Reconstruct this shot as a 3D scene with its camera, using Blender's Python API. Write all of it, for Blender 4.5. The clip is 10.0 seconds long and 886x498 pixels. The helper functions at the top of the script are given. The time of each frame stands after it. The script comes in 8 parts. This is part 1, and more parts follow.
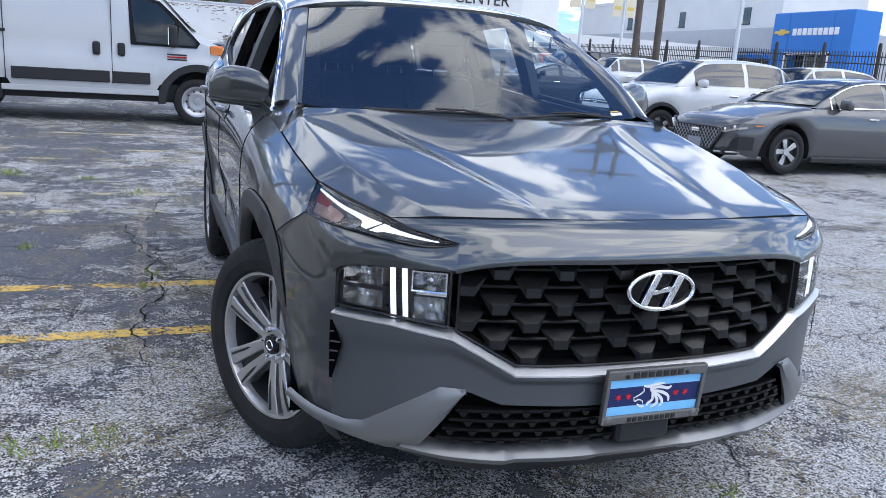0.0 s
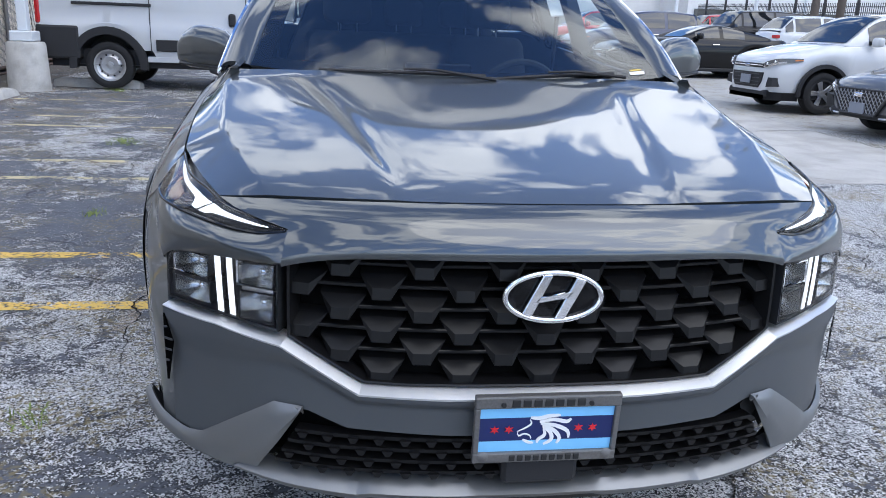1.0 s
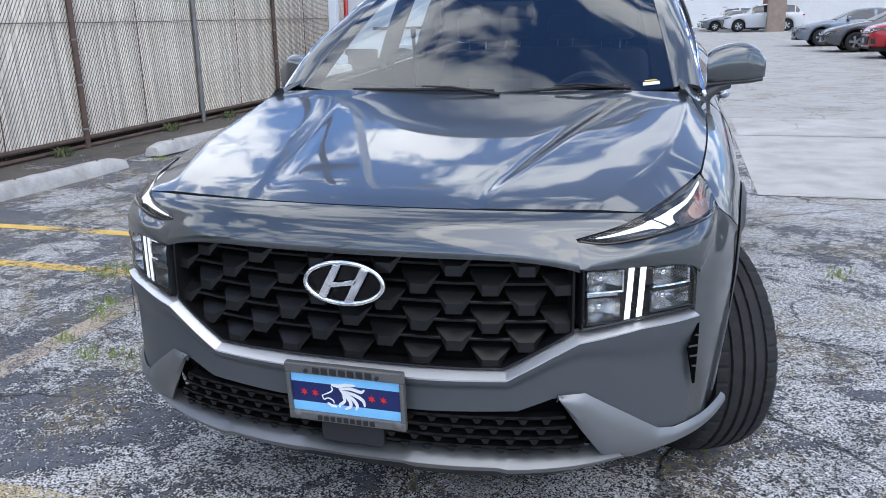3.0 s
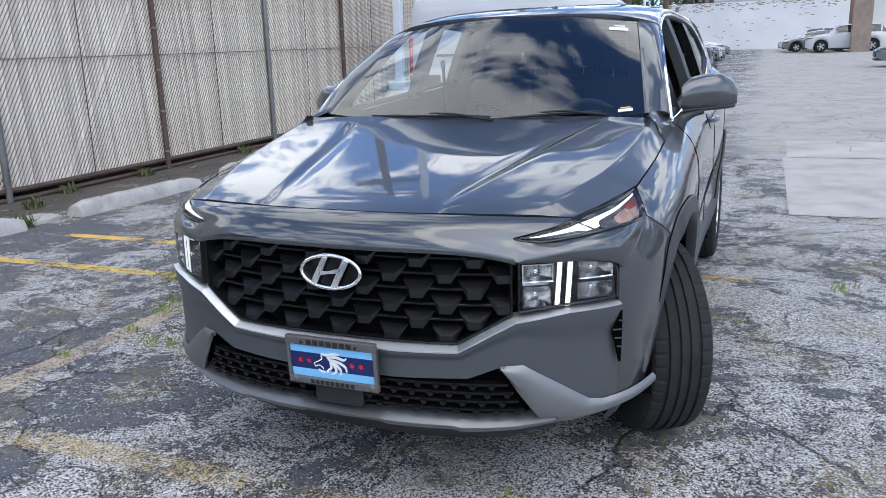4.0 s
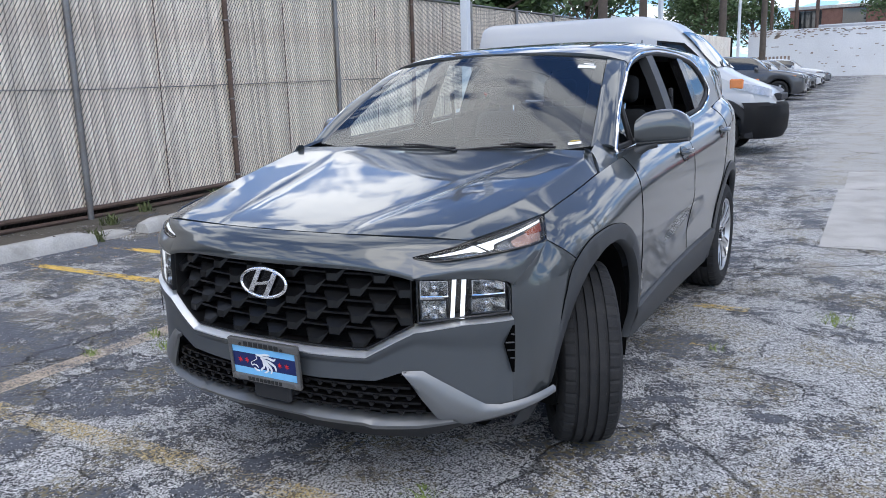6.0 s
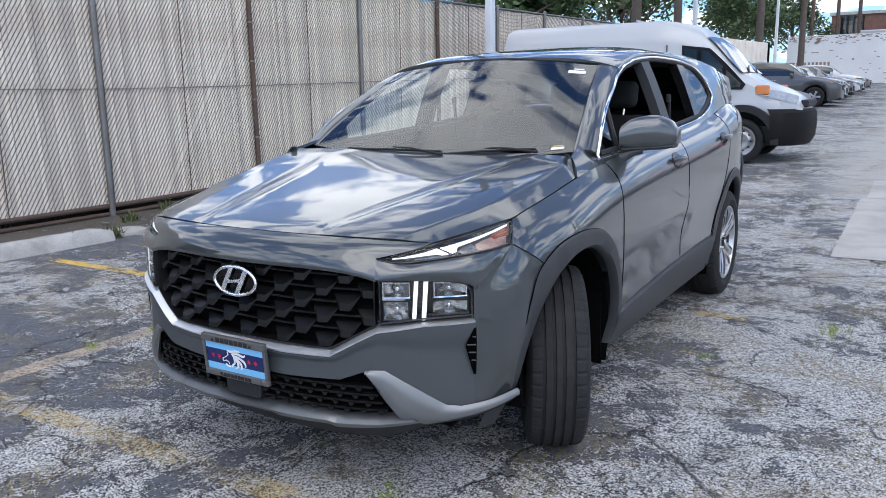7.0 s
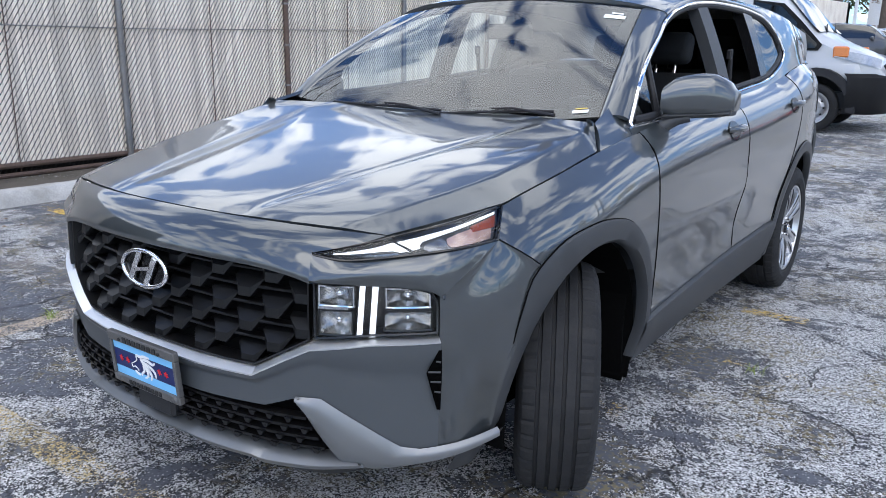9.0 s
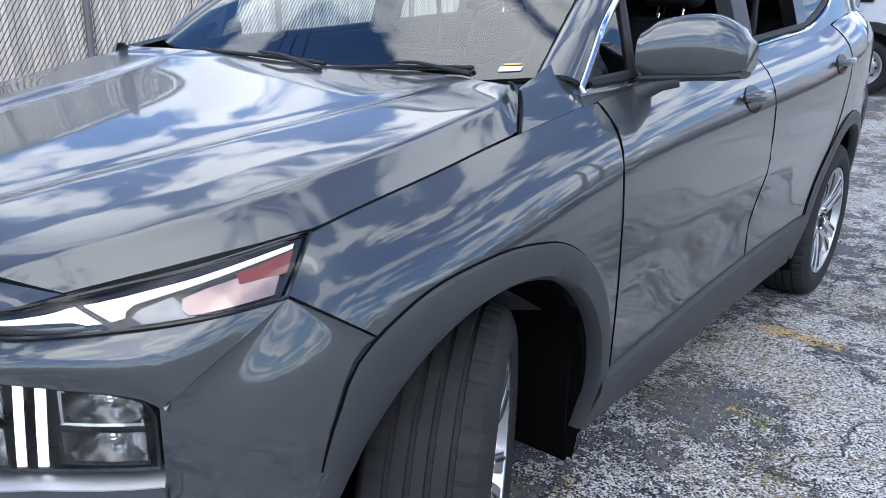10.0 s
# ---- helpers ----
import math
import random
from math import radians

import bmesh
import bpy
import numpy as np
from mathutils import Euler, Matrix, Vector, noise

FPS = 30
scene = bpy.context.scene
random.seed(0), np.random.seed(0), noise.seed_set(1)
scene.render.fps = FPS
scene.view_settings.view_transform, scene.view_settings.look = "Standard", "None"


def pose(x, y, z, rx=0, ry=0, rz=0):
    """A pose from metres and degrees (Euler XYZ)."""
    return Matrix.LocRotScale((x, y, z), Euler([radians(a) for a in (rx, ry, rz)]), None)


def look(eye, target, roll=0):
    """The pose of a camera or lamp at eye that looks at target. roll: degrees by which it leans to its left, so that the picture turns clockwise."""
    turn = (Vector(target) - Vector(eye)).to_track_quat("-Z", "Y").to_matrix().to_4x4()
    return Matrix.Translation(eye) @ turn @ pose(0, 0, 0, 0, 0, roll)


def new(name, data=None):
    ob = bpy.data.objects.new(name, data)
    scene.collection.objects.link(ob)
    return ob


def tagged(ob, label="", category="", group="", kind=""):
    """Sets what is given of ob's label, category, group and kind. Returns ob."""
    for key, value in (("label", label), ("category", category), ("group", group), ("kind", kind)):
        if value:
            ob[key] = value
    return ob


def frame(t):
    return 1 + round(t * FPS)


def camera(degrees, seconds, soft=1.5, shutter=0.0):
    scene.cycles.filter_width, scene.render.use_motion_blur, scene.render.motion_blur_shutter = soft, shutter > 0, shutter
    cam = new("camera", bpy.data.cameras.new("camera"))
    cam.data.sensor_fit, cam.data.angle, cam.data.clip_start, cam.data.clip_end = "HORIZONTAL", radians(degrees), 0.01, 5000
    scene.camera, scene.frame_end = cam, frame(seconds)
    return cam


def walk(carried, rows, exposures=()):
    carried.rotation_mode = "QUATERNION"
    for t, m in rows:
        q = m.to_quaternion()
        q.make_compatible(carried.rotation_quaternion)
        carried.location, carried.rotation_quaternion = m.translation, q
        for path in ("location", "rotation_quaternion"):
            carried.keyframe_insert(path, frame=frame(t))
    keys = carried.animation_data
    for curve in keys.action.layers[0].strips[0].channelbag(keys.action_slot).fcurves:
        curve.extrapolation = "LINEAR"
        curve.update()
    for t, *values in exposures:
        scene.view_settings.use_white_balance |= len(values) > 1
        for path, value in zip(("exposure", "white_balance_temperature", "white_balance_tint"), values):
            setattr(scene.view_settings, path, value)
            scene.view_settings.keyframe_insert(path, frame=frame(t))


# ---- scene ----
cam = camera(59.3, 10.0, soft=0.9)
METRES, EYE, TILT, LEAN, TURN = 5.455, 1.323, 0.0, 0.0, -20.65
SIDE, AHEAD = -1.257, -2.595
ROWS = [
    (0.0, 0.0, 0.0, 0.0, 0.82, -12.98, -3.57),
    (0.5, 0.0674, 0.0417, -0.002, 6.51, -14.53, -2.94),
    (1.0, 0.1266, 0.0876, -0.0032, 13.11, -15.74, -2.16),
    (1.5, 0.1718, 0.1359, -0.001, 20.07, -16.54, -1.22),
    (2.0, 0.2347, 0.1531, 0.0041, 26.95, -16.47, -0.21),
    (2.5, 0.2903, 0.1364, 0.0057, 32.54, -16.01, 0.5),
    (3.0, 0.3418, 0.1327, 0.0068, 36.98, -15.35, 0.97),
    (4.5, 0.4752, 0.1033, 0.0168, 44.49, -12.75, 1.8),
    (5.0, 0.5035, 0.1213, 0.0181, 46.39, -12.15, 1.93),
    (5.5, 0.5286, 0.1343, 0.0188, 48.04, -11.82, 1.82),
    (7.0, 0.5827, 0.1726, 0.0196, 52.1, -11.33, 0.99),
    (7.5, 0.5879, 0.1939, 0.0171, 53.11, -11.52, 0.69),
    (8.0, 0.5865, 0.2088, 0.016, 54.06, -12.1, 0.27),
    (8.5, 0.5563, 0.237, 0.0109, 55.18, -13.17, -0.26),
    (9.0, 0.5106, 0.2817, 0.0138, 56.39, -14.62, -0.72),
    (9.5, 0.4662, 0.3559, 0.0097, 57.72, -16.28, -1.09),
    (10.0, 0.4133, 0.4382, 0.0026, 59.1, -17.97, -1.38),
]
walk(cam, [(t, pose(SIDE, AHEAD, EYE, TILT, LEAN, TURN) @ pose(METRES * x, METRES * y, METRES * z, 90 + pitch, roll, yaw)) for t, x, y, z, yaw, pitch, roll in ROWS],
     exposures=[(0.0, 0.77, 6450, 10), (1.5, 0.83, 6400, 10), (3.2, 0.79, 6550, 10), (5.0, 0.60, 6650, 10), (8.0, 0.63, 6600, 10), (10.0, 0.88, 6450, 10)])

# ---- sky and sun ----
SUN_UP, SUN_AZ = 52.0, 142.0          # degrees; azimuth clockwise from +y
sun_way = Vector((math.sin(radians(SUN_AZ)) * math.cos(radians(SUN_UP)), math.cos(radians(SUN_AZ)) * math.cos(radians(SUN_UP)), math.sin(radians(SUN_UP))))
sun = new("sun", bpy.data.lights.new("sun", "SUN"))
sun.data.energy, sun.data.angle, sun.data.color = 0.95, radians(65.0), (1.0, 0.955, 0.88)
sun.matrix_world = look(sun_way * 50, (0, 0, 0))

world = bpy.data.worlds.new("sky")
scene.world = world
world.use_nodes = True
wn, wl = world.node_tree.nodes, world.node_tree.links
wn.clear()
w_out = wn.new("ShaderNodeOutputWorld")
w_bg = wn.new("ShaderNodeBackground")
w_bg.inputs["Strength"].default_value = 0.147
w_sky = wn.new("ShaderNodeTexSky")
w_sky.sky_type = "NISHITA"
w_sky.sun_disc = False
w_sky.air_density, w_sky.dust_density, w_sky.ozone_density = 1.1, 0.4, 2.5
w_sky.sun_elevation, w_sky.sun_rotation = radians(SUN_UP), radians(SUN_AZ)
w_co = wn.new("ShaderNodeTexCoord")
w_sep = wn.new("ShaderNodeSeparateXYZ")
wl.new(w_co.outputs["Generated"], w_sep.inputs[0])
w_z = wn.new("ShaderNodeMath"); w_z.operation = "MAXIMUM"; w_z.inputs[1].default_value = 0.0
wl.new(w_sep.outputs["Z"], w_z.inputs[0])
w_z2 = wn.new("ShaderNodeMath"); w_z2.operation = "ADD"; w_z2.inputs[1].default_value = 0.22
wl.new(w_z.outputs[0], w_z2.inputs[0])
w_dx = wn.new("ShaderNodeMath"); w_dx.operation = "DIVIDE"
w_dy = wn.new("ShaderNodeMath"); w_dy.operation = "DIVIDE"
for node, axis in ((w_dx, "X"), (w_dy, "Y")):
    wl.new(w_sep.outputs[axis], node.inputs[0])
    wl.new(w_z2.outputs[0], node.inputs[1])
w_com = wn.new("ShaderNodeCombineXYZ")
wl.new(w_dx.outputs[0], w_com.inputs[0]); wl.new(w_dy.outputs[0], w_com.inputs[1])
w_com.inputs[2].default_value = 9.3
w_noise = wn.new("ShaderNodeTexNoise")
w_noise.inputs["Scale"].default_value, w_noise.inputs["Detail"].default_value = 3.8, 12.0
w_noise.inputs["Roughness"].default_value, w_noise.inputs["Distortion"].default_value = 0.60, 0.25
wl.new(w_com.outputs[0], w_noise.inputs["Vector"])
w_ramp = wn.new("ShaderNodeValToRGB")
w_ramp.color_ramp.elements[0].position, w_ramp.color_ramp.elements[1].position = 0.480, 0.552
wl.new(w_noise.outputs["Fac"], w_ramp.inputs[0])
w_n2 = wn.new("ShaderNodeTexNoise")
w_n2.inputs["Scale"].default_value, w_n2.inputs["Detail"].default_value = 2.6, 6.0
wl.new(w_com.outputs[0], w_n2.inputs["Vector"])
w_r2 = wn.new("ShaderNodeValToRGB")
w_r2.color_ramp.elements[0].position, w_r2.color_ramp.elements[1].position = 0.35, 0.68
w_r2.color_ramp.elements[0].color, w_r2.color_ramp.elements[1].color = (5.6, 6.2, 7.2, 1), (10.0, 10.4, 10.9, 1)
wl.new(w_n2.outputs["Fac"], w_r2.inputs[0])
w_mix = wn.new("ShaderNodeMix"); w_mix.data_type = "RGBA"
wl.new(w_ramp.outputs[0], w_mix.inputs["Factor"])
w_dim = wn.new("ShaderNodeMix"); w_dim.data_type = "RGBA"; w_dim.blend_type = "MULTIPLY"
w_dim.inputs["Factor"].default_value = 1.0
w_dim.inputs["B"].default_value = (0.47, 0.64, 0.91, 1)
wl.new(w_sky.outputs[0], w_dim.inputs["A"])
wl.new(w_dim.outputs["Result"], w_mix.inputs["A"]); wl.new(w_r2.outputs[0], w_mix.inputs["B"])
wl.new(w_mix.outputs["Result"], w_bg.inputs["Color"])
wl.new(w_bg.outputs[0], w_out.inputs[0])


# ---- materials ----
def mk(name, base, rough=0.5, metal=0.0, var=0.12, scale=6.0, fine=60.0, bump=0.0, coat=0.0, dirt=None, dirt_amount=0.0, rvar=0.0, alpha=1.0, spec=0.5):
    """A surface with colour variation at two scales, optional dirt, fine relief and clear coat."""
    m = bpy.data.materials.new(name)
    m.use_nodes = True
    n, l = m.node_tree.nodes, m.node_tree.links
    b = n["Principled BSDF"]
    co = n.new("ShaderNodeTexCoord")
    big = n.new("ShaderNodeTexNoise"); big.inputs["Scale"].default_value = scale; big.inputs["Detail"].default_value = 5
    small = n.new("ShaderNodeTexNoise"); small.inputs["Scale"].default_value = fine; small.inputs["Detail"].default_value = 3
    for t in (big, small):
        l.new(co.outputs["Object"], t.inputs["Vector"])
    add = n.new("ShaderNodeMath"); add.operation = "ADD"
    l.new(big.outputs["Fac"], add.inputs[0]); l.new(small.outputs["Fac"], add.inputs[1])
    mp = n.new("ShaderNodeMapRange")
    mp.inputs["From Min"].default_value, mp.inputs["From Max"].default_value = 0.6, 1.4
    mp.inputs["To Min"].default_value, mp.inputs["To Max"].default_value = 1 - var, 1 + var
    l.new(add.outputs[0], mp.inputs["Value"])
    mul = n.new("ShaderNodeMix"); mul.data_type = "RGBA"; mul.blend_type = "MULTIPLY"
    mul.inputs["Factor"].default_value = 1.0
    mul.inputs["A"].default_value = (*base, 1)
    l.new(mp.outputs[0], mul.inputs["B"])
    out = mul.outputs["Result"]
    if dirt:
        dn = n.new("ShaderNodeTexNoise"); dn.inputs["Scale"].default_value = scale * 1.7; dn.inputs["Detail"].default_value = 8
        l.new(co.outputs["Object"], dn.inputs["Vector"])
        dr = n.new("ShaderNodeMapRange")
        dr.inputs["From Min"].default_value, dr.inputs["From Max"].default_value = 0.45, 0.7
        dr.inputs["To Max"].default_value = dirt_amount
        l.new(dn.outputs["Fac"], dr.inputs["Value"])
        dm = n.new("ShaderNodeMix"); dm.data_type = "RGBA"
        l.new(dr.outputs[0], dm.inputs["Factor"]); l.new(out, dm.inputs["A"])
        dm.inputs["B"].default_value = (*dirt, 1)
        out = dm.outputs["Result"]
    l.new(out, b.inputs["Base Color"])
    b.inputs["Roughness"].default_value, b.inputs["Metallic"].default_value = rough, metal
    b.inputs["Specular IOR Level"].default_value = spec
    if rvar:
        rr = n.new("ShaderNodeMapRange")
        rr.inputs["From Min"].default_value, rr.inputs["From Max"].default_value = 0.3, 0.7
        rr.inputs["To Min"].default_value, rr.inputs["To Max"].default_value = max(0.02, rough - rvar), min(1, rough + rvar)
        l.new(big.outputs["Fac"], rr.inputs["Value"]); l.new(rr.outputs[0], b.inputs["Roughness"])
    if coat:
        b.inputs["Coat Weight"].default_value, b.inputs["Coat Roughness"].default_value = coat, 0.03
    if bump:
        bp = n.new("ShaderNodeBump"); bp.inputs["Strength"].default_value = bump; bp.inputs["Distance"].default_value = 0.01
        l.new(small.outputs["Fac"], bp.inputs["Height"]); l.new(bp.outputs[0], b.inputs["Normal"])
    return m


def glass(name, tint=(0.8, 0.85, 0.85), gloss=1.0, ior=1.5):
    """A thin pane: clear with its tint, mirror-like by Fresnel."""
    m = bpy.data.materials.new(name)
    m.use_nodes = True
    n, l = m.node_tree.nodes, m.node_tree.links
    n.clear()
    o = n.new("ShaderNodeOutputMaterial")
    tr = n.new("ShaderNodeBsdfTransparent"); tr.inputs[0].default_value = (*tint, 1)
    gl = n.new("ShaderNodeBsdfGlossy"); gl.inputs["Roughness"].default_value = 0.0
    gl.inputs["Color"].default_value = (gloss, gloss, gloss, 1)
    fr = n.new("ShaderNodeFresnel"); fr.inputs["IOR"].default_value = ior
    mx = n.new("ShaderNodeMixShader")
    l.new(fr.outputs[0], mx.inputs[0]); l.new(tr.outputs[0], mx.inputs[1]); l.new(gl.outputs[0], mx.inputs[2])
    l.new(mx.outputs[0], o.inputs[0])
    return m


def glow(name, colour, strength):
    m = bpy.data.materials.new(name)
    m.use_nodes = True
    b = m.node_tree.nodes["Principled BSDF"]
    b.inputs["Base Color"].default_value = (*colour, 1)
    b.inputs["Emission Color"].default_value = (*colour, 1)
    b.inputs["Emission Strength"].default_value = strength
    b.inputs["Roughness"].default_value = 0.3
    return m


def car_paint(name, base, flake=0.35, rough=0.32):
    """Metallic paint under clear coat, with fine flakes."""
    m = mk(name, base, rough=rough, metal=flake, var=0.04, scale=3, fine=900, coat=1.0)
    return m


def ground_material():
    m = bpy.data.materials.new("worn_asphalt")
    m.use_nodes = True
    n, l = m.node_tree.nodes, m.node_tree.links
    b = n["Principled BSDF"]
    co = n.new("ShaderNodeTexCoord")
    P = co.outputs["Object"]

    def tex(scale, detail=4, rough=0.5, dist=0.0):
        t = n.new("ShaderNodeTexNoise")
        t.inputs["Scale"].default_value, t.inputs["Detail"].default_value = scale, detail
        t.inputs["Roughness"].default_value, t.inputs["Distortion"].default_value = rough, dist
        l.new(P, t.inputs["Vector"])
        return t.outputs["Fac"]

    def rng(v, a, b_, c=0.0, d=1.0, smooth=False):
        t = n.new("ShaderNodeMapRange")
        if smooth:
            t.interpolation_type = "SMOOTHSTEP"
        for k, val in zip(("From Min", "From Max", "To Min", "To Max"), (a, b_, c, d)):
            t.inputs[k].default_value = val
        l.new(v, t.inputs["Value"])
        return t.outputs[0]

    def op(kind, a, c):
        t = n.new("ShaderNodeMath"); t.operation = kind
        for i, v in enumerate((a, c)):
            if isinstance(v, (int, float)):
                t.inputs[i].default_value = v
            else:
                l.new(v, t.inputs[i])
        return t.outputs[0]

    def mix(f, a, c):
        t = n.new("ShaderNodeMix"); t.data_type = "RGBA"
        if isinstance(f, (int, float)):
            t.inputs["Factor"].default_value = f
        else:
            l.new(f, t.inputs["Factor"])
        for k, v in (("A", a), ("B", c)):
            if isinstance(v, tuple):
                t.inputs[k].default_value = (*v, 1)
            else:
                l.new(v, t.inputs[k])
        return t.outputs["Result"]

    sep = n.new("ShaderNodeSeparateXYZ"); l.new(P, sep.inputs[0])
    X, Y = sep.outputs["X"], sep.outputs["Y"]
    # exposed pale aggregate on dark binder
    vor = n.new("ShaderNodeTexVoronoi"); vor.inputs["Scale"].default_value = 200.0
    l.new(P, vor.inputs["Vector"])
    wsep = n.new("ShaderNodeSeparateColor"); l.new(vor.outputs["Color"], wsep.inputs[0])
    stone = wsep.outputs[0]
    # clumps of wear at several scales; the lot is sealed and dark towards the fence, darker close beside and just ahead
    # of the parked car, worn pale on the driving lane
    clump = op("MULTIPLY", op("SUBTRACT", tex(0.55, 4, 0.6, 0.4), 0.5), 1.0)
    for sc, gain, det in ((2.6, 1.0, 5), (11.0, 0.75, 4), (42.0, 0.55, 3)):
        clump = op("ADD", clump, op("MULTIPLY", op("SUBTRACT", tex(sc, det, 0.65), 0.5), gain))
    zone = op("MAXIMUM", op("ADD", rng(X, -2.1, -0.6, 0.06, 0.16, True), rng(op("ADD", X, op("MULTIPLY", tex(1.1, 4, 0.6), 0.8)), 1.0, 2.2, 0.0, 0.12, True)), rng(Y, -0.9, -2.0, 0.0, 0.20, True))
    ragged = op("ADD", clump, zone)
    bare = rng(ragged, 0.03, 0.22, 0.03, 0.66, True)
    pick = rng(op("SUBTRACT", bare, stone), -0.03, 0.03)
    stone_tone = mix(wsep.outputs[1], (0.26, 0.26, 0.265), (0.80, 0.80, 0.79))
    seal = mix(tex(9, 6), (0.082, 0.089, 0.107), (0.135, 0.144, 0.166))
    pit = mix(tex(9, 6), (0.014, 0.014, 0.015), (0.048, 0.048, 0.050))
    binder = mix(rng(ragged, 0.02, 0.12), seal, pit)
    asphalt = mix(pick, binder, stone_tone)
    # far lane: old grey concrete
    conc_tone = mix(tex(1.6, 8, 0.6), (0.30, 0.295, 0.28), (0.46, 0.45, 0.43))
    conc = mix(tex(55, 2), conc_tone, (0.40, 0.39, 0.37))
    lane = op("MULTIPLY", rng(op("ADD", Y, op("MULTIPLY", tex(0.7, 6), 3.0)), 9.3, 10.2), rng(op("ADD", X, op("MULTIPLY", tex(0.5, 4), 1.6)), 1.2, 2.2))
    base = mix(lane, asphalt, conc)
    # brownish stains
    stain = rng(tex(0.9, 7, 0.6, 0.6), 0.60, 0.74, 0.0, 0.45)
    base = mix(stain, base, (0.16, 0.13, 0.10))
    moss = op("MULTIPLY", rng(tex(1.7, 8, 0.7, 0.5), 0.475, 0.60), rng(tex(40, 3), 0.45, 0.6))
    base = mix(op("MULTIPLY", moss, 0.75), base, (0.22, 0.175, 0.085))
    # dusty pinkish patches and oily dark ones
    dust = op("MULTIPLY", rng(tex(0.75, 6, 0.6, 0.3), 0.61, 0.70, 0.0, 0.6), rng(tex(60, 2), 0.35, 0.6, 0.55, 1.0))
    base = mix(dust, base, (0.30, 0.265, 0.235))
    oily = op("MULTIPLY", rng(tex(1.15, 6, 0.6, 0.8), 0.58, 0.70, 0.0, 0.55), rng(tex(38, 4, 0.7), 0.42, 0.58))
    base = mix(oily, base, (0.035, 0.034, 0.034))
    # cracks
    warp = n.new("ShaderNodeTexNoise"); warp.inputs["Scale"].default_value = 1.8; warp.inputs["Detail"].default_value = 6
    l.new(P, warp.inputs["Vector"])
    vm = n.new("ShaderNodeVectorMath"); vm.operation = "MULTIPLY_ADD"
    l.new(warp.outputs["Color"], vm.inputs[0]); vm.inputs[1].default_value = (0.7, 0.7, 0.0); l.new(P, vm.inputs[2])
    cr = n.new("ShaderNodeTexVoronoi"); cr.feature = "DISTANCE_TO_EDGE"; cr.inputs["Scale"].default_value = 0.62
    l.new(vm.outputs[0], cr.inputs["Vector"])
    cr2 = n.new("ShaderNodeTexVoronoi"); cr2.feature = "DISTANCE_TO_EDGE"; cr2.inputs["Scale"].default_value = 2.2
    l.new(vm.outputs[0], cr2.inputs["Vector"])
    c1 = rng(cr.outputs["Distance"], 0.0015, 0.0050, 0.7, 0.0)
    c2 = op("MULTIPLY", rng(cr2.outputs["Distance"], 0.002, 0.008, 0.5, 0.0), rng(tex(0.6, 3), 0.50, 0.62))
    crack = op("MULTIPLY", op("MAXIMUM", c1, c2), rng(tex(1.3, 5), 0.38, 0.52))
    base = mix(crack, base, (0.02, 0.02, 0.02))
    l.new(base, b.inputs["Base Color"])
    b.inputs["Roughness"].default_value = 0.85
    b.inputs["Specular IOR Level"].default_value = 0.18
    bp = n.new("ShaderNodeBump"); bp.inputs["Strength"].default_value = 0.8; bp.inputs["Distance"].default_value = 0.006
    l.new(op("SUBTRACT", op("ADD", op("MULTIPLY", stone, 0.5), op("MULTIPLY", pick, 0.3)), op("MULTIPLY", crack, 3.0)), bp.inputs["Height"])
    l.new(bp.outputs[0], b.inputs["Normal"])
    return m


def worn_paint(name, colour, keep=0.5, scale=14.0, patch=1.0):
    """Road paint, worn through to the asphalt in flakes."""
    m = mk(name, colour, rough=0.8, var=0.25, scale=5, fine=90, bump=0.2)
    n, l = m.node_tree.nodes, m.node_tree.links
    t = n.new("ShaderNodeTexNoise"); t.inputs["Scale"].default_value = scale; t.inputs["Detail"].default_value = 9; t.inputs["Roughness"].default_value = 0.7
    t2 = n.new("ShaderNodeTexNoise"); t2.inputs["Scale"].default_value = 2.1; t2.inputs["Detail"].default_value = 4
    co = n.new("ShaderNodeTexCoord")
    l.new(co.outputs["Object"], t.inputs["Vector"]); l.new(co.outputs["Object"], t2.inputs["Vector"])
    ad = n.new("ShaderNodeMath"); ad.operation = "ADD"
    sc = n.new("ShaderNodeMapRange"); sc.inputs["To Min"].default_value, sc.inputs["To Max"].default_value = 0.5 - patch / 2, 0.5 + patch / 2
    l.new(t2.outputs["Fac"], sc.inputs["Value"])
    l.new(t.outputs["Fac"], ad.inputs[0]); l.new(sc.outputs[0], ad.inputs[1])
    r = n.new("ShaderNodeMapRange"); r.inputs["From Min"].default_value, r.inputs["From Max"].default_value = 1.5 - keep, 1.54 - keep
    l.new(ad.outputs[0], r.inputs["Value"])
    l.new(r.outputs[0], n["Principled BSDF"].inputs["Alpha"])
    return m


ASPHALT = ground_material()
YELLOW = worn_paint("worn_yellow_paint", (0.68, 0.45, 0.11), 0.56, 34.0, 0.8)
YELLOW_FAINT = worn_paint("worn_yellow_traces", (0.54, 0.38, 0.13), 0.455, 60.0)
YELLOW_PALE = worn_paint("bleached_yellow_paint", (0.52, 0.45, 0.27), 0.50, 30.0, 0.9)
YELLOW_SANDY = worn_paint("sandy_yellow_traces", (0.54, 0.41, 0.19), 0.48, 120.0, 0.34)
CONCRETE = mk("concrete", (0.46, 0.45, 0.43), 0.9, var=0.22, scale=3, fine=70, bump=0.5, dirt=(0.2, 0.19, 0.17), dirt_amount=0.5)
SLAB = mk("slab_concrete", (0.42, 0.405, 0.38), 0.9, var=0.22, scale=1.5, fine=90, bump=0.35, dirt=(0.24, 0.22, 0.2), dirt_amount=0.5)
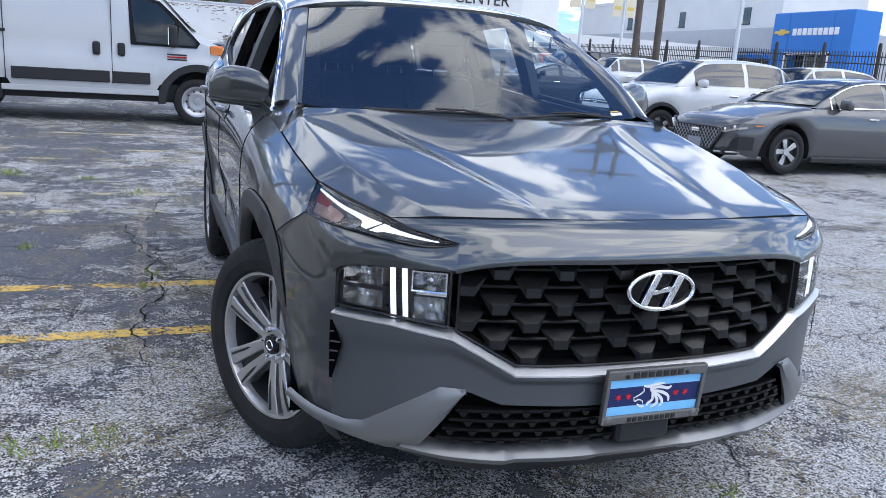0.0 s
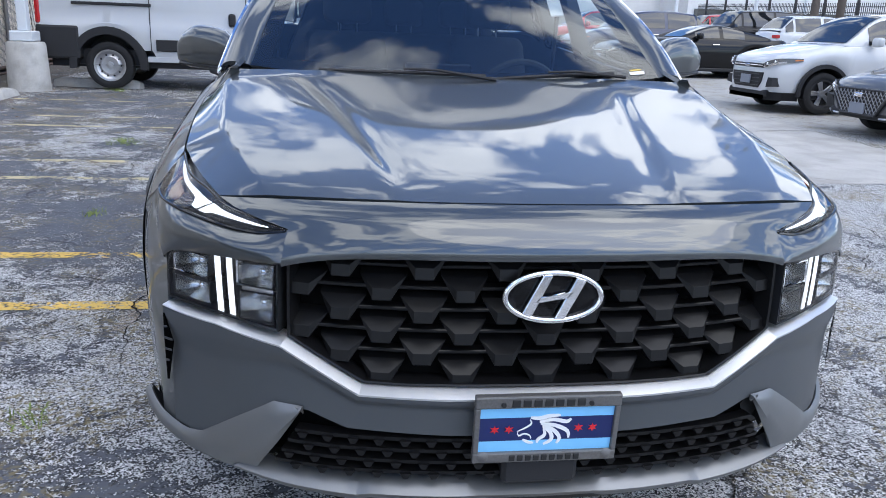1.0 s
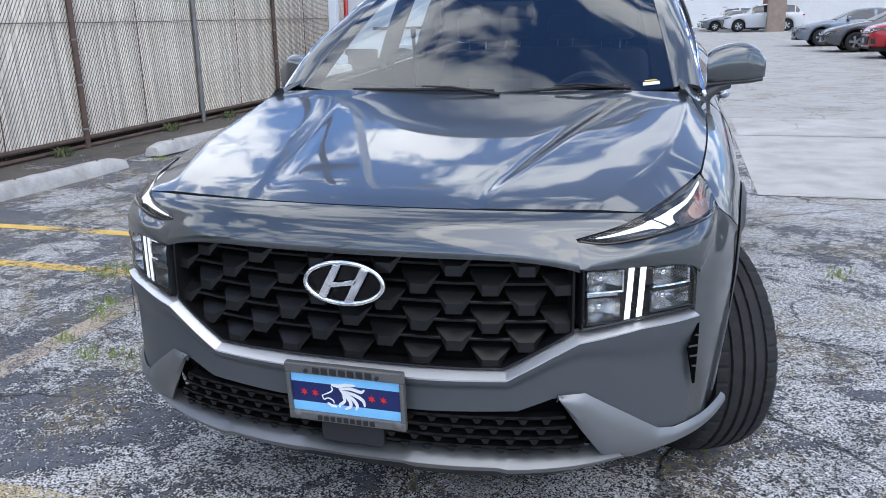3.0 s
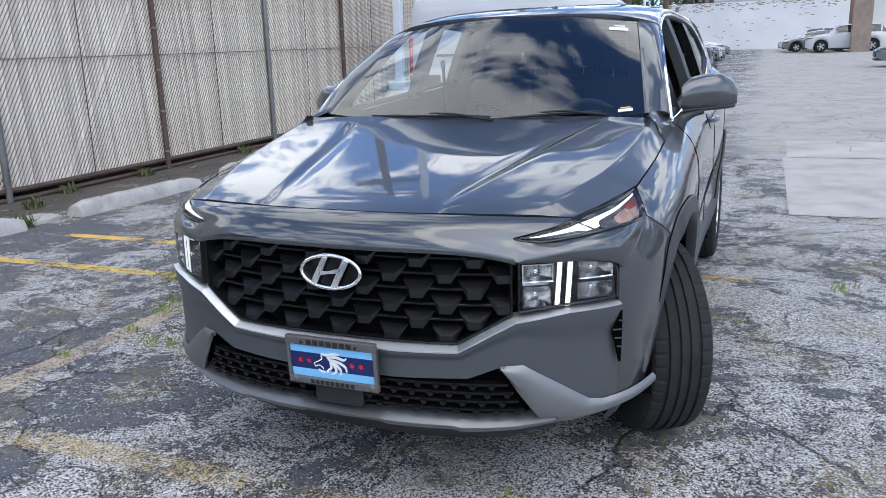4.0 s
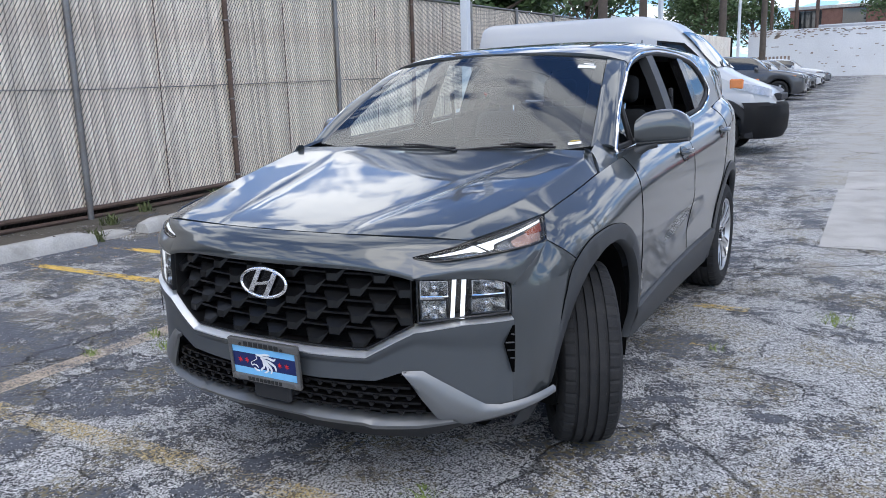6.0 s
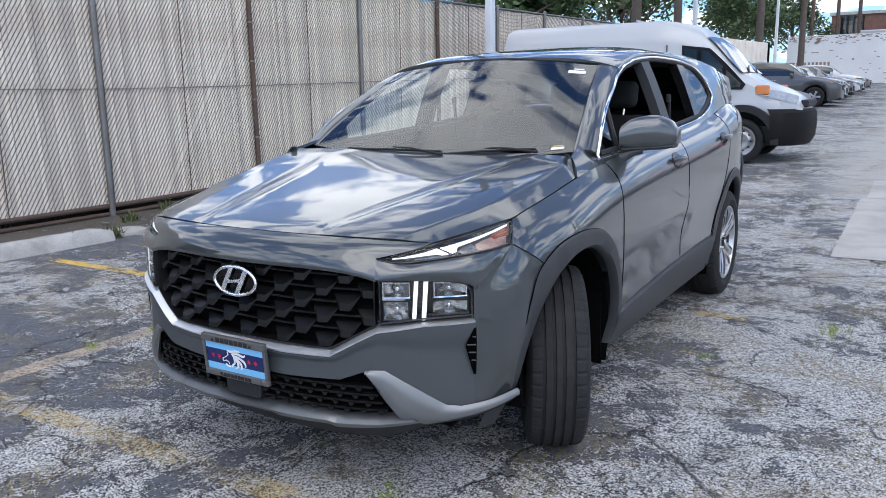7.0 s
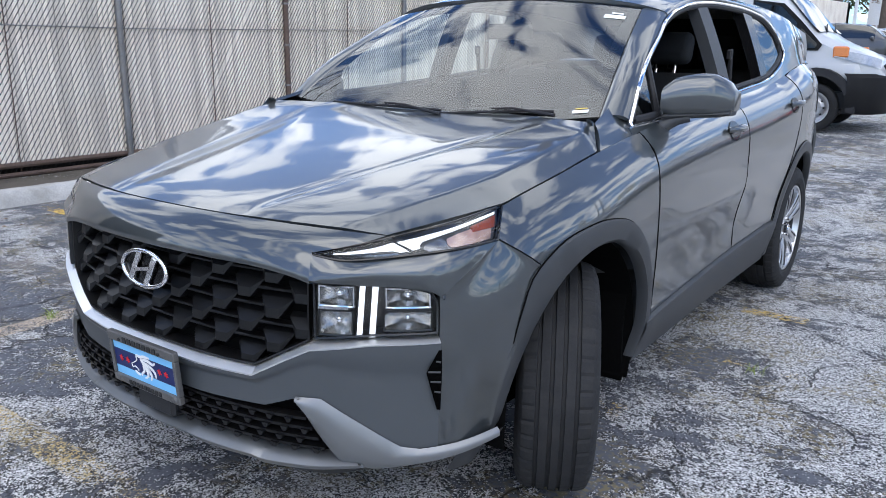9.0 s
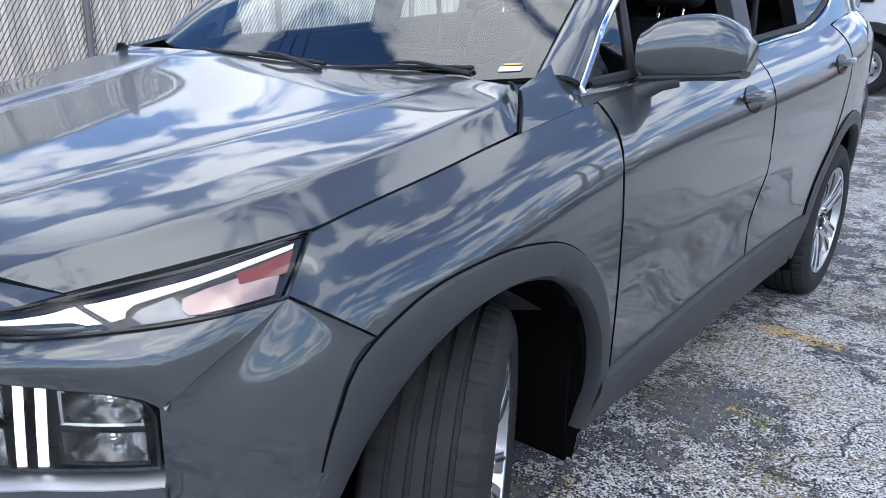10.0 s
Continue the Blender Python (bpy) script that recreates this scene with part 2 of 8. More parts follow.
PANEL = mk("dirty_white_slat", (0.95, 0.86, 0.74), 0.6, var=0.08, scale=0.9, fine=14, dirt=(0.64, 0.50, 0.40), dirt_amount=0.5)
# each slat has weathered a little differently
_n, _l = PANEL.node_tree.nodes, PANEL.node_tree.links
_info, _rr = _n.new("ShaderNodeObjectInfo"), _n.new("ShaderNodeMapRange")
_rr.inputs["To Min"].default_value, _rr.inputs["To Max"].default_value = 0.76, 1.12
_l.new(_info.outputs["Random"], _rr.inputs["Value"])
_mm = _n.new("ShaderNodeMix"); _mm.data_type = "RGBA"; _mm.blend_type = "MULTIPLY"; _mm.inputs["Factor"].default_value = 1.0
_l.new(_n["Principled BSDF"].inputs["Base Color"].links[0].from_socket, _mm.inputs["A"]); _l.new(_rr.outputs[0], _mm.inputs["B"])
_l.new(_mm.outputs["Result"], _n["Principled BSDF"].inputs["Base Color"])
GAP_DARK = mk("slat_gap_dark", (0.05, 0.048, 0.045), 0.9, var=0.3, scale=0.8)
WIRE = mk("dull_wire", (0.085, 0.08, 0.075), 0.7, var=0.3, spec=0.2)
GALV = mk("galvanised_steel", (0.22, 0.22, 0.22), 0.5, metal=0.6, var=0.25, scale=4, dirt=(0.2, 0.16, 0.13), dirt_amount=0.5)
RUST = mk("rusty_steel", (0.115, 0.078, 0.062), 0.85, metal=0.2, var=0.4, scale=6, bump=0.3)
POLE_WHITE = mk("pole_paint", (0.60, 0.63, 0.66), 0.5, var=0.08, scale=3)
WOOD_POLE = mk("weathered_pole_wood", (0.10, 0.08, 0.066), 0.9, var=0.35, scale=5, bump=0.4)
BLACK_IRON = mk("black_iron", (0.02, 0.02, 0.022), 0.5, var=0.2)
WHITE_WALL = mk("painted_brick_white", (0.70, 0.71, 0.72), 0.85, var=0.10, scale=0.5, fine=9, bump=0.2)
BRICK = mk("old_brick", (0.19, 0.10, 0.078), 0.9, var=0.35, scale=2, fine=14, bump=0.3)
BROWN_BRICK = mk("brown_brick", (0.27, 0.21, 0.17), 0.9, var=0.3, scale=2, fine=14, bump=0.3)
RENDERED = mk("pale_render", (0.66, 0.66, 0.66), 0.85, var=0.08, scale=0.4, fine=6)
GREY_CLAD = mk("grey_cladding", (0.42, 0.43, 0.46), 0.55, var=0.08, scale=0.4, fine=6)
BLUE_CLAD = mk("blue_cladding", (0.012, 0.16, 0.52), 0.35, var=0.05, scale=0.6)
SIGN_WHITE = mk("sign_white", (0.8, 0.8, 0.8), 0.5, var=0.03)
GOLD = mk("gold_sign", (0.62, 0.45, 0.10), 0.4, var=0.1)
CREAM = mk("banner_cream", (0.66, 0.60, 0.44), 0.7, var=0.1)
BLACK_SIGN = mk("sign_black", (0.015, 0.015, 0.015), 0.5, var=0.1)
DARK_GLASS = mk("dark_glass", (0.012, 0.015, 0.018), 0.03, var=0.1, spec=0.9)
LEAF = mk("leaves", (0.055, 0.095, 0.03), 0.6, var=0.45, scale=1.5, fine=8)
BARK = mk("bark", (0.12, 0.09, 0.07), 0.95, var=0.3, bump=0.5)
GRASS = mk("weed_grass", (0.20, 0.26, 0.06), 0.7, var=0.4, scale=5)


# ---- small builders ----
def bm_new():
    return bmesh.new()


def finish(name, bm, material, smooth=False, angle=35.0):
    me = bpy.data.meshes.new(name)
    bmesh.ops.recalc_face_normals(bm, faces=bm.faces)
    if smooth:
        lim = radians(angle)
        for f in bm.faces:
            f.smooth = True
        for e in bm.edges:
            if len(e.link_faces) == 2 and e.calc_face_angle(0.0) > lim:
                e.smooth = False
    bm.to_mesh(me)
    bm.free()
    me.materials.append(material)
    return me


def part(name, bm, material, parent=None, label="", smooth=False, angle=35.0):
    ob = new(name, finish(name, bm, material, smooth, angle))
    if parent is not None:
        ob.parent = parent
    if label:
        tagged(ob, label)
    return ob


def thing(name, label, category, m=None, group="", kind=""):
    ob = new(name)
    ob.empty_display_size = 0.2
    if m is not None:
        ob.matrix_world = m
    return tagged(ob, label, category, group, kind)


def add_box(bm, lo, hi, m=None, bevel=0.0, seg=1):
    """A box between two corners, its edges rounded by bevel."""
    r = bmesh.ops.create_cube(bm, size=1.0)
    vs = r["verts"]
    c = [(a + b) / 2 for a, b in zip(lo, hi)]
    s = [abs(b - a) for a, b in zip(lo, hi)]
    for v in vs:
        v.co = Vector((c[0] + v.co.x * s[0], c[1] + v.co.y * s[1], c[2] + v.co.z * s[2]))
    if bevel:
        es = list({e for v in vs for e in v.link_edges})
        out = bmesh.ops.bevel(bm, geom=es, offset=bevel, segments=seg, affect="EDGES", profile=0.5)
        vs = list({v for f in out["faces"] for v in f.verts} | {v for v in vs if v.is_valid})
    if m is not None:
        for v in vs:
            v.co = m @ v.co
    return vs


def box(name, lo, hi, material, parent=None, label="", bevel=0.0, seg=1, m=None):
    bm = bm_new()
    add_box(bm, lo, hi, m, bevel, seg)
    return part(name, bm, material, parent, label)


def add_tube(bm, pts, r, n=8, cap=True):
    """A round bar along points; r is a number or one per point."""
    pts = [Vector(p) for p in pts]
    rs = [r] * len(pts) if isinstance(r, (int, float)) else list(r)
    rings = []
    up = Vector((0.0, 0.0, 1.0))
    for i, p in enumerate(pts):
        d = (pts[min(i + 1, len(pts) - 1)] - pts[max(i - 1, 0)]).normalized()
        a = d.cross(up)
        if a.length < 1e-3:
            a = d.cross(Vector((1.0, 0.0, 0.0)))
        a.normalize()
        b = d.cross(a)
        rings.append([bm.verts.new(p + (a * math.cos(k * math.tau / n) + b * math.sin(k * math.tau / n)) * rs[i]) for k in range(n)])
    for q, w in zip(rings, rings[1:]):
        for k in range(n):
            bm.faces.new((q[k], q[(k + 1) % n], w[(k + 1) % n], w[k]))
    if cap:
        bm.faces.new(rings[0][::-1]); bm.faces.new(rings[-1])
    return rings


def add_revolve(bm, profile, n=48, axis="x", centre=(0, 0, 0), closed=False, wobble=None):
    """A profile of (along, radius) turned about an axis."""
    rings = []
    c = Vector(centre)
    for i in range(n):
        a = i * math.tau / n
        ring = []
        for j, (u, r) in enumerate(profile):
            rr = r + (wobble(i, j) if wobble else 0.0)
            if axis == "x":
                p = Vector((u, rr * math.cos(a), rr * math.sin(a)))
            elif axis == "y":
                p = Vector((rr * math.cos(a), u, rr * math.sin(a)))
            else:
                p = Vector((rr * math.cos(a), rr * math.sin(a), u))
            ring.append(bm.verts.new(c + p))
        rings.append(ring)
    m = len(profile)
    for i in range(n):
        q, w = rings[i], rings[(i + 1) % n]
        for j in range(m if closed else m - 1):
            k = (j + 1) % m
            bm.faces.new((q[j], q[k], w[k], w[j]))
    return rings


def add_prism(bm, poly, depth, m=None):
    """A polygon of (x, z) points, drawn out along y from 0 to depth, then placed by m."""
    a = [bm.verts.new((x, 0, z)) for x, z in poly]
    b = [bm.verts.new((x, depth, z)) for x, z in poly]
    bm.faces.new(a); bm.faces.new(b[::-1])
    k = len(poly)
    for i in range(k):
        bm.faces.new((a[i], b[i], b[(i + 1) % k], a[(i + 1) % k]))
    if m is not None:
        for v in a + b:
            v.co = m @ v.co


def spline(pts, n):
    """n points on a smooth curve through pts (any dimension), evenly by point index."""
    P = np.array(pts, float)
    k = len(P)
    out = []
    for t in np.linspace(0, k - 1, n):
        i = min(int(t), k - 2)
        f = t - i
        p0, p1, p2, p3 = P[max(i - 1, 0)], P[i], P[i + 1], P[min(i + 2, k - 1)]
        out.append(0.5 * (2 * p1 + (p2 - p0) * f + (2 * p0 - 5 * p1 + 4 * p2 - p3) * f * f + (3 * p1 - p0 - 3 * p2 + p3) * f ** 3))
    return np.array(out)


def lerp_table(x, xs, ys):
    return float(np.interp(x, xs, ys))


def smooth_table(x, xs, ys):
    """Interpolation with smooth joints (monotone cubic)."""
    if x <= xs[0]:
        return ys[0]
    if x >= xs[-1]:
        return ys[-1]
    i = int(np.searchsorted(xs, x)) - 1
    i = max(0, min(i, len(xs) - 2))
    d = [(ys[k + 1] - ys[k]) / (xs[k + 1] - xs[k]) for k in range(len(xs) - 1)]

    def slope(k):
        if k == 0:
            return d[0]
        if k == len(xs) - 1:
            return d[-1]
        return 0.0 if d[k - 1] * d[k] <= 0 else 2 * d[k - 1] * d[k] / (d[k - 1] + d[k])
    h = xs[i + 1] - xs[i]
    t = (x - xs[i]) / h
    a, b = slope(i), slope(i + 1)
    return ((2 * t ** 3 - 3 * t * t + 1) * ys[i] + (t ** 3 - 2 * t * t + t) * h * a + (-2 * t ** 3 + 3 * t * t) * ys[i + 1] + (t ** 3 - t * t) * h * b)


def ground_z(x, y):
    """The lot falls towards the parked car from the far end and from the lane's far side."""
    r = 0.022 * max(0.0, y - 4.0) if y <= 40 else 0.792 + 0.025 * (min(y, 80.0) - 40)
    return r + 0.012 * max(0.0, min(x, 12.0) - 3.0)


def on_ground(x, y, turn=0.0, lift=0.0):
    return pose(x, y, ground_z(x, y) + lift, 0, 0, turn)


# ---- ground ----
def build_ground():
    xs = sorted(set([-600, -300, -120, -60, -30, -20] + list(np.arange(-14, 14.1, 1.0)) + [3.0, 12.0, 20, 40, 80, 160, 320, 600]))
    ys = sorted(set([-600, -300, -120, -60, -30, -15, -8] + list(np.arange(-6, 42.1, 1.0)) + [50, 60, 70, 80, 120, 200, 400, 900]))
    bm = bm_new()
    g = [[bm.verts.new((x, y, ground_z(x, y))) for y in ys] for x in xs]
    for i in range(len(xs) - 1):
        for j in range(len(ys) - 1):
            bm.faces.new((g[i][j], g[i + 1][j], g[i + 1][j + 1], g[i][j + 1]))
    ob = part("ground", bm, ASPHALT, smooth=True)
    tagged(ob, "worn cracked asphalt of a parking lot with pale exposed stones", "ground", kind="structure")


def strip(name, x0, x1, y0, y1, material, label, category="marking", lift=0.004, tilt=0.0):
    """A thin sheet that follows the ground, from (x0, y0) to (x1, y1)."""
    bm = bm_new()
    nx, ny = max(2, int(abs(x1 - x0) / 0.5) + 1), max(2, int(abs(y1 - y0) / 0.5) + 1)
    g = []
    for i in range(nx):
        row = []
        for j in range(ny):
            x = x0 + (x1 - x0) * i / (nx - 1)
            y = y0 + (y1 - y0) * j / (ny - 1) + tilt * (x - x0)
            row.append(bm.verts.new((x, y, ground_z(x, y) + lift)))
        g.append(row)
    for i in range(nx - 1):
        for j in range(ny - 1):
            bm.faces.new((g[i][j], g[i + 1][j], g[i + 1][j + 1], g[i][j + 1]))
    return tagged(part(name, bm, material), label, category, kind="structure")


build_ground()
for yy, xa, xb in ((1.22, -4.8, -0.6), (2.06, -4.8, -0.9), (4.30, -4.9, -1.2), (5.05, -4.9, -1.0), (7.15, -5.0, 0.2), (7.95, -5.0, 0.2), (9.6, -5.0, 0.0)):
    strip("parking_line", xa, xb, yy - 0.055, yy + 0.055, YELLOW if yy < 3.0 else YELLOW_PALE, "faded yellow parking line on the asphalt")
strip("parking_line", -4.8, 0.4, -0.985, -0.86, YELLOW_SANDY, "faded yellow parking line on the asphalt")
DIRT = worn_paint("dirt_traces", (0.48, 0.39, 0.30), 0.525, 100.0, 0.40)
DIRT_FAINT = worn_paint("faint_dirt_traces", (0.40, 0.34, 0.28), 0.475, 110.0, 0.35)
strip("dirt_seam", -2.05, -1.91, -1.3, 0.9, DIRT, "sandy dirt caught in a seam of the asphalt", "dirt", 0.003)
strip("dirt_seam", -1.40, -1.33, 0.9, 5.4, DIRT_FAINT, "sandy dirt caught in a seam of the asphalt", "dirt", 0.003)
strip("parking_line", 1.00, 1.36, 1.34, 1.45, YELLOW_FAINT, "faded yellow parking line on the asphalt", tilt=0.0)
strip("parking_line", 0.62, 0.84, 0.52, 0.64, YELLOW_FAINT, "faded yellow parking line on the asphalt", tilt=0.0)
strip("parking_line", 0.86, 1.20, 2.12, 2.22, YELLOW_FAINT, "faded yellow parking line on the asphalt", tilt=0.0)
for xa, xb, ya, yb in ((1.46, 6.2, 4.38, 7.84), (1.52, 6.2, 7.87, 9.55)):
    strip("concrete_slab", xa, xb, ya, yb, SLAB, "pale concrete slab let into the asphalt lane", "pavement", 0.006)


def crack(points, width, seed, name="crack", label="dark ragged crack in the asphalt"):
    """A ragged dark fissure along a line of places on the ground."""
    r = random.Random(seed)
    pts = [Vector((x, y, 0)) for x, y in points]
    for _ in range(4):
        fine_ = [pts[0]]
        for p, q in zip(pts, pts[1:]):
            d = q - p
            fine_ += [(p + q) / 2 + Vector((-d.y, d.x, 0)) * r.uniform(-0.16, 0.16), q]
        pts = fine_
    bm = bm_new()
    rows = []
    for i, p in enumerate(pts):
        d = (pts[min(i + 1, len(pts) - 1)] - pts[max(i - 1, 0)]).normalized()
        w = width * r.uniform(0.25, 1.0) * min(1.0, 0.2 + 4 * min(i, len(pts) - 1 - i) / len(pts))
        z = ground_z(p.x, p.y) + 0.0085
        rows.append([bm.verts.new((p.x - d.y * w * k, p.y + d.x * w * k, z)) for k in (-0.5, 0.5)])
    for a, b in zip(rows, rows[1:]):
        bm.faces.new((a[0], a[1], b[1], b[0]))
    tagged(part(name, bm, CRACK), label, "crack", kind="structure")


CRACK = mk("crack_shadow", (0.018, 0.017, 0.016), 0.95, var=0.3, spec=0.05)
for k, (w, pts_) in enumerate((
        (0.022, [(-1.30, 0.55), (-1.32, 1.0), (-1.34, 1.5), (-1.31, 2.1), (-1.36, 3.0), (-1.33, 4.0), (-1.15, 4.9), (-1.25, 5.6)]),
        (0.016, [(-2.9, 3.08), (-2.1, 3.04), (-1.36, 3.05)]),
        (0.016, [(-2.9, 5.95), (-1.95, 5.88), (-1.2, 5.3)]),
        (0.012, [(-1.31, 1.0), (-1.7, 0.82), (-2.3, 0.9), (-2.9, 0.7)]),
        (0.012, [(-1.34, 1.5), (-1.9, 1.62), (-2.6, 1.5)]),
        (0.014, [(-2.3, 6.8), (-2.2, 5.9), (-2.25, 4.6), (-2.1, 3.1)]),
        (0.014, [(1.46, 4.36), (2.2, 4.40), (3.6, 4.44), (6.1, 4.4)]),
        (0.016, [(1.40, 7.86), (2.4, 7.9), (3.4, 7.86), (6.1, 7.9)]),
        (0.016, [(1.3, 9.56), (2.5, 9.6), (3.7, 9.9), (6.2, 9.6)]),
        (0.012, [(1.7, 7.9), (2.3, 8.8), (2.2, 9.5), (2.8, 11.2), (2.6, 13.0)]),
        (0.014, [(1.3, 13.1), (3.0, 13.2), (6.2, 13.0)]),
        (0.012, [(1.0, 3.1), (1.5, 3.4), (2.2, 3.2), (3.0, 3.6)]),
        (0.010, [(1.2, 2.6), (1.7, 2.5), (2.2, 2.75), (2.9, 2.6)]),
        (0.012, [(1.1, 4.9), (1.25, 5.8), (1.0, 6.9), (1.2, 8.4)]),
        (0.012, [(2.6, 1.4), (3.2, 2.1), (3.4, 3.2), (4.2, 3.9)]),
        (0.010, [(-3.6, -0.2), (-2.9, 0.1), (-2.4, -0.1)]),
        (0.010, [(-3.9, 2.7), (-3.2, 2.5), (-2.6, 2.7)]))):
    crack(pts_, w * 0.65, 40 + k)


# ---- fence along the lot ----
FX, FTOP = -6.5, 3.12


def build_fence():
    link = thing("chain_link_fence", "tall chain link fence with white privacy slats and steel posts", "fence")
    # added dark sheet behind the slats, in place of the shade in their gaps
    bm = bm_new()
    ys = list(np.arange(-6.0, 50.1, 2.0))
    g = [(bm.verts.new((FX - 0.05, y, ground_z(FX, y) - 0.05)), bm.verts.new((FX - 0.05, y, ground_z(FX, y) + FTOP - 0.05))) for y in ys]
    for p, q in zip(g, g[1:]):
        bm.faces.new((p[0], q[0], q[1], p[1]))
    bmesh.ops.solidify(bm, geom=bm.faces[:], thickness=0.01)
    part("backing", bm, GAP_DARK, link)
    # white slats, one in each column of the weave
    pitch = 0.062
    bm = bm_new()
    w, h = 0.0275, FTOP - 0.16
    ring = [(0.004, -w), (0.009, -w * 0.5), (0.010, 0.0), (0.009, w * 0.5), (0.004, w), (-0.004, w), (-0.004, -w)]
    rows = [[bm.verts.new((x, y, 0.10 + h * k / 2)) for x, y in ring] for k in range(3)]
    for p, q in zip(rows, rows[1:]):
        for k in range(7):
            bm.faces.new((p[k], p[(k + 1) % 7], q[(k + 1) % 7], q[k]))
    bm.faces.new(rows[0][::-1]); bm.faces.new(rows[-1])
    slat_me = finish("slat", bm, PANEL)
    rnd = random.Random(11)
    first = -3.0
    for k in range(292):
        y = first + k * pitch + pitch / 2
        ob = new("slat", slat_me); ob.parent = link
        ob.matrix_local = pose(FX - 0.016 + rnd.uniform(-0.003, 0.003), y, ground_z(FX, y), rnd.uniform(-0.05, 0.05), 0, rnd.uniform(-3, 3))
    bm = bm_new()
    y = first + 292 * pitch
    while y < 49:
        zg = ground_z(FX, y)
        add_box(bm, (FX - 0.02, y, zg + 0.1), (FX - 0.012, y + 0.09, zg + FTOP - 0.06))
        y += 0.104
    tagged(part("slat", bm, PANEL, link), kind="stuff")
    # the strands that cross in front of the slats all lean one way
    H = FTOP - 0.1
    for y0, y1, r, p in ((-6.0, 4.0, 0.0034, 0.053), (4.0, 14.0, 0.0038, 0.053), (14.0, 30.0, 0.006, 0.09)):
        verts, faces = [], []
        for c in range(int((y1 - y0) / p)):
            yb = y0 + c * p
            i0 = None
            for s in range(7):
                f = s / 6
                yy = yb + H * 0.66 * f
                zz = ground_z(FX, yy) + 0.06 + H * f
                k = len(verts)
                verts += [(FX + 0.002 + r, yy, zz), (FX + 0.002, yy + r, zz - r), (FX + 0.002, yy - r, zz + r)]
                if i0 is not None:
                    for q in range(3):
                        faces.append((i0 + q, i0 + (q + 1) % 3, k + (q + 1) % 3, k + q))
                i0 = k
        me = bpy.data.meshes.new("wire_mesh")
        me.from_pydata(verts, [], faces)
        me.materials.append(WIRE)
        ob = new("wire_mesh", me); ob.parent = link
        tagged(ob, kind="stuff")
    for k, y in enumerate((-2.2, 0.62, 3.17, 5.72, 8.35, 10.9, 13.5, 16.1, 18.7, 21.3, 23.9, 26.5, 29.1)):
        bm = bm_new()
        zg = ground_z(FX, y)
        rusty = k in (3, 5)
        add_tube(bm, [(FX + 0.045, y, zg - 0.02), (FX + 0.045, y, zg + FTOP)], 0.038, 12)
        bmesh.ops.create_uvsphere(bm, u_segments=10, v_segments=6, radius=0.042, matrix=Matrix.Translation((FX + 0.045, y, zg + FTOP)))
        post = part("post", bm, RUST if rusty else GALV, link, "rust-brown post" if rusty else "", smooth=True)
        for z in (0.25, 0.8, 1.35, 1.9, 2.45, 2.95):
            bm = bm_new()
            add_revolve(bm, [(z - 0.012, 0.041), (z - 0.012, 0.046), (z + 0.012, 0.046), (z + 0.012, 0.041)], 12, "z", (FX + 0.045, y, zg))
            part("tie", bm, GALV, post)
    # thin tension bars half way between the posts
    for y in (-0.8, 1.9, 4.45, 7.0, 9.6, 12.2, 14.8):
        bm = bm_new()
        zg = ground_z(FX, y)
        add_tube(bm, [(FX + 0.012, y, zg + 0.06), (FX + 0.012, y + 0.02, zg + FTOP - 0.05)], 0.006, 6)
        part("tension_bar", bm, RUST, link)
    for z, r in ((0.13, 0.030), (0.03, 0.026), (1.55, 0.006), (FTOP - 0.03, 0.02)):
        bm = bm_new()
        ys = list(np.arange(-4.0, 31.0, 2.5))
        add_tube(bm, [(FX + 0.02, y, ground_z(FX, y) + z) for y in ys], r, 8)
        part("rail", bm, RUST if z < 1 else GALV, link, smooth=True)


def wheel_stop(y0, y1, x, lean=0.0, h=0.14, label="weathered concrete wheel stop on the asphalt"):
    ob = thing("wheel_stop", label, "wheel stop", group="wheel stops along the fence")
    ob.matrix_world = on_ground(x, (y0 + y1) / 2, lean)
    L = (y1 - y0) / 2
    bm = bm_new()
    prof = [(-0.11, 0.0), (-0.10, 0.05), (-0.07, h - 0.015), (-0.05, h), (0.05, h), (0.07, h - 0.015), (0.10, 0.05), (0.11, 0.0)]
    rng = random.Random(int(y0 * 100))
    rings = []
    for i in range(13):
        f = i / 12
        y = -L + 2 * L * f
        s = 1.0 if 0 < i < 12 else 0.72
        rings.append([bm.verts.new((a * (0.93 if s < 1 else 1) + rng.uniform(-0.004, 0.004), y, b * s + rng.uniform(-0.004, 0.003) * (b > 0))) for a, b in prof])
    for q, w in zip(rings, rings[1:]):
        for k in range(len(prof) - 1):
            # drain notches under the block
            bm.faces.new((q[k], q[k + 1], w[k + 1], w[k]))
    bm.faces.new(rings[0][::-1]); bm.faces.new(rings[-1])
    part("block", bm, CONCRETE, ob, smooth=True, angle=40)
    for f in (-0.6, 0.6):
        bm = bm_new()
        add_revolve(bm, [(h - 0.02, 0.0), (h - 0.004, 0.012), (h + 0.006, 0.012), (h + 0.008, 0.0)], 8, "z", (0, f * L, 0))
        part("pin", bm, RUST, ob)
    return ob


build_fence()
SOIL = worn_paint("soil_traces", (0.095, 0.082, 0.066), 0.62, 18.0, 0.8)
strip("soil_verge", -6.55, -5.42, -3.0, 30.0, SOIL, "dark soil and debris along the foot of the fence", "soil", 0.004)


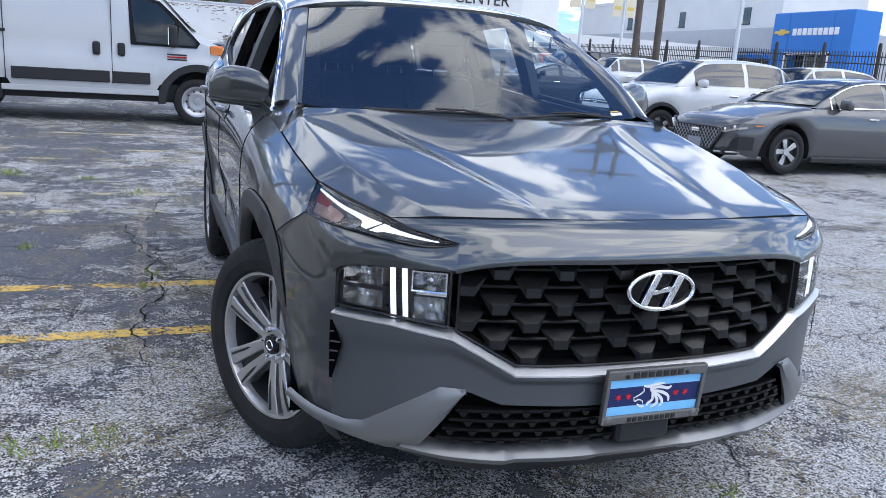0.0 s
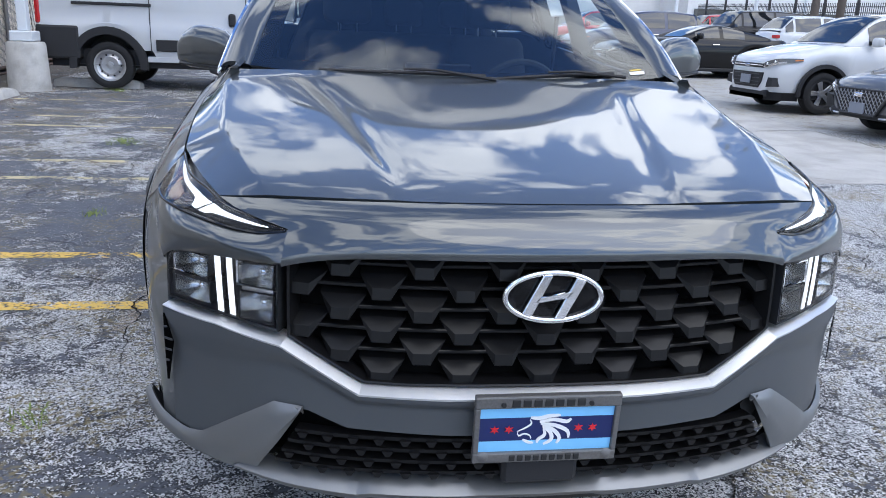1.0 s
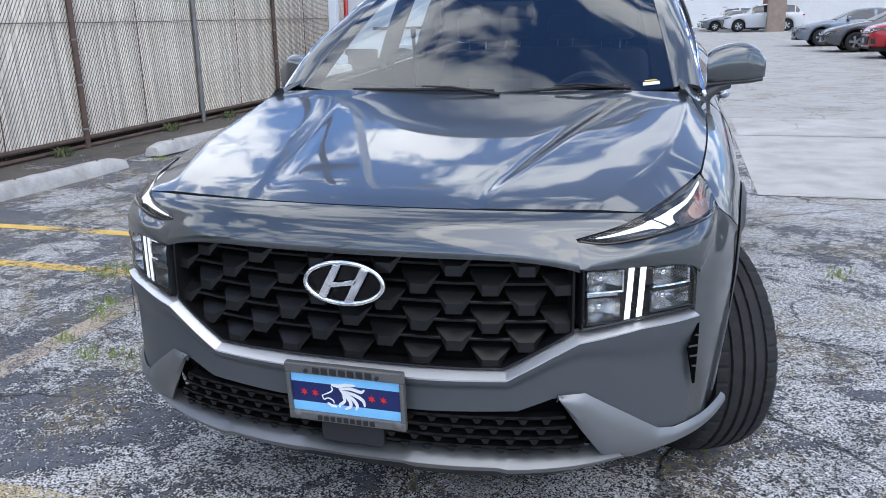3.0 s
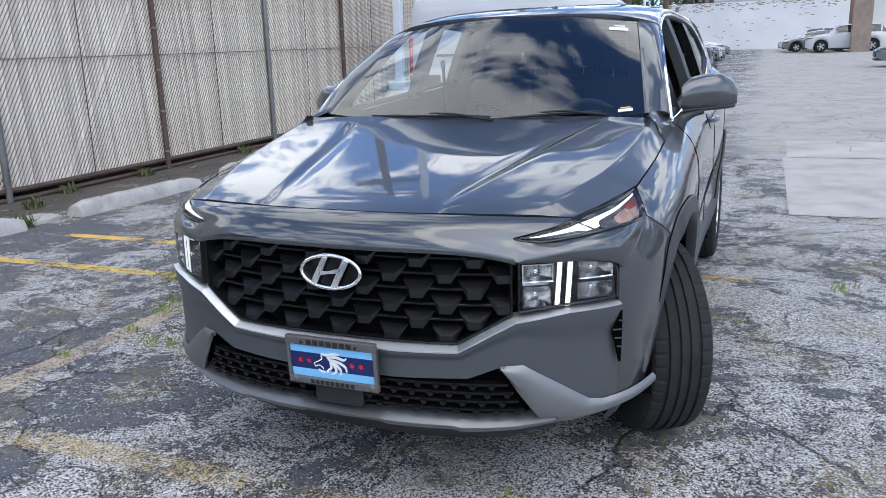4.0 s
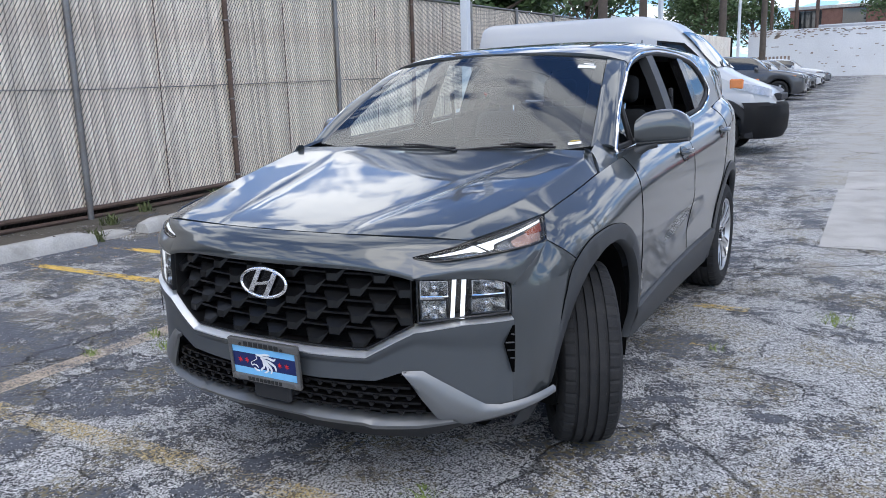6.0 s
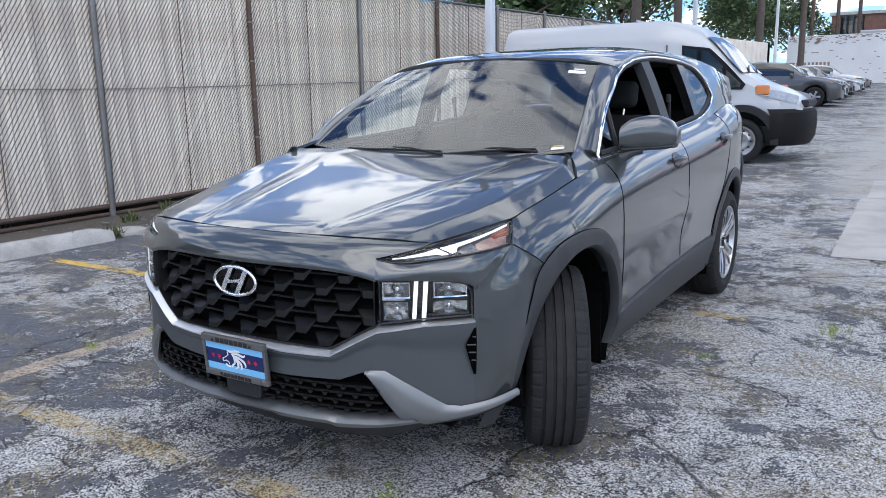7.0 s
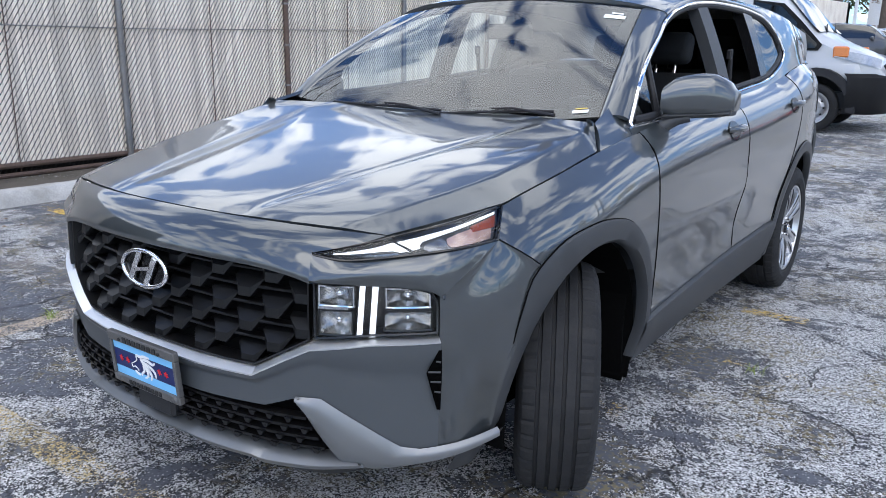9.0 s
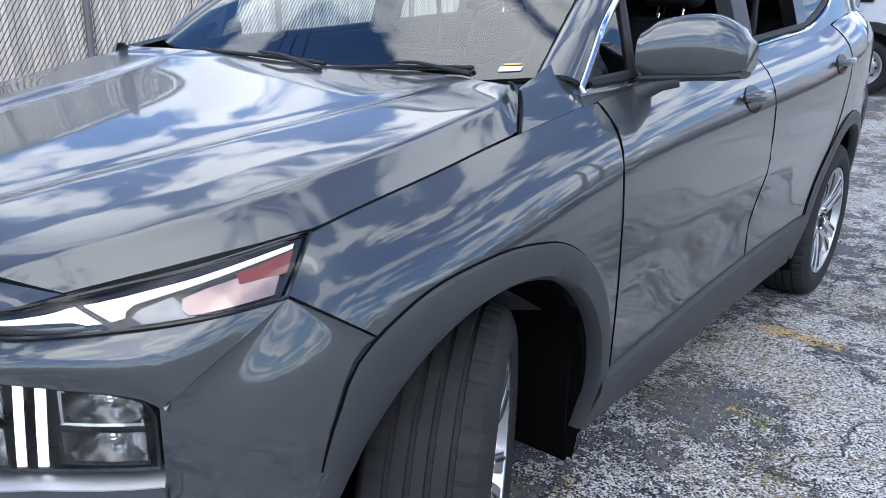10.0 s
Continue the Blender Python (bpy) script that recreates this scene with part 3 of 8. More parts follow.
def rubble(x, y, sx, sy, seed):
    """A flat broken piece of concrete."""
    r = random.Random(seed)
    ob = thing("broken_concrete", "broken pale concrete slab lying between the wheel stops", "rubble", on_ground(x, y))
    bm = bm_new()
    n = 14
    rims = []
    for k, (f, z) in enumerate(((1.0, 0.0), (0.97, 0.028), (0.80, 0.040), (0.4, 0.034))):
        rims.append([bm.verts.new((sx * f * math.cos(i * math.tau / n) * (1 + 0.12 * math.sin(i * 2.3 + seed)), sy * f * math.sin(i * math.tau / n) * (1 + 0.10 * math.cos(i * 1.7 + seed)), z + (r.uniform(-0.008, 0.008) if k else 0.0))) for i in range(n)])
    for q, w in zip(rims, rims[1:]):
        for i in range(n):
            bm.faces.new((q[i], q[(i + 1) % n], w[(i + 1) % n], w[i]))
    bm.faces.new(rims[-1])
    part("slab", bm, SLAB, ob)


rubble(-5.28, 2.44, 0.20, 0.27, 3)
wheel_stop(0.15, 2.12, -5.08, -1.0)
wheel_stop(2.75, 4.62, -5.08, 1.0)
wheel_stop(5.2, 7.35, -5.12)
wheel_stop(7.95, 10.1, -5.2)
wheel_stop(10.75, 12.2, -4.35, 80.0)


# ---- other vehicles ----
TYRE = mk("tyre_rubber", (0.018, 0.018, 0.019), 0.75, var=0.2, scale=6, fine=120, bump=0.15, spec=0.25)
STEEL_RIM = mk("steel_rim", (0.45, 0.45, 0.46), 0.35, metal=0.8, var=0.1)
ALLOY = mk("machined_alloy", (0.58, 0.58, 0.59), 0.28, metal=0.9, var=0.06)
ALLOY_DARK = mk("dark_alloy", (0.045, 0.045, 0.048), 0.4, metal=0.4, var=0.1)
PLASTIC = mk("black_plastic", (0.022, 0.022, 0.024), 0.55, var=0.12, fine=300, bump=0.05, spec=0.3)
CHROME = mk("chrome", (0.85, 0.85, 0.87), 0.06, metal=1.0, var=0.02)
MESH_BRIGHT = mk("grille_mesh_grey", (0.26, 0.265, 0.275), 0.35, metal=0.6, var=0.1)
LAMP_BOWL = mk("lamp_smoky", (0.16, 0.165, 0.175), 0.15, metal=0.5, var=0.5, scale=24, coat=1.0)
LAMP_CLEAR = mk("lamp_clear", (0.62, 0.63, 0.66), 0.12, metal=0.5, var=0.25, scale=20)
LAMP_RED = mk("lamp_red", (0.42, 0.01, 0.012), 0.12, var=0.15, coat=1.0)
LAMP_AMBER = mk("lamp_amber", (0.65, 0.2, 0.05), 0.15, var=0.15, coat=1.0)
VAN_WHITE = mk("van_white", (0.45, 0.46, 0.475), 0.28, var=0.02, scale=2, coat=0.6)
PLATE_MIX = mk("plate_enamel", (0.22, 0.24, 0.28), 0.4, var=0.1)


def wheel_parts(parent, centre, radius, width, out, rim_material, spokes=5, steel=False):
    """A road wheel whose outer face looks along out (+1 or -1 in x)."""
    w = new("wheel"); w.parent = parent
    w.location = centre
    hw = width / 2
    bm = bm_new()
    rr = radius * 0.66
    prof = [(-hw * 0.8, rr), (-hw, rr + 0.03), (-hw, radius - 0.05), (-hw * 0.82, radius - 0.008), (-hw * 0.4, radius), (hw * 0.4, radius), (hw * 0.82, radius - 0.008), (hw, radius - 0.05), (hw, rr + 0.03), (hw * 0.8, rr)]
    add_revolve(bm, prof, 40)
    part("tyre", bm, TYRE, w, smooth=True, angle=40)
    bm = bm_new()
    o = out
    add_revolve(bm, [(o * hw * 0.85, rr + 0.004), (o * hw * 0.82, rr - 0.02), (o * hw * 0.3, rr - 0.035), (-o * hw * 0.8, rr - 0.03)], 36)
    add_revolve(bm, [(o * hw * 0.2, rr - 0.03), (o * hw * 0.2, 0.0)], 24)
    part("barrel", bm, ALLOY_DARK if not steel else STEEL_RIM, w, smooth=True)
    bm = bm_new()
    if steel:
        add_revolve(bm, [(o * hw * 0.78, rr - 0.005), (o * hw * 0.6, rr - 0.03), (o * hw * 0.45, rr * 0.72), (o * hw * 0.75, rr * 0.55), (o * hw * 0.7, 0.06), (o * hw * 0.85, 0.055), (o * hw * 0.88, 0.0)], 36)
    else:
        for k in range(spokes):
            a = k * math.tau / spokes + 0.3
            for da in (-0.11, 0.11):
                m = Matrix.Rotation(a + da, 4, "X")
                add_box(bm, (o * hw * 0.45, -0.022, 0.04), (o * hw * 0.72, 0.022, rr), m, 0.006)
        add_revolve(bm, [(o * hw * 0.8, rr), (o * hw * 0.8, rr - 0.018), (o * hw * 0.55, rr - 0.02)], 36)
        add_revolve(bm, [(o * hw * 0.78, 0.0), (o * hw * 0.78, 0.05), (o * hw * 0.4, 0.07)], 20)
    part("rim", bm, rim_material, w, smooth=True)
    if steel:
        bm = bm_new()
        for k in range(10):
            a = k * math.tau / 10
            add_revolve(bm, [(o * hw * 0.6, 0.0), (o * hw * 0.6, 0.017)], 8, "x", (0, rr * 0.68 * math.cos(a), rr * 0.68 * math.sin(a)))
        part("vent_hole", bm, PLASTIC, w)
    return w


STYLES = {
    # length, width, roof, bonnet front z, cowl z, belt z, tail z, cowl y, roof start, roof end, tail y share, wheel radius, wheelbase
    "sedan": dict(L=4.82, W=1.84, H=1.46, hf=0.72, cowl=0.98, belt=0.98, deck=1.06, yc=0.45, yr0=1.35, yr1=2.45, yd=3.35, r=0.33, wb=2.80, over=0.92),
    "coupe": dict(L=4.78, W=1.90, H=1.34, hf=0.74, cowl=0.97, belt=0.97, deck=1.02, yc=0.75, yr0=1.55, yr1=2.20, yd=3.20, r=0.355, wb=2.81, over=0.98),
    "suv": dict(L=4.28, W=1.78, H=1.66, hf=0.88, cowl=1.10, belt=1.10, deck=1.16, yc=0.30, yr0=1.05, yr1=2.75, yd=3.25, r=0.335, wb=2.55, over=0.86),
    "large_suv": dict(L=5.1, W=2.0, H=1.82, hf=0.98, cowl=1.20, belt=1.18, deck=1.22, yc=0.40, yr0=1.20, yr1=3.45, yd=3.95, r=0.385, wb=3.05, over=0.95),
}


def parked_car(name, label, style, paint, x, y, turn, group, two_door=False, mesh_face=False):
    """A car with its front axle over (x, y); nose along -y before it is turned."""
    S = STYLES[style]
    car = thing(name, label, "car", on_ground(x, y, turn), group)
    y0, y1 = -S["over"], S["L"] - S["over"]
    hw, wb, r = S["W"] / 2, S["wb"], S["r"]
    dy = [y0, y0 + 0.10, y0 + 0.45, S["yc"], S["yr1"] + 0.75, S["yd"] + 0.15, y1 - 0.12, y1]
    dz = [S["hf"] - 0.10, S["hf"], S["hf"] + 0.10, S["cowl"], S["belt"] + 0.02, S["deck"], S["deck"] - 0.02, S["deck"] - 0.12]

    def deck(yy):
        return smooth_table(yy, dy, dz)

    def half(yy):
        return smooth_table(yy, [y0, y0 + 0.12, y0 + 0.5, 0.2, wb, y1 - 0.5, y1 - 0.1, y1], [hw * 0.62, hw * 0.84, hw * 0.96, hw, hw, hw * 0.95, hw * 0.82, hw * 0.66])

    def bottom(yy):
        z = 0.22 + 0.10 * max(0.0, 1 - (yy - y0) / 0.35) + 0.12 * max(0.0, 1 - (y1 - yy) / 0.4)
        for wy in (0.0, wb):
            d = abs(yy - wy)
            if d < r + 0.075:
                z = max(z, r + math.sqrt((r + 0.075) ** 2 - d * d))
        return z
    n = 64
    ys = [y0 + (y1 - y0) * i / n for i in range(n + 1)]
    bm = bm_new()
    rows = []
    for yy in ys:
        w, zb, zd = half(yy), bottom(yy), deck(yy)
        zb = min(zb, zd - 0.06)
        sh = zd - 0.05
        prof = [(w - 0.07, zb), (w - 0.02, zb + (sh - zb) * 0.25), (w, zb + (sh - zb) * 0.6), (w - 0.012, zb + (sh - zb) * 0.9), (w - 0.06, sh + 0.035), (w * 0.72, zd + 0.012), (w * 0.4, zd + 0.025), (0, zd + 0.03)]
        full = prof + [(-a, b) for a, b in prof[-2::-1]]
        rows.append([bm.verts.new((a, yy, b)) for a, b in full])
    for q, w_ in zip(rows, rows[1:]):
        for k in range(len(q) - 1):
            bm.faces.new((q[k], q[k + 1], w_[k + 1], w_[k]))
    bm.faces.new(rows[0]); bm.faces.new(rows[-1][::-1])
    # roof and pillars: a shell over the cabin
    yb = S["yd"]
    cab_y = [S["yc"], S["yr0"], (S["yr0"] + S["yr1"]) / 2, S["yr1"], yb]
    cab_z = [S["cowl"] + 0.01, S["H"] - 0.06, S["H"], S["H"] - 0.05, S["deck"] + 0.02]

    def roof(yy):
        return smooth_table(yy, cab_y, cab_z)
    crow = []
    for i in range(33):
        yy = S["yc"] + (yb - S["yc"]) * i / 32
        zr, zbelt = roof(yy), deck(yy) + 0.0
        w = half(yy) - 0.085
        f = (zr - zbelt) / (S["H"] - S["belt"])
        wt = w - 0.22 * max(f, 0.0)
        prof = [(w, zbelt - 0.03), (w - (w - wt) * 0.5 + 0.012, zbelt + (zr - zbelt) * 0.5), (wt, zr - 0.045 * max(f, 0.1)), (wt * 0.82, zr - 0.012), (wt * 0.4, zr), (0, zr + 0.004)]
        full = prof + [(-a, b) for a, b in prof[-2::-1]]
        crow.append([bm.verts.new((a, yy, b)) for a, b in full])
    for q, w_ in zip(crow, crow[1:]):
        for k in range(len(q) - 1):
            bm.faces.new((q[k], q[k + 1], w_[k + 1], w_[k]))
    part("body", bm, paint, car, smooth=True, angle=50)
    # glass, set 6 mm proud of the shell

    def cab(yy, f, lift=0.008):
        zr, zbelt = roof(yy), deck(yy)
        w = half(yy) - 0.085
        g = max((zr - zbelt) / (S["H"] - S["belt"]), 0.0)
        wt = w - 0.22 * g
        top_z = zr - 0.045 * max(g, 0.1)
        mid = (w - (w - wt) * 0.5 + 0.012, zbelt + (zr - zbelt) * 0.5)
        p, q, k = ((w, zbelt - 0.03), mid, f * 2) if f < 0.5 else (mid, (wt, top_z), f * 2 - 1)
        return Vector((p[0] + (q[0] - p[0]) * k + lift, yy, p[1] + (q[1] - p[1]) * k))
    spans = [(S["yc"] + 0.42, (S["yr0"] + S["yr1"]) / 2 - 0.05), ((S["yr0"] + S["yr1"]) / 2 + 0.05, S["yr1"] + (0.05 if style in ("suv", "large_suv") else 0.3))]
    if style in ("suv", "large_suv"):
        spans.append((S["yr1"] + 0.12, S["yr1"] + 0.36))
    for side in (1, -1):
        for a, b in spans:
            bm = bm_new()
            g = []
            for i in range(11):
                yy = a + (b - a) * i / 10
                top = 0.93
                g.append([bm.verts.new(Vector((side, 1, 1)) * cab(yy, 0.12 + (top - 0.12) * j / 5)) for j in range(6)])
            for q, w_ in zip(g, g[1:]):
                for k in range(5):
                    bm.faces.new((q[k], q[k + 1], w_[k + 1], w_[k]))
            part("side_window", bm, DARK_GLASS, car, smooth=True)
    for nm, a, b in (("windshield", S["yc"] + 0.05, S["yr0"] - 0.02), ("rear_window", S["yr1"] + 0.06, yb - 0.06)):
        bm = bm_new()
        g = []
        for i in range(9):
            yy = a + (b - a) * i / 8
            zr, zbelt = roof(yy), deck(yy)
            w = half(yy) - 0.085
            gg = max((zr - zbelt) / (S["H"] - S["belt"]), 0.0)
            wt = (w - 0.22 * gg) * 0.93
            g.append([bm.verts.new((wt * u, yy, zr + 0.014 - 0.035 * abs(u) ** 3 * max(gg, 0.1))) for u in np.linspace(-1, 1, 9)])
        for q, w_ in zip(g, g[1:]):
            for k in range(8):
                bm.faces.new((q[k], q[k + 1], w_[k + 1], w_[k]))
        part(nm, bm, DARK_GLASS, car, smooth=True)
    for wy in (0.0, wb):
        for side in (1, -1):
            wheel_parts(car, (side * (hw - 0.12), wy, r), r, 0.215, side, ALLOY)
            bm = bm_new()
            add_revolve(bm, [(side * (hw - 0.02), r + 0.07), (side * (hw - 0.35), r + 0.07), (side * (hw - 0.35), 0.0)], 28, "x", (0, wy, r))
            for v in bm.verts:
                v.co.z = max(v.co.z, 0.24)
            part("wheel_house", bm, PLASTIC, car)
    # lamps, grille, bumper, mirrors, plate
    zf = S["hf"]
    for side in (1, -1):
        bm = bm_new()
        g = []
        lamp_ = []
        for i in range(11):
            u = 0.54 + 0.42 * i / 10
            yy = lerp_table(u, [0.50, 0.62, 0.84, 0.96], [y0, y0, y0 + 0.12, y0 + 0.46])
            up = 0.11 * i / 10
            tall = 0.095 * math.sin(math.pi * (0.18 + 0.72 * i / 10)) ** 0.6
            lamp_.append([Vector((side * (hw * u + 0.016), yy - 0.020, zf - 0.145 + up + tall * (k / 3 - 0.35))) for k in range(4)])
        for nm, m_, a, b, lo_, hi_, out_ in (("headlight", LAMP_BOWL, 0, 10, 0, 3, 0.0), ("lamp_line", CHROME, 0, 8, 0, 1, 0.006), ("turn_signal", LAMP_AMBER, 9, 10, 1, 2, 0.006)):
            bm = bm_new()
            g = [[bm.verts.new(p + Vector((side * out_, -out_, 0))) for p in lamp_[i][lo_:hi_ + 1]] for i in range(a, b + 1)]
            for q, w_ in zip(g, g[1:]):
                for k in range(hi_ - lo_):
                    bm.faces.new((q[k], q[k + 1], w_[k + 1], w_[k]))
            bmesh.ops.recalc_face_normals(bm, faces=bm.faces[:])
            bmesh.ops.solidify(bm, geom=bm.faces[:], thickness=0.012)
            if nm == "headlight":
                head_ = part(nm, bm, m_, car, smooth=True)
                for hu, rr in ((2.5, 0.026), (5.5, 0.030)):
                    c_ = lamp_[int(hu)][1] * 0.5 + lamp_[int(hu) + 1][2] * 0.5 + Vector((side * 0.004, -0.012, 0))
                    bm = bm_new()
                    bmesh.ops.create_icosphere(bm, subdivisions=2, radius=rr, matrix=Matrix.Translation(c_) @ Matrix.Diagonal((1, 0.5, 1, 1)))
                    part("bulb_lens", bm, CHROME, head_, smooth=True)
            else:
                part(nm, bm, m_, head_, smooth=True)
        box("taillight", (side * hw * 0.56, y1 - 0.14, S["deck"] - 0.22), (side * hw * 0.83, y1 + 0.006, S["deck"] - 0.12), LAMP_RED, car, bevel=0.015, seg=2)
        bm = bm_new()
        add_box(bm, (side * (hw - 0.06), S["yc"] + 0.42, S["belt"] + 0.0), (side * (hw + 0.15), S["yc"] + 0.54, S["belt"] + 0.15), None, 0.045, 3)
        part("mirror", bm, paint, car, smooth=True, angle=60)
        for hy in ((1.55, 2.5) if not two_door else (1.7,)):
            box("door_handle", (side * (hw - 0.02), hy - 0.09, S["belt"] - 0.14), (side * (hw + 0.02), hy + 0.09, S["belt"] - 0.115), CHROME, car, bevel=0.006)
        box("sill", (side * (hw - 0.10), r + 0.12, 0.18), (side * (hw - 0.005), wb - r - 0.12, 0.27), PLASTIC, car, bevel=0.02)
    if mesh_face:
        # wide six-sided mesh grille, dark lamp pockets low at the corners, bright line round the side glass
        hexa = [(-0.46, zf - 0.09), (0.46, zf - 0.09), (0.56, zf - 0.17), (0.36, zf - 0.42), (-0.36, zf - 0.42), (-0.56, zf - 0.17)]
        bm = bm_new()
        add_prism(bm, hexa, 0.2, Matrix.Translation((0, y0 - 0.035, 0)))
        g_ = part("grille", bm, PLASTIC, car)
        bm = bm_new()
        add_tube(bm, [(x_, y0 - 0.04, z_) for x_, z_ in hexa + hexa[:1]], 0.014, 6)
        part("grille_frame", bm, ALLOY_DARK, g_)
        bm = bm_new()
        for sgn in (1, -1):
            for k in range(-9, 10):
                x_ = k * 0.075
                pts_ = [(x_ + sgn * (z_ - zf + 0.25) * 0.9, z_) for z_ in np.linspace(zf - 0.40, zf - 0.11, 7)]
                pts_ = [(u, y0 - 0.04, z_) for u, z_ in pts_ if abs(u) < 0.36 + (z_ - zf + 0.42) * 0.75]
                if len(pts_) > 1:
                    add_tube(bm, pts_, 0.007, 4)
        part("grille_mesh", bm, MESH_BRIGHT, g_)
        for side in (1, -1):
            bm = bm_new()
            add_prism(bm, [(side * 0.55, 0.31), (side * 0.83, 0.33), (side * 0.85, 0.52), (side * 0.74, 0.50)], 0.3, Matrix.Translation((0, y0 + 0.055, 0)))
            part("fog_pocket", bm, PLASTIC, car)
            bm = bm_new()
            rim_ = [Vector((side, 1, 1)) * cab(yy, 0.10, 0.012) for yy in np.linspace(spans[0][0] - 0.1, spans[-1][1] + 0.1, 14)] + [Vector((side, 1, 1)) * cab(yy, 0.95, 0.012) for yy in np.linspace(spans[-1][1] + 0.1, spans[0][0] - 0.1, 18)]
            add_tube(bm, rim_ + rim_[:1], 0.011, 6)
            part("chrome_surround", bm, CHROME, car, smooth=True)
            # bright lip round the corner intake
            bm = bm_new()
            add_tube(bm, [(side * (0.42 + 0.10 * f + 0.30 * f), y0 - 0.01 + 0.13 * f ** 2, 0.275 + 0.02 * f) for f in [i / 6 for i in range(7)]], 0.014, 6)
            part("chin_strip", bm, ALLOY, car, smooth=True)
        box("plate", (-0.155, y0 - 0.062, zf - 0.41), (0.155, y0 - 0.045, zf - 0.27), PLATE_MIX, car, bevel=0.004)
        box("badge", (-0.09, y0 - 0.058, zf - 0.19), (0.09, y0 - 0.044, zf - 0.13), CHROME, car, bevel=0.02, seg=2)
    elif style == "suv":
        box("grille", (-hw * 0.54, y0 - 0.022, zf - 0.175), (hw * 0.54, y0 + 0.12, zf - 0.105), PLASTIC, car, bevel=0.02, seg=2)
        box("grille_bar", (-hw * 0.52, y0 - 0.034, zf - 0.148), (hw * 0.52, y0 - 0.015, zf - 0.132), CHROME, car, bevel=0.004)
        box("badge", (-0.075, y0 - 0.046, zf - 0.165), (0.075, y0 - 0.028, zf - 0.115), CHROME, car, bevel=0.012, seg=2)
        bm = bm_new()
        add_prism(bm, [(-0.50, zf - 0.25), (0.50, zf - 0.25), (0.46, zf - 0.40), (0.38, zf - 0.50), (-0.38, zf - 0.50), (-0.46, zf - 0.40)], 0.2, Matrix.Translation((0, y0 - 0.022, 0)))
        low_grille = part("lower_grille", bm, PLASTIC, car)
        for k in range(4):
            box("grille_bar", (-0.42, y0 - 0.032, zf - 0.47 + 0.06 * k), (0.42, y0 - 0.018, zf - 0.458 + 0.06 * k), ALLOY_DARK, low_grille, bevel=0.003)
    else:
        box("grille", (-hw * 0.50, y0 - 0.03, zf - 0.34), (hw * 0.50, y0 + 0.12, zf - 0.10), PLASTIC, car, bevel=0.03, seg=2)
    for k in range(0 if mesh_face or style == "suv" else 4):
        box("grille_bar", (-hw * 0.46, y0 - 0.042, zf - 0.31 + 0.055 * k), (hw * 0.46, y0 - 0.02, zf - 0.295 + 0.055 * k), CHROME if k == 3 else ALLOY_DARK, car, bevel=0.004)
    box("bumper_intake", (-hw * 0.70, y0 - 0.005, 0.24), (hw * 0.70, y0 + 0.3, 0.36), PLASTIC, car, bevel=0.04, seg=2)
    if not mesh_face:
        box("plate", (-0.155, y0 - 0.052, zf - (0.44 if style == "suv" else 0.36)), (0.155, y0 - 0.03, zf - (0.30 if style == "suv" else 0.22)), PLATE_MIX, car, bevel=0.004)
    if style == "suv":
        for side in (1, -1):
            for wy in (0.0, wb):
                bm = bm_new()
                ring_ = []
                for i in range(17):
                    a = math.pi * (-0.04 + 1.08 * i / 16)
                    ring_.append([bm.verts.new((side * (half(wy) + o), wy + rad * math.cos(a), max(0.22, r + rad * math.sin(a)))) for rad, o in ((r + 0.07, -0.06), (r + 0.07, 0.010), (r + 0.125, 0.010), (r + 0.135, -0.02))])
                for p_, q_ in zip(ring_, ring_[1:]):
                    for k in range(3):
                        bm.faces.new((p_[k], p_[k + 1], q_[k + 1], q_[k]))
                part("arch_trim", bm, PLASTIC, car, smooth=True)
            bm = bm_new()
            add_prism(bm, [(side * hw * 0.62, 0.40), (side * hw * 0.84, 0.42), (side * hw * 0.82, 0.56), (side * hw * 0.68, 0.56)], 0.3, Matrix.Translation((0, y0 + 0.02, 0)))
            part("fog_pocket", bm, PLASTIC, car)
        bm = bm_new()
        low_ = [[bm.verts.new((u * (half(yy) + 0.006), yy - 0.012, z_)) for z_ in (0.20, 0.33)] for u, yy in [(-1, y0 + 0.45), (-1, y0 + 0.22), (-1, y0 + 0.10), (-1, y0 + 0.01), (1, y0 + 0.01), (1, y0 + 0.10), (1, y0 + 0.22), (1, y0 + 0.45)]]
        for p_, q_ in zip(low_, low_[1:]):
            bm.faces.new((p_[0], p_[1], q_[1], q_[0]))
        bmesh.ops.solidify(bm, geom=bm.faces[:], thickness=0.03)
        part("lower_bumper", bm, PLASTIC, car)
    box("rear_bumper", (-hw * 0.86, y1 - 0.12, 0.30), (hw * 0.86, y1 + 0.04, 0.52), paint, car, bevel=0.05, seg=3)
    return car


SILVER_GREY = car_paint("paint_dark_grey", (0.075, 0.077, 0.082))
PAINT_WHITE = mk("paint_white", (0.56, 0.57, 0.58), 0.3, var=0.02, coat=1.0)
PAINT_BLACK = car_paint("paint_black", (0.005, 0.005, 0.006), 0.1)
PAINT_BLACK.node_tree.nodes["Principled BSDF"].inputs["Specular IOR Level"].default_value = 0.1
PAINT_BLACK.node_tree.nodes["Principled BSDF"].inputs["Coat Weight"].default_value = 0.6
PAINT_NAVY = car_paint("paint_navy", (0.012, 0.02, 0.055), 0.3)
PAINT_RED = car_paint("paint_red", (0.42, 0.012, 0.018), 0.25)
PAINT_MID = car_paint("paint_mid_grey", (0.16, 0.17, 0.18))
PAINT_BLUEGREY = car_paint("paint_blue_grey", (0.17, 0.20, 0.24))

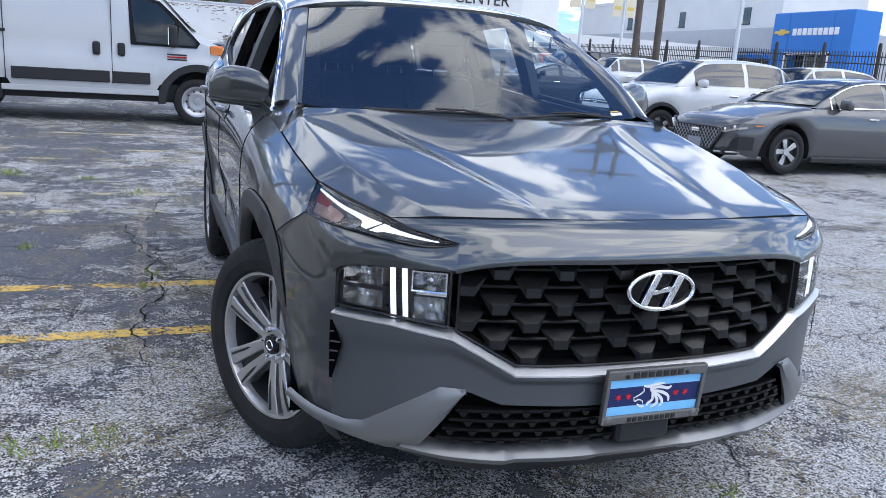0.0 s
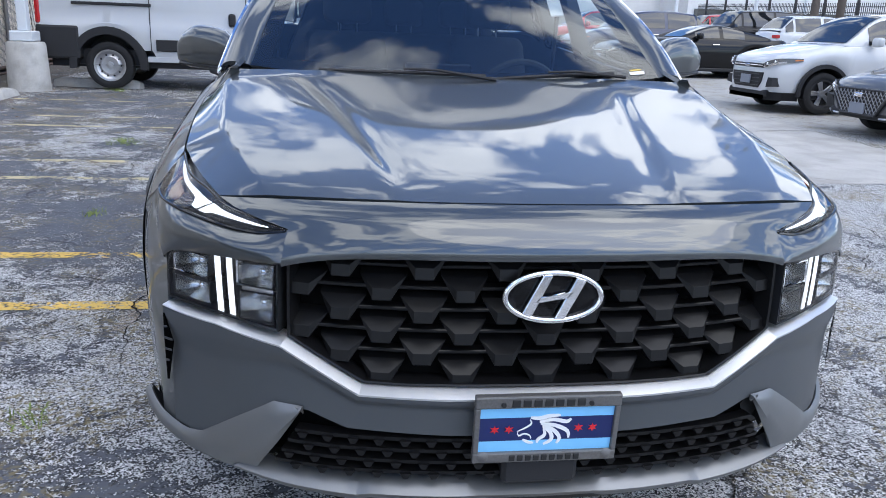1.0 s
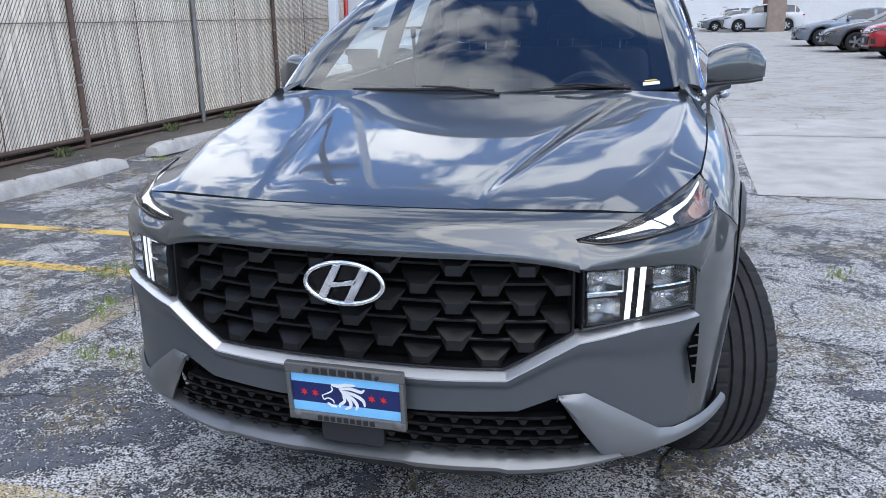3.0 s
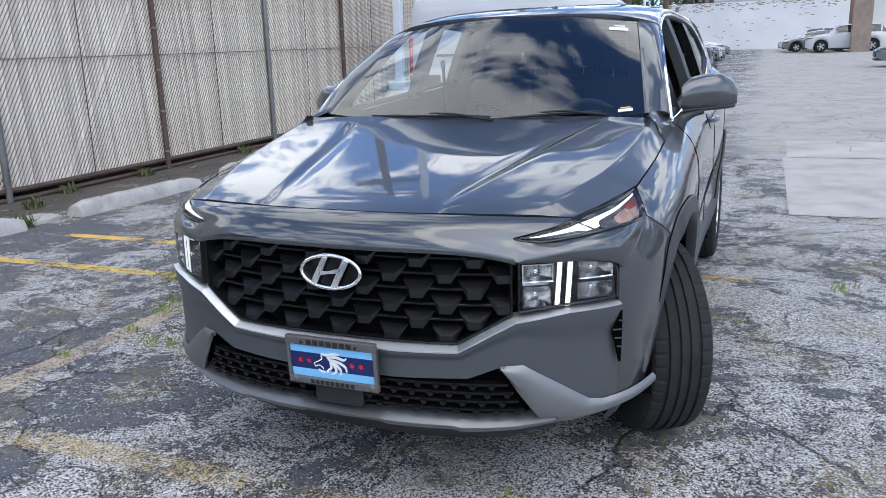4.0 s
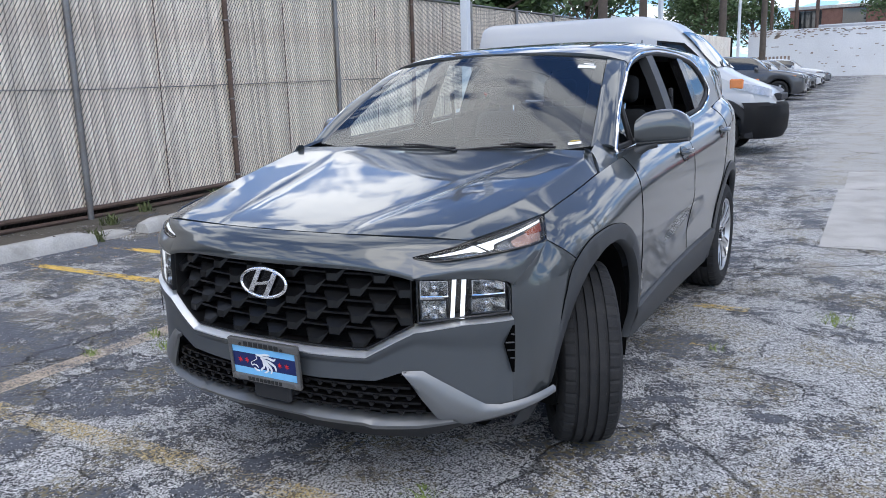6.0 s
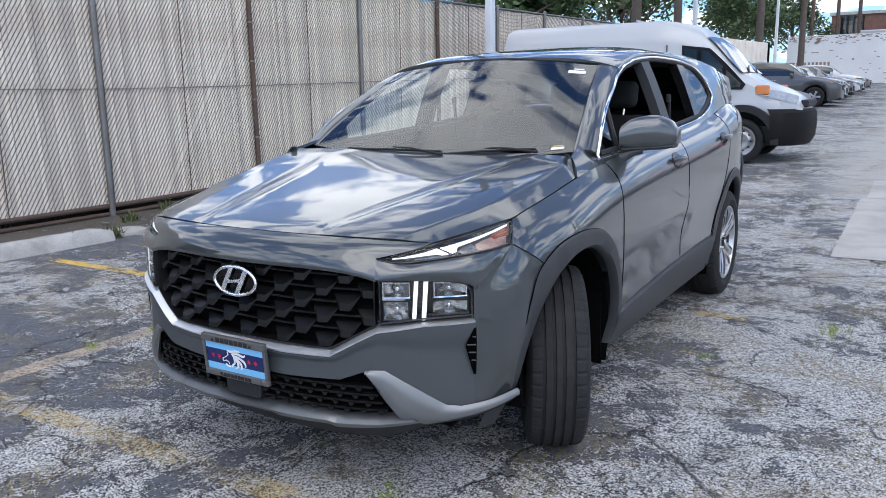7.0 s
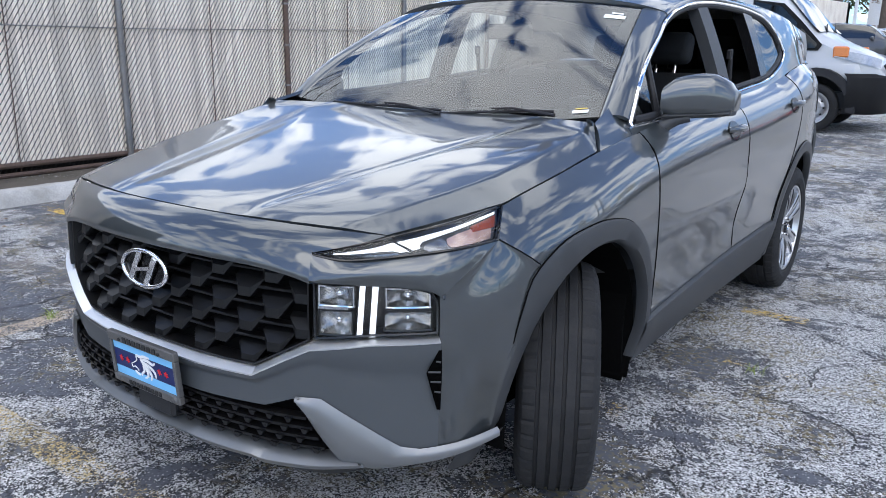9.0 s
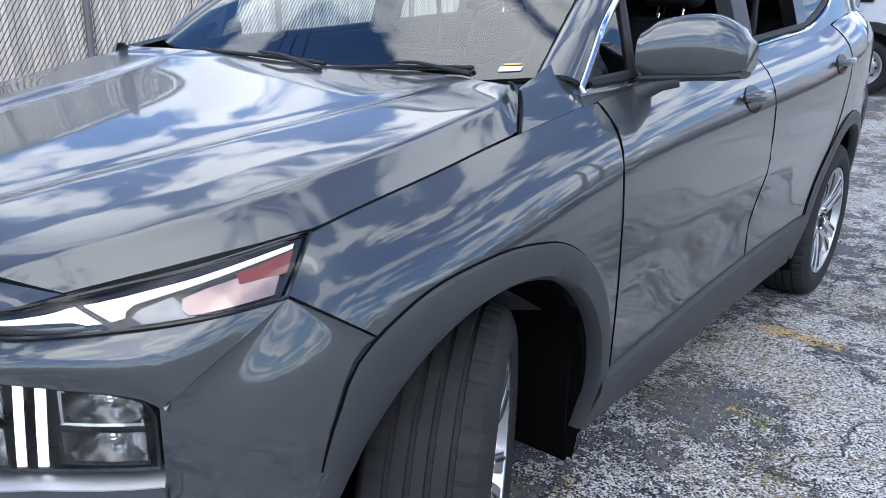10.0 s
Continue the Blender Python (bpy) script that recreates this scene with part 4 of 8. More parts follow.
ROW = "cars parked nose out along the lane"
parked_car("sedan", "dark grey sedan with a mesh grille and alloy wheels", "sedan", SILVER_GREY, 7.45, 7.35, -90, ROW, mesh_face=True)
parked_car("small_suv", "white compact crossover with black lower bumper", "suv", PAINT_WHITE, 7.42, 10.45, -90, ROW)
parked_car("coupe", "low black two-door sports coupe", "coupe", PAINT_BLACK, 7.35, 17.75, -90, ROW, two_door=True)
parked_car("small_suv", "dark navy crossover with chrome grille surround", "suv", PAINT_NAVY, 7.2, 20.9, -90, ROW)
parked_car("small_suv", "bright red compact crossover with alloy wheels", "suv", PAINT_RED, 6.95, 24.2, -90, ROW)
parked_car("sedan", "charcoal grey sedan with alloy wheels", "sedan", SILVER_GREY, 6.5, 28.5, -90, ROW)
parked_car("sedan", "light blue-grey sedan with dark windows", "sedan", PAINT_BLUEGREY, 6.2, 33.6, -90, ROW)
BACK = "cars parked behind, nose to the iron fence"
parked_car("small_suv", "white crossover seen from its tail", "suv", PAINT_WHITE, 17.0, 18.4, 90, BACK)
parked_car("small_suv", "white crossover parked nose to the fence", "suv", PAINT_WHITE, 16.5, 21.8, 90, BACK)
parked_car("large_suv", "large black sport utility car", "large_suv", PAINT_BLACK, 17.2, 25.2, 90, BACK)
parked_car("small_suv", "red crossover with dark windows", "suv", PAINT_RED, 17.0, 28.6, 90, BACK)
parked_car("small_suv", "white crossover behind the sedans", "suv", PAINT_WHITE, 17.0, 13.6, 90, BACK)
FARROW = "cars parked along the far fence"
parked_car("large_suv", "large dark grey sport utility car", "large_suv", SILVER_GREY, -1.85, 33.0, 90, FARROW)
for k, (yy, pt, lb, st) in enumerate(((36.6, PAINT_WHITE, "white crossover", "suv"), (40.2, PAINT_MID, "grey crossover", "suv"), (43.8, PAINT_WHITE, "white sedan", "sedan"), (47.4, PAINT_WHITE, "white crossover", "suv"), (51.5, PAINT_MID, "grey sedan", "sedan"))):
    parked_car("crossover" if st == "suv" else "sedan", lb + " parked in the far row", st, pt, -1.9, yy, 90, FARROW)
WALLROW = "cars parked before the white wall"
for k, (xx, yy, pt, lb, st) in enumerate(((4.6, 57.5, PAINT_WHITE, "white pickup-like crossover", "large_suv"), (3.2, 60.5, PAINT_MID, "grey sedan", "sedan"), (3.0, 64.0, PAINT_WHITE, "white sedan", "sedan"), (3.4, 67.5, PAINT_WHITE, "white crossover", "suv"))):
    parked_car("crossover" if "suv" in st else "sedan", lb + " parked near the white wall", st, pt, xx, yy, -90, WALLROW)


# ---- cargo van ----
def build_van():
    van = thing("cargo_van", "white high-roof cargo van with black lower trim and steel wheels", "van", on_ground(-0.6, 12.05, 90))
    # local: nose along -y, front axle at y 0
    wb, L0, L1, hw, H, r = 3.45, -0.95, 4.46, 1.025, 2.46, 0.372
    ty = [L0, L0 + 0.10, L0 + 0.35, -0.22, 0.02, 0.62, 1.0, 1.6, L1 - 0.15, L1]
    tz = [0.86, 1.04, 1.20, 1.36, 1.50, 2.10, 2.35, H - 0.01, H, H - 0.06]

    def top(yy):
        return smooth_table(yy, ty, tz)

    def half(yy):
        return smooth_table(yy, [L0, L0 + 0.12, L0 + 0.5, 0.3, 1.0, L1], [0.62, 0.82, 0.96, hw, hw, hw - 0.01])

    def bottom(yy):
        z = 0.52 if yy > 0.6 and abs(yy - wb) > 0.7 else 0.62
        if yy < -0.40 or yy > wb + 0.5:
            z = 0.66
        for wy in (0.0, wb):
            d = abs(yy - wy)
            if d < 0.50:
                z = max(z, r + math.sqrt(0.50 ** 2 - d * d) * 1.0)
        return z
    ys = np.linspace(L0, L1, 100)
    bm = bm_new()
    rows = []
    for yy in ys:
        w, zb, zt = half(yy), bottom(yy), top(yy)
        zb = min(zb, zt - 0.1)
        hgt = zt - zb
        up = min(1.0, max(0.0, (zt - 1.4) / 1.0))
        tl = 0.13 * up
        prof = [(w - 0.02, zb), (w, zb + 0.10 * hgt), (w, 1.02 if zt > 1.2 else zb + .3 * hgt), (w - 0.012, 1.04 if zt > 1.2 else zb + .4 * hgt), (w - 0.008, 1.25 if zt > 1.5 else zb + .6 * hgt), (w - 0.02 - tl * 0.15, zb + 0.78 * hgt), (w - 0.06 - tl, zt - 0.10), (w - 0.16 - tl, zt - 0.03), (w * 0.5, zt), (0, zt + 0.01)]
        zs = [b for _, b in prof]
        for i in range(1, len(zs)):
            zs[i] = max(zs[i], zs[i - 1] + 0.003)
        prof = [(a, z) for (a, _), z in zip(prof, zs)]
        full = prof + [(-a, b) for a, b in prof[-2::-1]]
        rows.append([bm.verts.new((a, yy, b)) for a, b in full])
    for q, w_ in zip(rows, rows[1:]):
        for k in range(len(q) - 1):
            bm.faces.new((q[k], q[k + 1], w_[k + 1], w_[k]))
    bm.faces.new(rows[0]); bm.faces.new(rows[-1][::-1])
    part("body", bm, VAN_WHITE, van, smooth=True, angle=40)
    for side in (1, -1):
        sx = side
        # lower black trim: front bumper wrap, arches, rubbing strips, rear corner
        for wy, a0, a1 in ((0.0, -0.1, math.pi + 0.1), (wb, -0.1, math.pi + 0.1)):
            bm = bm_new()
            ring = []
            for i in range(21):
                a = a0 + (a1 - a0) * i / 20
                ring.append([bm.verts.new((sx * (half(wy) + o), wy + rad * math.cos(a), max(0.30, r + rad * math.sin(a)))) for rad, o in ((0.485, -0.10), (0.485, 0.014), (0.60, 0.014), (0.615, -0.02))])
            for q, w_ in zip(ring, ring[1:]):
                for k in range(3):
                    bm.faces.new((q[k], q[k + 1], w_[k + 1], w_[k]))
            part("arch_trim", bm, PLASTIC, van, smooth=True)
        box("rubbing_strip", (sx * (hw - 0.02), 0.72, 0.62), (sx * (hw + 0.022), 1.28, 0.80), PLASTIC, van, bevel=0.01)
        box("rubbing_strip", (sx * (hw - 0.02), 1.32, 0.62), (sx * (hw + 0.022), 2.70, 0.80), PLASTIC, van, bevel=0.01)
        box("sill_rail", (sx * (hw - 0.12), 0.55, 0.44), (sx * (hw - 0.015), 2.85, 0.53), VAN_WHITE, van, bevel=0.01)
        box("rear_corner", (sx * (hw - 0.25), wb + 0.42, 0.46), (sx * (hw + 0.012), L1 + 0.06, 0.98), PLASTIC, van, bevel=0.04, seg=2)
        box("taillight", (sx * (hw - 0.14), L1 - 0.03, 0.99), (sx * (hw + 0.004), L1 + 0.05, 1.85), LAMP_RED, van, bevel=0.03, seg=2)
        # black frame round the door glass and the quarter light
        bm = bm_new()
        pts = [bm.verts.new((sx * (half(yy) + 0.013 - 0.05 * max(0.0, (z - 1.25) / 0.7)), yy, z)) for yy, z in ((1.03, 1.985), (0.56, 1.92), (0.28, 1.66), (-0.05, 1.31), (0.0, 1.225), (1.0, 1.225))]
        bm.faces.new(pts)
        bmesh.ops.solidify(bm, geom=bm.faces[:], thickness=0.02)
        part("window_frame", bm, PLASTIC, van)
        for poly in (((1.0, 1.95), (0.60, 1.88), (0.33, 1.62), (0.36, 1.26), (0.92, 1.27)), ((0.27, 1.56), (0.02, 1.32), (0.04, 1.26), (0.30, 1.26))):
            bm = bm_new()
            pts = []
            for yy, z in poly:
                inset = 0.05 * max(0.0, (z - 1.25) / 0.7)
                pts.append(bm.verts.new((sx * (half(yy) + 0.020 - inset), yy, z)))
            bm.faces.new(pts)
            bmesh.ops.solidify(bm, geom=bm.faces[:], thickness=0.02)
            part("side_window", bm, DARK_GLASS, van)
        mir = box("mirror", (sx * (hw + 0.03), 0.30, 1.22), (sx * (hw + 0.24), 0.44, 1.56), PLASTIC, van, bevel=0.05, seg=3)
        box("mirror_glass", (sx * (hw + 0.05), 0.438, 1.26), (sx * (hw + 0.22), 0.446, 1.52), CHROME, mir)
        box("mirror_arm", (sx * (hw - 0.06), 0.33, 1.24), (sx * (hw + 0.05), 0.42, 1.34), PLASTIC, van, bevel=0.02)
        for hy in (1.14, 1.50):
            box("door_handle", (sx * (hw - 0.01), hy - 0.055, 1.04), (sx * (hw + 0.03), hy + 0.055, 1.24), PLASTIC, van, bevel=0.03, seg=2)
        box("slide_rail", (sx * (hw - 0.01), 2.75, 1.30), (sx * (hw + 0.014), 3.95, 1.345), PLASTIC, van, bevel=0.006)
        for gy in (0.92 + 0.36, 2.78):
            box("door_seam", (sx * (hw - 0.03), gy - 0.005, 0.60), (sx * (hw + 0.0025), gy + 0.005, 2.0), PLASTIC, van)
        # model name on the wing as plain bars
        for k, (z, c) in enumerate(((1.10, BLACK_SIGN), (1.06, LAMP_RED), (1.02, BLACK_SIGN))):
            box("badge_bar", (sx * (half(0.3) - 0.02), 0.16, z), (sx * (half(0.3) + 0.004), 0.46, z + 0.022), c, van)
        bm = bm_new()
        g = []
        for i in range(7):
            f = i / 6
            yy = L0 + 0.10 + 0.62 * f
            ww = half(yy) + 0.008
            g.append([bm.verts.new((sx * (ww - 0.03 * j * (1 - f)), yy, 0.98 + 0.16 * f + (0.13 + 0.05 * f) * j * (1 - 0.5 * f * f))) for j in (0, 1)])
        for q, w_ in zip(g, g[1:]):
            bm.faces.new((q[0], q[1], w_[1], w_[0]))
        bmesh.ops.solidify(bm, geom=bm.faces[:], thickness=0.02)
        part("headlight", bm, LAMP_CLEAR, van, smooth=True)
        bm = bm_new()
        add_box(bm, (sx * (half(-0.28) - 0.05), -0.42, 1.13), (sx * (half(-0.28) + 0.014), -0.20, 1.29), None, 0.02)
        part("turn_signal", bm, LAMP_AMBER, van)
        for wy in (0.0, wb):
            wheel_parts(van, (sx * (hw - 0.15), wy, r), r, 0.225, side, STEEL_RIM, steel=True)
            bm = bm_new()
            add_revolve(bm, [(sx * (hw - 0.04), 0.49), (sx * (hw - 0.5), 0.49), (sx * (hw - 0.5), 0.0)], 28, "x", (0, wy, r))
            for v in bm.verts:
                v.co.z = max(v.co.z, 0.38)
            part("wheel_house", bm, PLASTIC, van)
    # front bumper in black plastic
    bm = bm_new()
    g = []
    for i in range(29):
        u = -1 + 2 * i / 28
        a = u * math.pi / 2
        px = math.copysign(abs(math.sin(a)) ** 0.75, u) * (hw + 0.012)
        py = -0.45 - 0.57 * math.cos(a) ** 0.75
        g.append([bm.verts.new((px * k, py + o, z)) for k, o, z in ((0.96, 0.06, 0.30), (1.0, 0.0, 0.42), (1.0, -0.02, 0.66), (1.0, 0.0, 0.84), (0.97, 0.05, 0.90))])
    for q, w_ in zip(g, g[1:]):
        for k in range(4):
            bm.faces.new((q[k], q[k + 1], w_[k + 1], w_[k]))
    bmesh.ops.solidify(bm, geom=bm.faces[:], thickness=0.03)
    part("front_bumper", bm, PLASTIC, van, smooth=True)
    box("grille", (-0.55, L0 - 0.02, 0.92), (0.55, L0 + 0.1, 1.04), PLASTIC, van, bevel=0.02)
    bm = bm_new()
    g = []
    for i in range(9):
        yy = 0.02 + 0.62 * i / 8
        g.append([bm.verts.new(((half(yy) - 0.12 - 0.10 * i / 8) * u, yy, top(yy) + 0.022 - 0.02 * u * u)) for u in np.linspace(-1, 1, 9)])
    for q, w_ in zip(g, g[1:]):
        for k in range(8):
            bm.faces.new((q[k], q[k + 1], w_[k + 1], w_[k]))
    part("windshield", bm, DARK_GLASS, van, smooth=True)
    for u in (-0.45, 0.25):
        bm = bm_new()
        add_tube(bm, [(u, 0.0, 1.51), (u + 0.28, 0.07, 1.58), (u + 0.55, 0.12, 1.64)], 0.012, 6)
        part("wiper", bm, PLASTIC, van)
    box("underbody", (-0.85, -0.7, 0.34), (0.85, L1 - 0.1, 0.62), PLASTIC, van)
    for gy in (1.9, 3.3):
        box("roof_seam", (-0.8, gy - 0.006, H - 0.02), (0.8, gy + 0.006, H + 0.012), VAN_WHITE, van)


build_van()


# ---- light pole on its concrete base ----
def build_light_pole():
    ob = thing("light_pole", "pale square lamp pole on a round concrete base", "lamp pole", on_ground(-5.18, 10.75))
    bm = bm_new()
    add_revolve(bm, [(0.0, 0.31), (0.70, 0.285), (0.74, 0.26), (0.745, 0.0)], 28, "z")
    part("base", bm, CONCRETE, ob, "stained grey concrete footing", smooth=True)
    box("foot_plate", (-0.17, -0.17, 0.745), (0.17, 0.17, 0.90), POLE_WHITE, ob, bevel=0.015)
    box("shaft", (-0.075, -0.075, 0.90), (0.075, 0.075, 8.0), POLE_WHITE, ob, bevel=0.012)
    box("arm", (-0.05, -0.05, 7.7), (1.2, 0.05, 7.8), POLE_WHITE, ob, bevel=0.01)
    box("lamp_head", (1.0, -0.2, 7.62), (1.6, 0.2, 7.78), POLE_WHITE, ob, bevel=0.03)


build_light_pole()


# ---- far end: white wall, brick pier, buildings ----
def wall_box(name, lo, hi, material, label, category="wall", kind="structure"):
    return tagged(box(name, lo, hi, material), label, category, kind=kind)


wall_box("wall_far", (-9.0, 74.0, 0.5), (7.6, 74.4, 5.78), WHITE_WALL, "white painted brick wall, paint flaking along the top")
wall_box("pier", (6.3, 55.3, 0.8), (7.4, 56.2, 9.0), BROWN_BRICK, "tall brown brick pier at the lane", "pier")
wall_box("wall_east", (7.4, 57.0, 0.8), (30, 57.4, 9.0), RENDERED, "white rendered wall behind the parked row")
# bricks showing where the paint has flaked
rng_b = random.Random(5)
bm = bm_new()
for k in range(230):
    x = rng_b.uniform(-8.9, 7.1)
    z = 5.66 - abs(rng_b.gauss(0, 0.28)) if rng_b.random() < 0.75 else rng_b.uniform(2.0, 5.5)
    z = 1.75 + round((z - 1.75) / 0.075) * 0.075
    w = rng_b.uniform(0.08, 0.34)
    add_box(bm, (x, 73.985, z), (x + w, 74.1, z + 0.065))
tagged(part("bare_brick", bm, BROWN_BRICK, bpy.data.objects["wall_far"]), kind="stuff")


# ---- the grey crossover, front axle over the origin, nose along -y ----
PAINT = car_paint("paint_cool_grey", (0.041, 0.048, 0.052), 0.42, 0.34)
PAINT.node_tree.nodes["Principled BSDF"].inputs["Coat IOR"].default_value = 1.78
# one satin trim, two copies; the strip's sky reflection is lifted into its colour
SATIN_SHADED = mk("satin_trim_shaded", (0.215, 0.22, 0.225), 0.42, metal=0.75, var=0.04, fine=500)
SATIN_LIT = mk("satin_trim_lit", (0.80, 0.805, 0.81), 0.42, metal=0.9, var=0.04, fine=500)
CLAD = mk("matte_grey_cladding", (0.037, 0.039, 0.042), 0.5, var=0.06, fine=400, bump=0.03)
GLOSS_BLACK = mk("gloss_black", (0.008, 0.008, 0.009), 0.12, var=0.1)
GRILLE_BLACK = mk("grille_black", (0.007, 0.007, 0.0075), 0.30, var=0.12, fine=200, spec=0.28)
LINER = mk("arch_liner", (0.004, 0.004, 0.004), 0.95, var=0.2, bump=0.2, spec=0.03)
WIND_GLASS = glass("windshield_glass", (0.70, 0.81, 0.82), 1.0, 1.92)
LENS = glass("lamp_lens", (0.93, 0.94, 0.95), 0.9, 1.45)
SIDE_GLASS = glass("side_glass", (0.25, 0.28, 0.30), 1.0, 1.7)
DRL = glow("daylight_lamp", (0.93, 0.96, 1.0), 0.55)
REFLECTOR = mk("lamp_reflector", (0.60, 0.595, 0.58), 0.20, metal=0.95, var=0.15, fine=30)
LAMP_BLACK = mk("lamp_housing", (0.02, 0.021, 0.023), 0.3, var=0.1)
CABIN = mk("cabin_plastic", (0.050, 0.051, 0.053), 0.7, var=0.15, bump=0.1, spec=0.2)
SEAT_CLOTH = mk("seat_cloth", (0.035, 0.037, 0.040), 0.9, var=0.2, fine=300, bump=0.3, spec=0.1)
HEADLINER = mk("headliner", (0.30, 0.30, 0.29), 0.95, var=0.05)
SMOKY = mk("smoky_bowl", (0.22, 0.225, 0.235), 0.2, metal=0.7, var=0.3, scale=30)
LAMP_PALE = mk("pale_amber_marker", (0.60, 0.42, 0.36), 0.18, metal=0.3, var=0.25, scale=25, coat=1.0)
LAMP_DEEP = mk("deep_amber_marker", (0.30, 0.07, 0.04), 0.2, var=0.2, scale=20, coat=1.0)
PAPER = mk("paper_white", (0.78, 0.78, 0.76), 0.8, var=0.04)

car = thing("crossover", "grey mid-size crossover with black grille, lamps lit and front wheels turned", "car", Matrix.Identity(4))
REF = Vector((0.0, 1.4, 0.65))
WB = 2.775
WR = 0.37


def flip(v):
    return Vector((-v.x, v.y, v.z))


def add_sheet(bm, grid, depth=0.014, ref=REF):
    """A skin over a grid of points, its border turned inwards by depth."""
    ni, nj = len(grid), len(grid[0])
    normal = [[None] * nj for _ in range(ni)]
    for i in range(ni):
        for j in range(nj):
            a = grid[min(i + 1, ni - 1)][j] - grid[max(i - 1, 0)][j]
            b = grid[i][min(j + 1, nj - 1)] - grid[i][max(j - 1, 0)]
            n = a.cross(b)
            if n.length < 1e-9:
                n = grid[i][j] - ref
            n.normalize()
            if n.dot(grid[i][j] - ref) < 0:
                n = -n
            normal[i][j] = n
    V = [[bm.verts.new(grid[i][j]) for j in range(nj)] for i in range(ni)]
    for i in range(ni - 1):
        for j in range(nj - 1):
            q = [V[i][j], V[i + 1][j], V[i + 1][j + 1], V[i][j + 1]]
            try:
                bm.faces.new(q)
            except ValueError:
                pass
    if depth:
        ring = [(i, 0) for i in range(ni)] + [(ni - 1, j) for j in range(1, nj)] + [(i, nj - 1) for i in range(ni - 2, -1, -1)] + [(0, j) for j in range(nj - 2, 0, -1)]
        back = [bm.verts.new(grid[i][j] - normal[i][j] * depth) for i, j in ring]
        k = len(ring)
        for t in range(k):
            (i, j), (i2, j2) = ring[t], ring[(t + 1) % k]
            bm.faces.new((V[i][j], V[i2][j2], back[(t + 1) % k], back[t]))


def skin(name, grid, material, parent=None, label="", depth=0.014, sides=(1, -1), angle=28.0):
    """The sheet on one or both sides of the car."""
    made = []
    for s in sides:
        bm = bm_new()
        g = grid if s == 1 else [[flip(p) for p in row] for row in grid]
        add_sheet(bm, g, depth)
        made.append(part(name, bm, material, parent if parent is not None else car, label, smooth=True, angle=angle))
    return made


def relax(grid, rounds):
    """Evens out the inside of a grid, its borders kept."""
    for _ in range(rounds):
        grid = [[p if i in (0, len(grid) - 1) or j in (0, len(row) - 1) else (p * 2 + grid[i - 1][j] + grid[i + 1][j] + row[j - 1] + row[j + 1]) / 6 for j, p in enumerate(row)] for i, row in enumerate(grid)]
    return grid


def knots(pts, per):
    """per steps between each two knots, straight."""
    out = []
    for a, b in zip(pts, pts[1:]):
        for k in range(per):
            f = k / per
            out.append(tuple(u + (v - u) * f for u, v in zip(a, b)))
    out.append(tuple(pts[-1]))
    return out


# flank: half width at (y, z)
SEAM_Y = [-0.42, -0.36, -0.1, 0.185, 0.45, 0.6, 1.75, 2.3, 2.65, 2.95, 3.3, 3.8]
SEAM_Z = [0.968, 0.988, 1.036, 1.081, 1.114, 1.13, 1.195, 1.235, 1.285, 1.32, 1.33, 1.31]


def seam_z(y):
    return smooth_table(y, SEAM_Y, SEAM_Z)


def flank(y, z):
    w = smooth_table(y, [-0.6, -0.45, -0.3, 0.0, 0.4, 1.4, 2.4, 2.9, 3.3, 3.6, 3.75, 3.86], [0.86, 0.918, 0.938, 0.955, 0.958, 0.952, 0.958, 0.946, 0.90, 0.82, 0.75, 0.62])
    zs = seam_z(y)
    h = zs - z
    if h >= 0:
        a = w - smooth_table(h, [0.0, 0.03, 0.06, 0.10, 0.16, 0.24], [0.112, 0.074, 0.046, 0.022, 0.005, 0.0])
        low = smooth_table(z, [0.18, 0.32, 0.45, 0.60, 0.75, 0.88], [0.085, 0.058, 0.030, 0.014, 0.004, 0.0])
        a -= low
        # scooped door skins between the arches
        if 0.4 < y < 2.5:
            f = math.sin(math.pi * min(1, max(0, (y - 0.4) / 2.1)))
            a -= 0.022 * f * math.exp(-((z - 0.60 - 0.05 * (y - 1.4)) / 0.13) ** 2)
            a += 0.006 * f * math.exp(-((z - 0.80 - 0.06 * (y - 1.4)) / 0.06) ** 2)
        # blistered arches
        for wy in (0.0, WB):
            d = math.hypot(y - wy, z - 0.375)
            if d > 0.40:
                a += 0.005 * math.exp(-((d - 0.50) / 0.085) ** 2) * (1.0 if z > 0.4 else 0.4)
        return a
    up = -h
    return w - 0.112 - 0.30 * up - 0.22 * up * up


def S(y, z, off=0.0, side=1):
    return Vector((side * (flank(y, z) + off), y, z))


def flank_patch(low, high, n, off=0.0):
    """Ruled in (y, z) between two equally long lists, laid on the flank."""
    return [[S(a[0] + (b[0] - a[0]) * j / n, a[1] + (b[1] - a[1]) * j / n, off) for j in range(n + 1)] for a, b in zip(low, high)]


# front: the plan's curve by the length q round it, pushed in by height
PQ = [(0, -0.918), (0.2, -0.911), (0.41, -0.880), (0.55, -0.836), (0.69, -0.760), (0.82, -0.650), (0.885, -0.55), (0.920, -0.45), (0.938, -0.35), (0.947, -0.25)]
_d = np.concatenate([[0], np.cumsum([math.hypot(b[0] - a[0], b[1] - a[1]) for a, b in zip(PQ, PQ[1:])])])
PLAN_Q = [float(v) for v in _d]


def plan(q):
    s = 1 if q >= 0 else -1
    q = abs(q)
    x = smooth_table(q, PLAN_Q, [p[0] for p in PQ])
    y = smooth_table(q, PLAN_Q, [p[1] for p in PQ])
    return s * x, y


def q_at_y(y):
    return float(np.interp(y, [p[1] for p in PQ], PLAN_Q))


